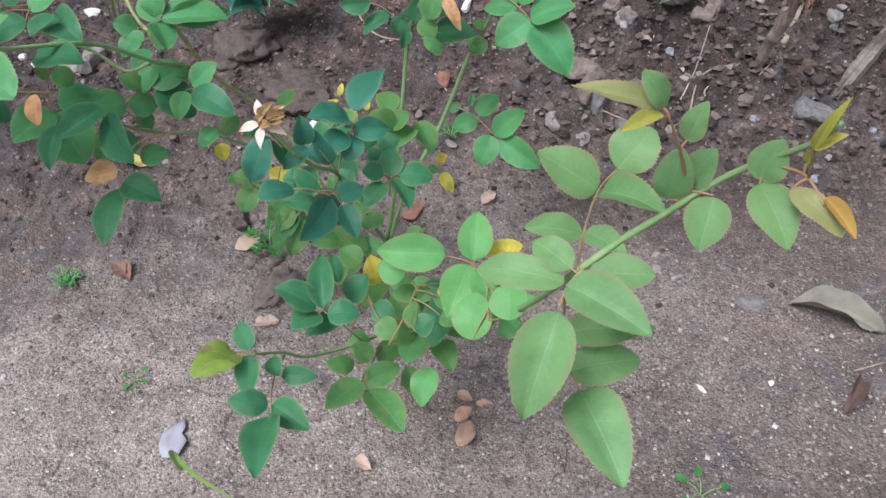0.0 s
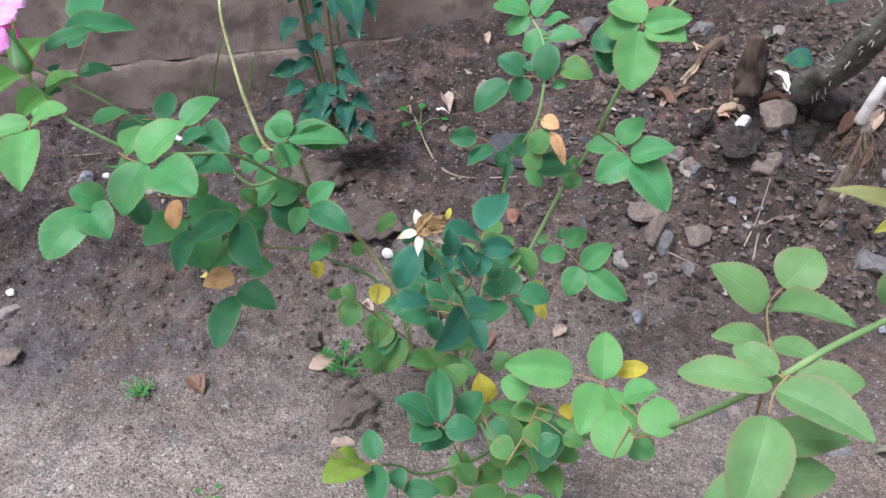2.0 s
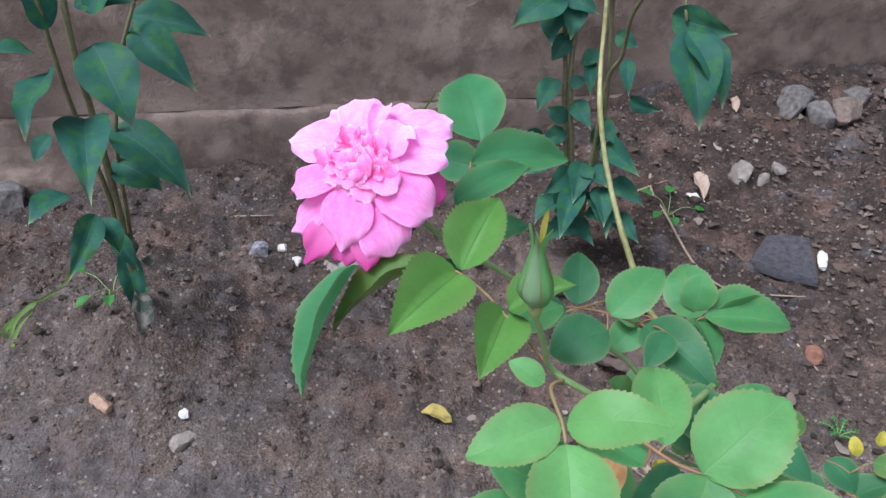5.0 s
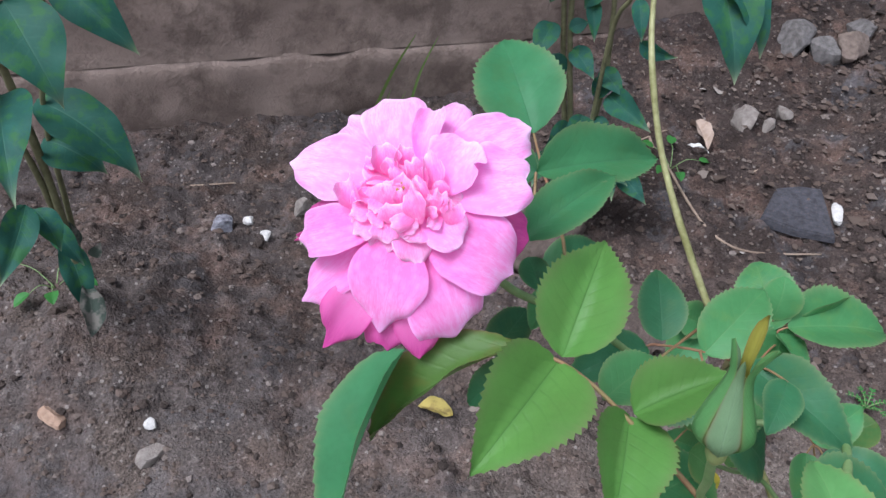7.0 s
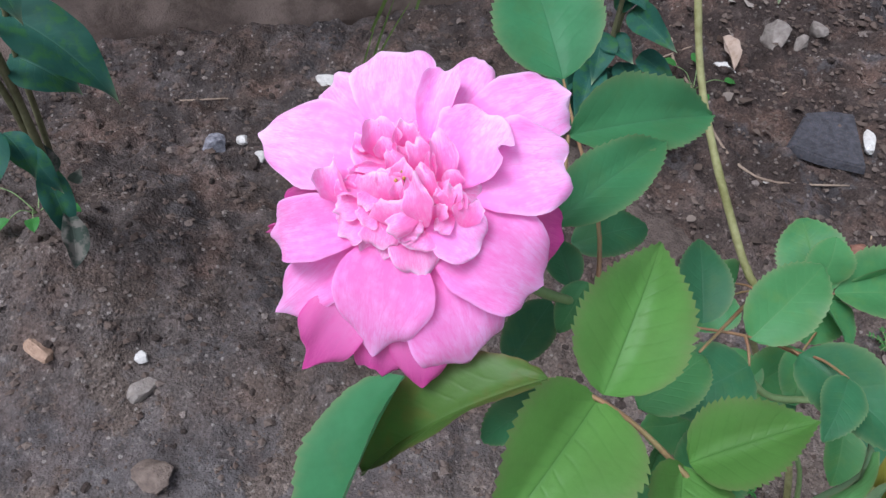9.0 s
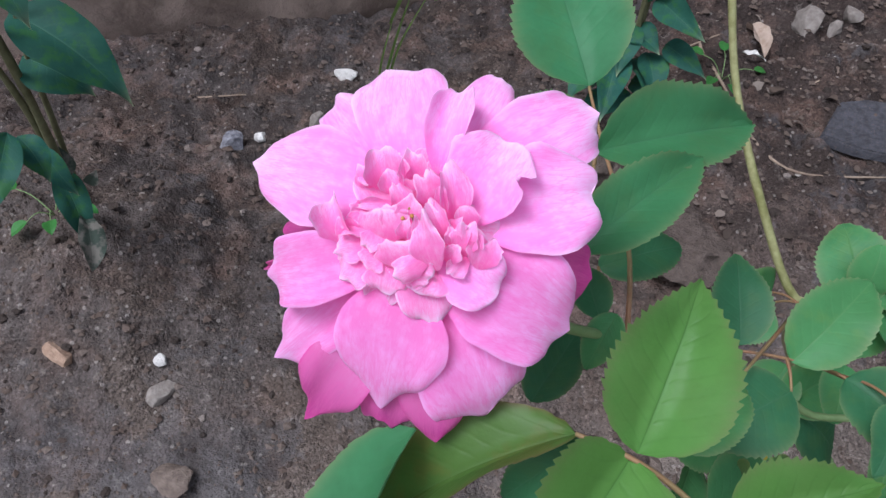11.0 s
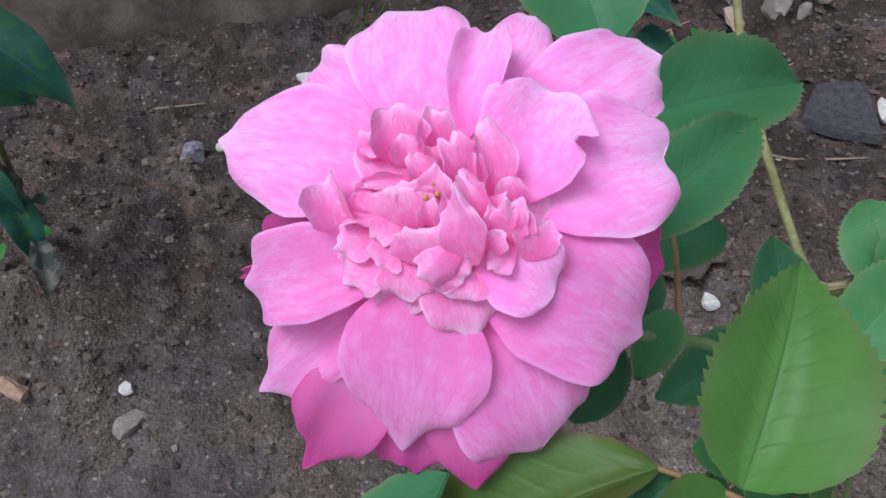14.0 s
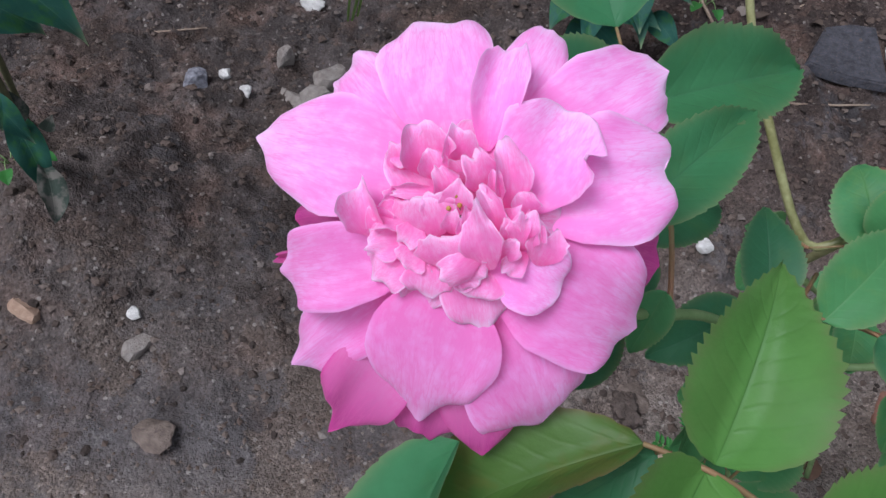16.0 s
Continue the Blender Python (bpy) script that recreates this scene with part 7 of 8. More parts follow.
def scrap(outline):
    """A thin torn scrap, slightly curled."""
    cx, cy = sum(p[0] for p in outline) / len(outline), sum(p[1] for p in outline) / len(outline)
    bm = bmesh.new()
    rings = [[bm.verts.new(((x - cx) * k, (y - cy) * k, 0.003 + 0.35 * k * abs(x - cx))) for x, y in outline] for k in (1.0, 0.5)]
    mid = bm.verts.new((0, 0, 0.004))
    n = len(outline)
    for i in range(n):
        j = (i + 1) % n
        bm.faces.new((rings[0][i], rings[0][j], rings[1][j], rings[1][i]))
        bm.faces.new((rings[1][i], rings[1][j], mid))
    bmesh.ops.recalc_face_normals(bm, faces=bm.faces)
    bmesh.ops.solidify(bm, geom=list(bm.faces), thickness=0.001)
    solid("torn_scrap", bm, LAVENDER, Matrix.Translation((cx, cy, soil_at(cx, cy))), "thin torn grey-blue scrap lying on the dry soil", "scrap")


def fallen_leaf(base, tip, width, material):
    COUNT[0] += 1
    b = Vector((*base, soil_at(*base) + 0.003))
    t = Vector((*tip, soil_at(*tip) + 0.005))
    words = {"wrapper_grey_blue": "thin grey-blue scrap", "stone_white": "thin white chip", "straw": "dry straw-coloured husk"}.get(material.name, "dry fallen leaf, " + material.name.split("_")[-1])
    solid("fallen_leaf", blade("fallen", COUNT[0] % 4, material), material, blade_pose(b, t, width, (0.1, -0.2, 1)), words + ", lying on the soil", "fallen leaf", "fallen leaves")


def twig(line, r, material):
    pts = [(x, y, soil_at(x, y) + r * 0.6) for x, y in line]
    solid("twig", shifted(tube(pts, r, r * 0.5, 6, 0.3, 4), pts[0]), material, Matrix.Translation(pts[0]), "thin dry twig lying on the soil", "twig", "twigs")


stone((-0.692, 1.409), (0.0287, 0.0243, 0.0215), 0, STONE_PALE)
stone((-0.703, 1.364), (0.0244, 0.0191, 0.0169), 20, STONE_PALE)
stone((-0.734, 1.552), (0.0195, 0.0104, 0.0092), 0, STONE_WHITE)
stone((0.216, 1.160), (0.0114, 0.0166, 0.0125), 0, STONE_PALE)
stone((0.266, 1.134), (0.0144, 0.0140, 0.0124), 0, STONE_PALE)
stone((0.277, 1.205), (0.0251, 0.0284, 0.0252), 0, STONE_BROWN)
stone((0.279, 1.250), (0.0526, 0.0316, 0.0153), -20, STONE_BROWN)
stone((-0.210, 1.169), (0.0115, 0.0125, 0.0110), 0, STONE_WHITE)
stone((-0.301, 0.986), (0.0188, 0.0244, 0.0130), 0, STONE_BROWN)
slate([(-0.056, 1.433), (-0.016, 1.503), (0.023, 1.512), (0.059, 1.509), (0.051, 1.400), (-0.008, 1.411)])
stone((0.068, 1.456), (0.0098, 0.0270, 0.0098), 60, STONE_WHITE)
stone((-0.864, 1.377), (0.0170, 0.0190, 0.0150), 0, STONE_BLUISH)
stone((-0.798, 1.376), (0.0085, 0.0092, 0.0082), 0, STONE_WHITE)
stone((-0.828, 1.402), (0.0098, 0.0081, 0.0072), 0, STONE_WHITE)
stone((-0.728, 1.363), (0.0177, 0.0375, 0.0142), -35, STONE_PALE)
stone((-0.684, 1.321), (0.0091, 0.0075, 0.0067), 0, STONE_PALE)
stone((-0.752, 1.435), (0.0130, 0.0189, 0.0143), 0, STONE_PALE)
stone((-0.845, 1.025), (0.0080, 0.0082, 0.0073), 0, STONE_WHITE)
stone((-0.944, 1.006), (0.0117, 0.0221, 0.0139), 0, STONE_TAN)
stone((-0.840, 0.995), (0.0194, 0.0170, 0.0106), 0, STONE_PALE)
stone((-1.364, 1.449), (0.0351, 0.0354, 0.0343), 0, STONE_GREY)
stone((0.093, 1.878), (0.0319, 0.0567, 0.0319), -30, STONE_GREY)
stone((0.140, 1.848), (0.0302, 0.0341, 0.0302), 0, STONE_GREY)
stone((0.179, 1.833), (0.0343, 0.0323, 0.0287), 0, STONE_BROWN)
stone((-0.037, 1.656), (0.0332, 0.0244, 0.0216), 0, STONE_PALE)
stone((0.007, 1.652), (0.0136, 0.0153, 0.0136), 0, STONE_PALE)
stone((0.030, 1.666), (0.0124, 0.0185, 0.0137), 0, STONE_PALE)
stone((0.295, 1.782), (0.0544, 0.0421, 0.0340), 15, STONE_GREY)
stone((0.220, 1.902), (0.0427, 0.0265, 0.0213), 0, STONE_GREY)
stone((0.289, 1.917), (0.0174, 0.0161, 0.0143), 0, STONE_PALE)
stone((-0.800, 0.904), (0.0223, 0.0188, 0.0091), 0, STONE_BROWN)
stone((-0.833, 0.743), (0.0150, 0.0207, 0.0150), 0, STONE_BROWN)
stone((0.518, 1.390), (0.0278, 0.0390, 0.0334), 0, STONE_BROWN)
stone((0.464, 1.407), (0.0157, 0.0254, 0.0172), 0, STONE_WHITE)
stone((0.339, 1.352), (0.0208, 0.0215, 0.0191), 0, STONE_BROWN)
stone((0.357, 1.325), (0.0172, 0.0185, 0.0164), 0, STONE_BROWN)
stone((0.495, 1.319), (0.0270, 0.0218, 0.0194), 0, STONE_BROWN)
stone((0.516, 1.334), (0.0202, 0.0162, 0.0144), 0, STONE_BROWN)
stone((0.481, 1.835), (0.0327, 0.0369, 0.0357), 0, STONE_GREY)
stone((0.395, 2.061), (0.0731, 0.0504, 0.0406), 0, BRICK)
stone((0.360, 1.348), (0.0235, 0.0180, 0.0160), 0, STONE_PALE)
stone((0.353, 1.321), (0.0188, 0.0151, 0.0134), 0, STONE_PALE)
stone((0.499, 1.321), (0.0226, 0.0210, 0.0186), 0, STONE_BROWN)
stone((0.518, 1.336), (0.0205, 0.0183, 0.0163), 0, STONE_BROWN)
stone((0.719, 1.304), (0.0154, 0.0161, 0.0143), 0, STONE_PALE)
stone((0.686, 1.169), (0.0396, 0.0421, 0.0272), 0, STONE_GREY)
stone((0.374, 0.832), (0.0058, 0.0100, 0.0064), 0, STONE_PALE)
stone((0.353, 0.881), (0.0064, 0.0057, 0.0050), 0, STONE_PALE)
stone((0.348, 0.852), (0.0072, 0.0067, 0.0060), 0, STONE_PALE)
stone((0.369, 0.642), (0.0037, 0.0081, 0.0040), 0, STONE_WHITE)
stone((0.463, 0.648), (0.0038, 0.0042, 0.0037), 0, STONE_WHITE)
stone((0.296, 1.195), (0.0232, 0.0235, 0.0228), 0, STONE_GREY)
stone((-0.365, 1.382), (0.0716, 0.0666, 0.0322), 0, SOIL_CLOD)
stone((-0.243, 1.252), (0.0658, 0.0679, 0.0274), 0, SOIL_CLOD)
stone((-0.026, 0.985), (0.0283, 0.0152, 0.0098), 0, BRICK)
stone((-0.242, 0.875), (0.0109, 0.0147, 0.0109), 0, STONE_BROWN)
stone((-0.230, 0.815), (0.0321, 0.0398, 0.0161), 0, DRY_CLOD)
stone((0.470, 0.782), (0.0224, 0.0156, 0.0075), 0, STONE_GREY)
stone((0.614, 1.450), (0.0503, 0.0510, 0.0493), 0, SHADED_CLOD)
stone((0.444, 1.352), (0.0338, 0.0420, 0.0338), 0, SHADED_CLOD)
stone((0.577, 1.380), (0.0308, 0.0328, 0.0264), 0, SHADED_CLOD)
stone((0.385, 1.390), (0.0255, 0.0316, 0.0255), 0, SHADED_CLOD)
stone((0.246, 1.654), (0.0293, 0.0330, 0.0266), 0, STONE_BROWN)
stone((0.334, 1.351), (0.0185, 0.0172, 0.0139), 0, STONE_GREY)
stone((0.362, 1.316), (0.0172, 0.0128, 0.0103), 0, STONE_GREY)
stone((0.777, 1.706), (0.0178, 0.0275, 0.0142), 0, STONE_WHITE)
stone((0.660, 1.829), (0.0153, 0.0170, 0.0137), 0, STONE_PALE)
stone((0.681, 1.454), (0.0372, 0.0346, 0.0335), 0, SHADED_CLOD)
stone((0.356, 1.203), (0.0220, 0.0273, 0.0220), 0, STONE_BROWN)
stone((0.334, 1.148), (0.0216, 0.0147, 0.0095), 0, STONE_GREY)
stone((0.214, 1.166), (0.0128, 0.0172, 0.0128), 0, STONE_PALE)
fallen_leaf((0.309, 1.525), (0.348, 1.468), 0.0175, DRY_BROWN)
fallen_leaf((0.325, 1.491), (0.346, 1.521), 0.0147, DRY_TAN)
fallen_leaf((0.351, 1.487), (0.384, 1.491), 0.0147, DRY_BROWN)
fallen_leaf((0.422, 1.427), (0.441, 1.413), 0.0193, DRY_ORANGE)
fallen_leaf((0.375, 1.436), (0.412, 1.437), 0.0096, STRAW)
fallen_leaf((0.491, 1.447), (0.570, 1.451), 0.0123, DRY_BROWN)
fallen_leaf((0.605, 1.412), (0.642, 1.408), 0.0087, STRAW)
fallen_leaf((0.545, 1.543), (0.563, 1.477), 0.0183, DRY_TAN)
fallen_leaf((0.640, 1.376), (0.695, 1.421), 0.0273, DRY_BROWN)
fallen_leaf((0.699, 1.392), (0.741, 1.433), 0.0228, DRY_TAN)
fallen_leaf((0.675, 1.329), (0.705, 1.374), 0.0173, DRY_BROWN)
fallen_leaf((0.602, 1.231), (0.631, 1.249), 0.0071, STRAW)
fallen_leaf((0.373, 1.273), (0.396, 1.279), 0.0113, DRY_TAN)
twig([(0.448, 1.206), (0.480, 1.253)], 0.0015, STRAW)
twig([(0.439, 1.738), (0.447, 1.616), (0.446, 1.521)], 0.0040, STRAW)
twig([(0.375, 1.558), (0.416, 1.611), (0.459, 1.643)], 0.0040, TWIG)
twig([(0.458, 1.446), (0.514, 1.619), (0.576, 1.803)], 0.0060, TWIG)
twig([(0.393, 1.268), (0.404, 1.296)], 0.0012, STRAW)
twig([(0.608, 1.235), (0.641, 1.249)], 0.0012, STRAW)
stone((0.021, 1.278), (0.0130, 0.0175, 0.0130), 0, BRICK)
stone((-0.313, 0.973), (0.0185, 0.0190, 0.0150), 0, SOIL_CLOD)
fallen_leaf((-0.272, 0.922), (-0.312, 0.906), 0.0320, DRY_TAN)
fallen_leaf((0.039, 0.594), (0.060, 0.610), 0.0182, DRY_ORANGE)
fallen_leaf((0.043, 0.555), (0.061, 0.589), 0.0223, DRY_ORANGE)
fallen_leaf((0.041, 0.633), (0.062, 0.621), 0.0139, DRY_ORANGE)
fallen_leaf((0.066, 0.618), (0.090, 0.615), 0.0107, DRY_ORANGE)
fallen_leaf((-0.088, 0.538), (-0.065, 0.522), 0.0163, DRY_TAN)
fallen_leaf((-0.243, 0.752), (-0.217, 0.757), 0.0154, DRY_TAN)
fallen_leaf((0.086, 1.008), (0.110, 1.025), 0.0191, DRY_TAN)
fallen_leaf((-0.497, 0.873), (-0.463, 0.844), 0.0254, DRY_BROWN)
fallen_leaf((0.528, 0.785), (0.637, 0.720), 0.0366, DRY_GREY)
fallen_leaf((0.579, 0.650), (0.538, 0.593), 0.0175, DRY_DARK)
scrap([(-0.337, 0.553), (-0.337, 0.570), (-0.327, 0.583), (-0.315, 0.596), (-0.310, 0.581), (-0.313, 0.573), (-0.303, 0.561), (-0.311, 0.537), (-0.330, 0.539)])
fallen_leaf((-0.128, 1.643), (-0.111, 1.575), 0.0266, DRY_TAN)
fallen_leaf((-0.144, 1.581), (-0.111, 1.566), 0.0094, STONE_WHITE)
fallen_leaf((-0.538, 1.089), (-0.495, 1.083), 0.0205, DRY_YELLOW)
fallen_leaf((-0.491, 0.873), (-0.463, 0.851), 0.0247, DRY_BROWN)
fallen_leaf((-0.252, 0.756), (-0.232, 0.751), 0.0154, DRY_TAN)
fallen_leaf((-0.147, 0.905), (-0.122, 0.923), 0.0217, DRY_BROWN)
fallen_leaf((-0.249, 1.068), (-0.223, 1.046), 0.0197, DRY_TAN)
fallen_leaf((-0.492, 0.872), (-0.472, 0.850), 0.0212, DRY_BROWN)
fallen_leaf((0.420, 1.632), (0.519, 1.725), 0.0160, DRY_TAN)
fallen_leaf((0.385, 1.551), (0.447, 1.642), 0.0102, STRAW)
fallen_leaf((0.418, 1.434), (0.480, 1.447), 0.0193, STRAW)
fallen_leaf((0.542, 1.544), (0.569, 1.469), 0.0157, STONE_WHITE)
fallen_leaf((0.583, 1.728), (0.633, 1.786), 0.0288, DRY_GREY)
fallen_leaf((0.410, 1.455), (0.465, 1.426), 0.0292, DRY_TAN)
fallen_leaf((-0.038, 1.869), (-0.026, 1.824), 0.0191, DRY_TAN)
twig([(-0.198, 1.669), (-0.200, 1.595), (-0.180, 1.538), (-0.148, 1.452), (-0.118, 1.404), (-0.068, 1.388), (0.034, 1.392)], 0.0030, TWIG)
twig([(-0.231, 1.596), (-0.180, 1.614), (-0.134, 1.644)], 0.0018, TWIG)
twig([(-0.956, 1.472), (-0.873, 1.487)], 0.0020, TWIG)
twig([(0.485, 1.194), (0.497, 1.224), (0.554, 1.250)], 0.0018, TWIG)
twig([(0.457, 1.213), (0.480, 1.255), (0.497, 1.288)], 0.0018, TWIG)
twig([(0.582, 1.223), (0.614, 1.242), (0.629, 1.251)], 0.0015, TWIG)
twig([(-0.060, 1.536), (0.003, 1.577)], 0.0016, TWIG)
twig([(0.461, 1.181), (0.483, 1.231), (0.547, 1.250)], 0.0020, TWIG)
twig([(0.577, 1.311), (0.652, 1.321)], 0.0022, TWIG)
twig([(0.378, 1.543), (0.405, 1.591), (0.466, 1.645)], 0.0040, TWIG)
twig([(0.439, 1.738), (0.497, 1.670)], 0.0030, STRAW)
twig([(0.462, 1.757), (0.460, 1.552)], 0.0030, STRAW)
twig([(0.632, 1.276), (0.666, 1.327), (0.677, 1.343)], 0.0060, TWIG)
twig([(0.576, 0.661), (0.626, 0.675)], 0.0015, TWIG)
twig([(0.005, 1.300), (0.027, 1.256)], 0.0018, STRAW)
twig([(0.048, 1.312), (0.037, 1.272)], 0.0012, STRAW)
twig([(0.304, 1.175), (0.367, 1.155), (0.398, 1.176)], 0.0014, TWIG)


# ---- gravel and crumbs ----
def build_grit():
    rng = random.Random(5)
    ball = [Vector(p) for p in ((1, 0, 0), (0, 1, 0), (-1, 0, 0), (0, -1, 0), (0, 0, 1), (0, 0, -1))]
    tris = [(0, 1, 4), (1, 2, 4), (2, 3, 4), (3, 0, 4), (1, 0, 5), (2, 1, 5), (3, 2, 5), (0, 3, 5)]
    verts, faces = [], []
    for _ in range(95000):
        x, y = rng.uniform(-1.5, 1.1), rng.uniform(0.3, 2.0)
        if rng.random() > 0.85 - 0.35 * ease((y - 0.8) / 0.4):
            continue
        if y > 1.60 + 0.36 * (x + 0.98) - 0.01:
            continue
        s = 0.0006 + (0.0030 + 0.0028 * ease((y - 0.80) / 0.25)) * rng.random() ** 5.5 * (1.0 + 0.7 * ease((x + 0.1) / 0.4) * ease((y - 0.9) / 0.3))
        if y < 0.95 and noise.noise((x * 3.1, y * 3.1, 9.0)) + 0.5 * x > -0.25:
            s = max(s, rng.uniform(0.0006, 0.0021))
        sx, sy, sz = s * rng.uniform(0.7, 1.4), s * rng.uniform(0.7, 1.4), s * rng.uniform(0.4, 0.9)
        turn = rng.uniform(0, 6.28)
        ca, sa = math.cos(turn), math.sin(turn)
        z = soil_at(x, y) + sz * 0.3
        k = len(verts)
        for p in ball:
            j = rng.uniform(0.75, 1.2)
            px, py = p.x * sx * j, p.y * sy * j
            verts.append((x + ca * px - sa * py, y + sa * px + ca * py, z + p.z * sz * j))
        faces += [[k + i for i in f] for f in tris]
    me = bpy.data.meshes.new("gravel")
    me.from_pydata(verts, [], faces)
    solid("gravel", me, GRIT, Matrix.Identity(4), "fine gravel and crumbs scattered over the soil", "gravel", kind="stuff")


build_grit()

def build_crumbs():
    """Loose dark crumbs of soil along the wall and over the heap."""
    rng = random.Random(17)
    bm = bmesh.new()
    bmesh.ops.create_icosphere(bm, subdivisions=2, radius=1.0)
    ball = [v.co.copy() for v in bm.verts]
    tris = [[v.index for v in f.verts] for f in bm.faces]
    bm.free()
    verts, faces = [], []
    for _ in range(17000):
        x, y = rng.uniform(-1.5, 1.1), rng.uniform(0.75, 2.0)
        heap = ease((x - 0.0) / 0.35) * ease((y - 0.95) / 0.2)
        if rng.random() > 0.05 + 0.30 * ease((y - 0.85) / 0.25) + 0.30 * heap or y > 1.60 + 0.36 * (x + 0.98):
            continue
        s = 0.0018 + (0.004 + 0.005 * heap) * rng.random() ** 3
        sx, sy, sz = s * rng.uniform(0.8, 1.5), s * rng.uniform(0.8, 1.5), s * rng.uniform(0.5, 0.9)
        off = Vector((rng.uniform(0, 90), rng.uniform(0, 90), 0))
        z = soil_at(x, y) + sz * 0.15
        k = len(verts)
        for p in ball:
            j = 1.0 + 0.65 * noise.noise(p * 1.9 + off)
            verts.append((x + p.x * sx * j, y + p.y * sy * j, z + p.z * sz * j))
        faces += [[k + i for i in f] for f in tris]
    me = bpy.data.meshes.new("soil_crumbs")
    me.from_pydata(verts, [], faces)
    solid("soil_crumbs", me, CRUMB, Matrix.Identity(4), "loose dark crumbs of soil by the wall", "soil", kind="stuff")


def crumb_material():
    m = Nodes("soil_crumb", 0.95, 0.12)
    rnd = m.node("ShaderNodeNewGeometry").outputs["Random Per Island"]
    c = m.ramp(rnd, (0.0, (0.032, 0.026, 0.023)), (0.5, (0.058, 0.045, 0.039)), (0.8, (0.100, 0.075, 0.063)), (0.96, (0.150, 0.115, 0.097)), (1.0, (0.28, 0.24, 0.215)))
    fine = m.noise(420, 4, 0.65, m.position())
    m.colour(m.mix(m.math("MULTIPLY", m.ramp(fine, (0.45, 0.0), (0.7, 1.0)), 0.4), c, (0.105, 0.082, 0.072)))
    m.bump(fine, 0.6, 0.002)
    return m.mat


CRUMB = crumb_material()
build_crumbs()

# ---- rubble corner ----
thorny = solid("thorny_stem", shifted(tube(THORNY_LINE, 0.026, 0.022, 18, 0.1, 10, 0.5), THORNY_LINE[0]), THORNY, Matrix.Translation(THORNY_LINE[0]), "thick grey thorny plant stem leaning over the rubble", "stem")
rng = random.Random(3)
line = glide(THORNY_LINE, 8)
for k in range(2, len(line) - 1, 1):
    for _ in range(2):
        d = Vector((rng.gauss(0, 1), rng.gauss(0, 1), rng.gauss(0, 1)))
        way = (line[k + 1] - line[k - 1]).normalized()
        d = (d - way * d.dot(way)).normalized()
        root = line[k] + d * 0.020
        part("thorn", shifted(tube([root, root + d * 0.008, root + d * 0.019 + way * 0.004], 0.0024, 0.0003, 5), root), THORN, thorny, "", Matrix.Translation(root))
solid("bleached_stick", shifted(tube(BONE_LINE, 0.010, 0.008, 14, 0.2, 8, 0.5), BONE_LINE[0]), BONE, Matrix.Translation(BONE_LINE[0]), "short bleached white stick in the rubble", "stick")
root = solid("root_stub", shifted(tube(ROOT_LINE, 0.0105, 0.0072, 14, 0.5, 8, 0.9), ROOT_LINE[0]), ROOT, Matrix.Translation(ROOT_LINE[0]), "tan fibrous root stub standing out of the rubble", "root")
collar = Vector((0.566, 1.168, 0.322))
for _ in range(46):
    a, drop = rng.uniform(0, 6.28), rng.uniform(0.02, 0.075)
    d = Vector((math.cos(a), math.sin(a), 0))
    start = collar + d * 0.006 + Vector((0, 0, rng.uniform(-0.03, 0.012)))
    bow = start + d * rng.uniform(0.008, 0.030) + Vector((0, 0, -0.35 * drop))
    end = start + d * rng.uniform(0.010, 0.036) + Vector((rng.uniform(-0.012, 0.012), 0, -drop))
    part("root_fibre", shifted(tube([start, bow, end], 0.0009, 0.0004, 4, 0.0, 3), start), FIBRE, root, "", Matrix.Translation(start))
solid("wood_stump", shifted(tube(STUMP_LINE, 0.026, 0.014, 20, 0.2, 8, 1.1), STUMP_LINE[0]), STUMP, Matrix.Translation(STUMP_LINE[0]), "dark rotten wood stump standing in the rubble", "stump")


def splinter(a, b, width, thick):
    """A split piece of weathered wood with ragged ends, lying on the soil."""
    a, b = Vector((*a, soil_at(*a) + 0.004)), Vector((*b, soil_at(*b) + 0.022))
    way = b - a
    side = Vector((way.y, -way.x, 0)).normalized()
    up = side.cross(way).normalized()
    rows, bm = [], bmesh.new()
    for i in range(15):
        t = i / 14
        w = 0.5 * width * (0.35 + 0.65 * math.sin(math.pi * (0.08 + 0.80 * t)) ** 0.6) * (1 + 0.18 * noise.noise((t * 9, 3.0, 1.0)))
        h = thick * (0.4 + 0.6 * math.sin(math.pi * (0.1 + 0.8 * t)))
        ring = []
        for k, (x, z) in enumerate(((-1, 0), (-0.9, 0.8), (-0.45, 1.0), (-0.1, 0.82), (0.25, 1.05), (0.6, 0.85), (0.95, 0.9), (1, 0.1), (0.4, -0.3), (-0.4, -0.3))):
            slip = 0.10 * noise.noise((k * 1.7, 5.0, 2.0)) * (t < 0.1 or t > 0.9)
            q = way * (t + slip) + side * (x * w) + up * (z * h + 0.0012 * noise.noise((k * 2.1, t * 14, 7.0)))
            ring.append(bm.verts.new(q))
        rows.append(ring)
    for r0, r1 in zip(rows, rows[1:]):
        for k in range(10):
            bm.faces.new((r0[k], r0[(k + 1) % 10], r1[(k + 1) % 10], r1[k]))
    bm.faces.new(list(reversed(rows[0])))
    bm.faces.new(rows[-1])
    bmesh.ops.recalc_face_normals(bm, faces=bm.faces)
    solid("wood_splinter", to_mesh(bm, "wood_splinter", smooth=False), OLD_WOOD, Matrix.Translation(a), "split piece of weathered grey wood lying in the rubble", "wood")


splinter((0.722, 1.205), (0.806, 1.262), 0.027, 0.020)

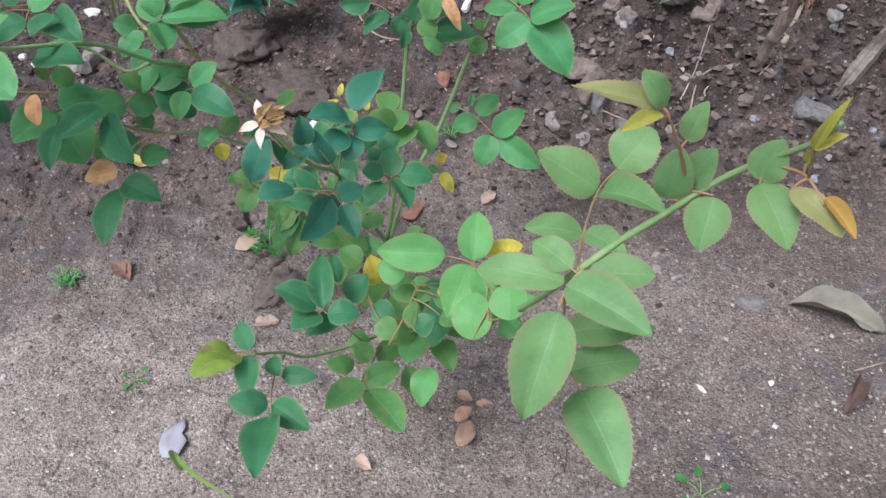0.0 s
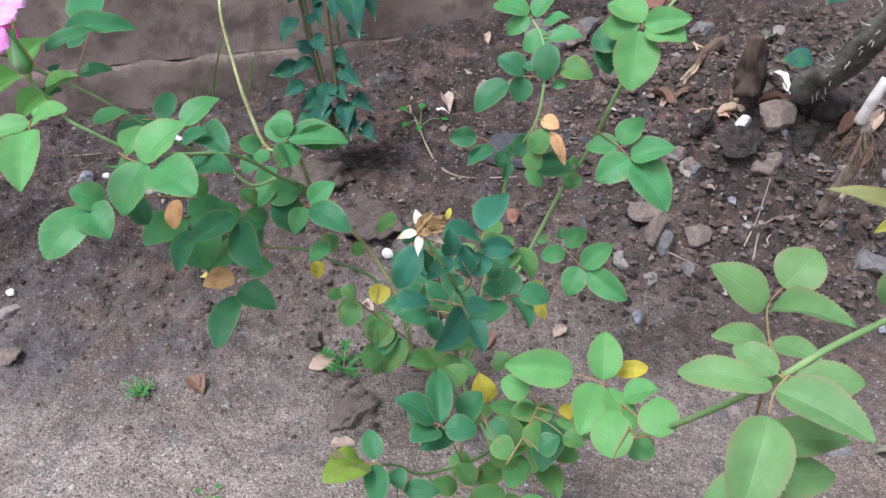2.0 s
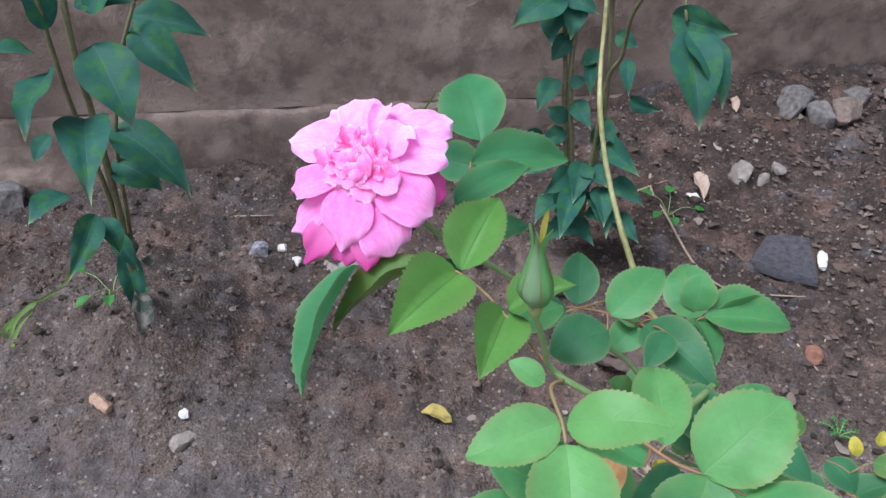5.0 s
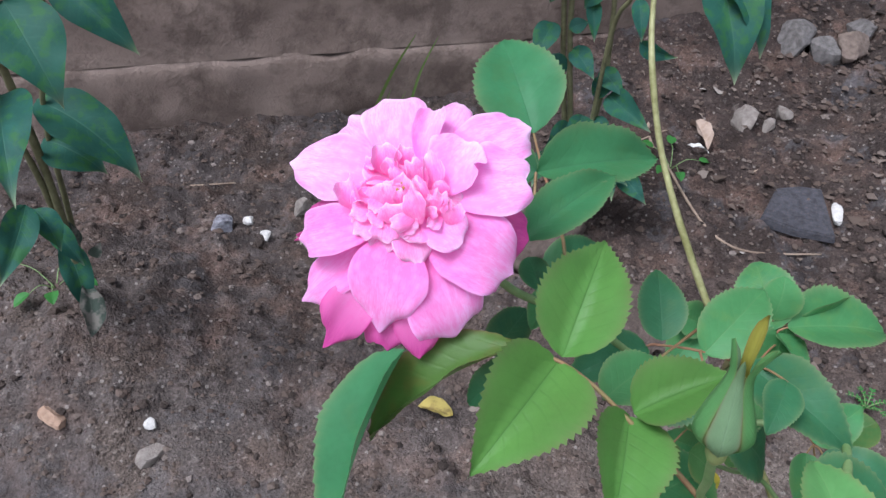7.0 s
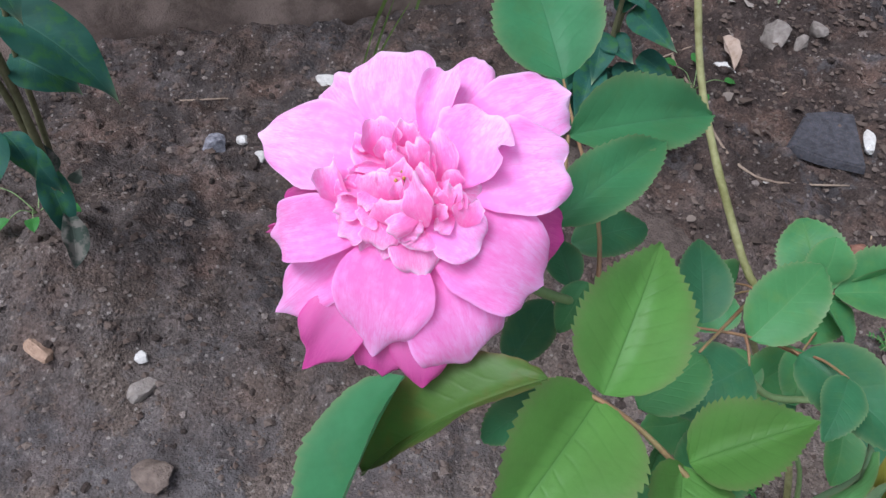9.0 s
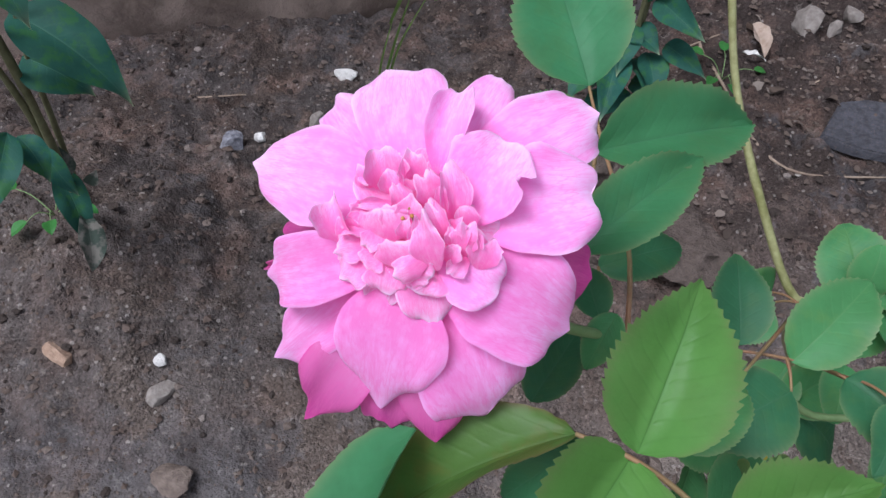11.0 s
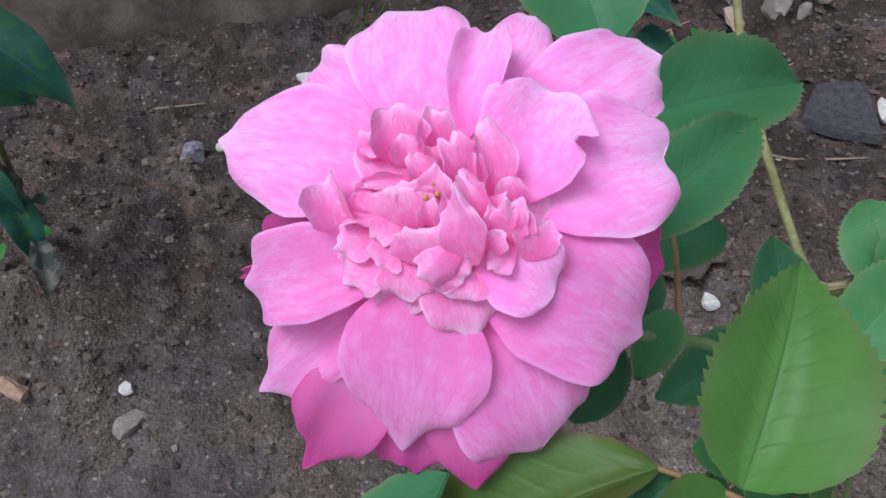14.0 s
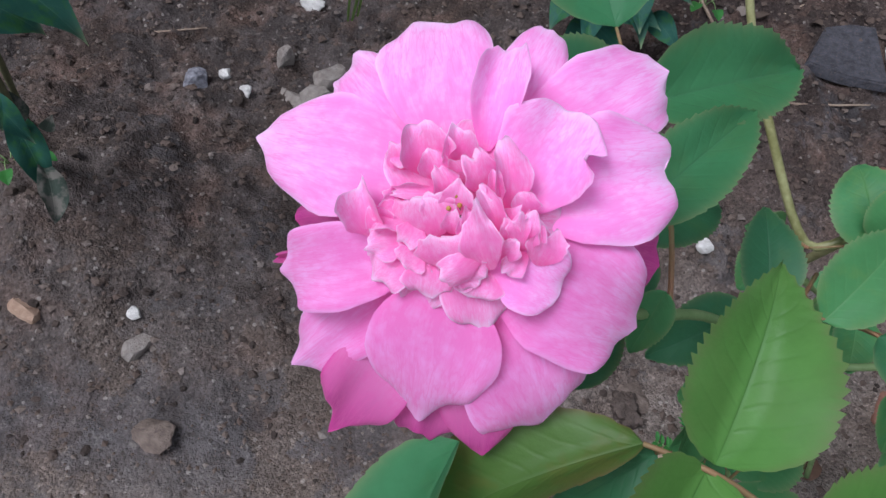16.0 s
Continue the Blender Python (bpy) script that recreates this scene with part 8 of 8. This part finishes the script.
# pale pebbles in the rubble
rng = random.Random(29)
for _ in range(34):
    x = rng.uniform(0.22, 0.86)
    y = rng.uniform(1.04, 1.42)
    size = rng.uniform(0.005, 0.012)
    stone((x, y), (size * rng.uniform(0.9, 1.5), size, size * rng.uniform(0.6, 0.9)), rng.uniform(0, 180), rng.choice((STONE_PALE, STONE_PALE, STONE_GREY, STONE_BLUISH, STONE_BROWN)))


# ---- grass and weeds ----
def ribbon(points, width):
    """A grass blade: a keeled ribbon that narrows to its tip."""
    line = glide(points, 6)
    bm = bmesh.new()
    uv = bm.loops.layers.uv.new("UVMap")
    rows, where = [], {}
    for i, q in enumerate(line):
        t = i / (len(line) - 1)
        way = (line[min(i + 1, len(line) - 1)] - line[max(0, i - 1)]).normalized()
        side = way.cross(Vector((0.2, -0.8, 0.5))).normalized() * width * 0.5 * (1 - t) ** 0.6 * min(1, 0.5 + 2 * t)
        keel = side.cross(way).normalized() * width * 0.15
        row = [bm.verts.new(q - side), bm.verts.new(q - keel), bm.verts.new(q + side)]
        for k, v in enumerate(row):
            where[v] = (k / 2, t)
        rows.append(row)
    for a, b in zip(rows, rows[1:]):
        for k in range(2):
            f = bm.faces.new((a[k], a[k + 1], b[k + 1], b[k]))
            for loop in f.loops:
                loop[uv].uv = where[loop.vert]
    return bm


def grass_blade(line, width):
    low = Vector(line[0])
    foot = Vector((low.x, low.y, soil_at(low.x, low.y) - 0.003))
    pts = ([foot] if low.z - foot.z > 0.012 else []) + [Vector(p) for p in line]
    solid("grass_blade", shifted(ribbon(pts, 0.75 * width), pts[0]), GRASS, Matrix.Translation(pts[0]), "narrow green grass blade growing from the soil", "grass", "grass blades")


grass_blade([(-0.683, 1.679, 0.089), (-0.637, 1.624, 0.213), (-0.593, 1.576, 0.309)], 0.0090)
grass_blade([(-0.616, 1.748, 0.090), (-0.598, 1.753, 0.161), (-0.567, 1.743, 0.237)], 0.0080)
grass_blade([(-0.673, 1.520, 0.068), (-0.645, 1.492, 0.181), (-0.618, 1.462, 0.272)], 0.0070)
grass_blade([(-0.666, 1.529, 0.070), (-0.643, 1.514, 0.158), (-0.600, 1.505, 0.248)], 0.0060)
grass_blade([(-0.678, 1.518, 0.069), (-0.666, 1.491, 0.143), (-0.646, 1.483, 0.222)], 0.0060)
grass_blade([(-1.137, 1.103, 0.079), (-1.104, 1.135, 0.105), (-1.080, 1.184, 0.105)], 0.0140)
grass_blade([(-1.122, 1.088, 0.065), (-1.124, 1.105, 0.087), (-1.105, 1.123, 0.110), (-1.094, 1.146, 0.108)], 0.0110)
grass_blade([(-1.111, 1.067, 0.064), (-1.111, 1.103, 0.090), (-1.093, 1.159, 0.105)], 0.0090)
grass_blade([(-1.106, 1.179, 0.086), (-1.084, 1.186, 0.112), (-1.067, 1.181, 0.150)], 0.0100)
grass_blade([(-1.086, 1.202, 0.075), (-1.053, 1.205, 0.085), (-1.042, 1.229, 0.068)], 0.0060)
grass_blade([(-0.300, 0.523, 0.051), (-0.262, 0.486, 0.069), (-0.206, 0.450, 0.078)], 0.0170)



def weed(x, y, size, kind):
    """A small herb: a few stalks with paired leaflets."""
    rng = random.Random(int(abs(x) * 1000 + abs(y) * 77))
    z = soil_at(x, y) - 0.002
    ob = thing("weed", (x, y, z), {"fine": "small feathery bright green weed in the soil", "pinnate": "low weed with paired narrow green leaflets", "round": "tiny round-leaved green weed in the soil"}[kind], "weed", "weeds")
    n = {"fine": 6, "pinnate": 5, "round": 5}[kind]
    for k in range(n):
        a = 2 * math.pi * k / n + rng.uniform(-0.4, 0.4)
        reach = size * rng.uniform(0.6, 1.0)
        tip = Vector((x + reach * math.cos(a), y + reach * math.sin(a), z + size * rng.uniform(0.25, 0.6)))
        root = Vector((x, y, z))
        mid = root.lerp(tip, 0.5) + Vector((0, 0, size * 0.2))
        stalk = part("stalk", shifted(tube([root, mid, tip], 0.0009, 0.0005, 5), root), CANE_GREEN, ob, "", Matrix.Translation(root))
        line = glide([root, mid, tip], 8)
        if kind == "round":
            part("leaf", blade("leaflet", k % 6, WEED), WEED, stalk, "", blade_pose(line[-1], line[-1] + (line[-1] - line[-6]).normalized() * size * 0.45, size * 0.32, (0, 0, 1)))
            continue
        pairs = 7 if kind == "pinnate" else 5
        for i in range(pairs):
            q = line[4 + i * (len(line) - 5) // pairs]
            way = (tip - root).normalized()
            for sgn in (-1, 1):
                d = (way.cross(Vector((0, 0, 1))) * sgn + way * 0.5 + Vector((0, 0, rng.uniform(-0.1, 0.3)))).normalized()
                part("leaflet", blade("leaflet", (i + k) % 6, WEED), WEED, stalk, "", blade_pose(q, q + d * size * (0.22 if kind == "pinnate" else 0.18), size * 0.085, (0, 0, 1)))


for x, y, size, kind in WEEDS:
    weed(x, y, size, kind)


def build_litter():
    """Crumbled dry leaves and straw over the rubble heap and along the wall."""
    rng = random.Random(21)
    bm = bmesh.new()
    for _ in range(800):
        x, y = rng.uniform(0.15, 0.95), rng.uniform(1.08, 1.75)
        if rng.random() < 0.3:
            x, y = rng.uniform(-0.5, 0.4), rng.uniform(1.1, 1.85)
        if y > 1.56 + 0.36 * (x + 0.98):
            continue
        a, s = rng.uniform(0, 6.28), rng.uniform(0.004, 0.017)
        w = s * rng.choice((0.12, 0.35, 0.6, 0.8))
        d, n = Vector((math.cos(a), math.sin(a), rng.uniform(-0.3, 0.5))), Vector((-math.sin(a), math.cos(a), rng.uniform(-0.4, 0.4)))
        p = Vector((x, y, soil_at(x, y) + 0.003))
        up = Vector((0, 0, s * rng.uniform(0.1, 0.35)))
        rows = []
        for k in range(5):
            u = k / 4
            h = w * math.sin(math.pi * (0.12 + 0.8 * u)) * rng.uniform(0.7, 1.2)
            c = p + d * s * (u - 0.5) + up * math.sin(math.pi * u)
            rows.append([bm.verts.new(c - n * h + up * 0.5), bm.verts.new(c), bm.verts.new(c + n * h + up * 0.4)])
        for r0, r1 in zip(rows, rows[1:]):
            for k in range(2):
                bm.faces.new((r0[k], r0[k + 1], r1[k + 1], r1[k]))
    solid("leaf_litter", bm, LITTER, Matrix.Identity(4), "crumbled dry leaves and straw scattered over the rubble", "litter", kind="stuff")


def litter_material():
    m = Nodes("leaf_litter", 0.85, 0.2)
    rnd = m.node("ShaderNodeNewGeometry").outputs["Random Per Island"]
    c = m.ramp(rnd, (0.0, (0.045, 0.034, 0.029)), (0.45, (0.100, 0.074, 0.060)), (0.8, (0.17, 0.132, 0.110)), (0.95, (0.26, 0.22, 0.19)), (1.0, (0.50, 0.46, 0.42)))
    m.colour(m.mix(m.math("MULTIPLY", m.noise(260, 3, 0.6, m.position()), 0.5), c, (0.085, 0.064, 0.052)))
    return m.mat


LITTER = litter_material()
build_litter()
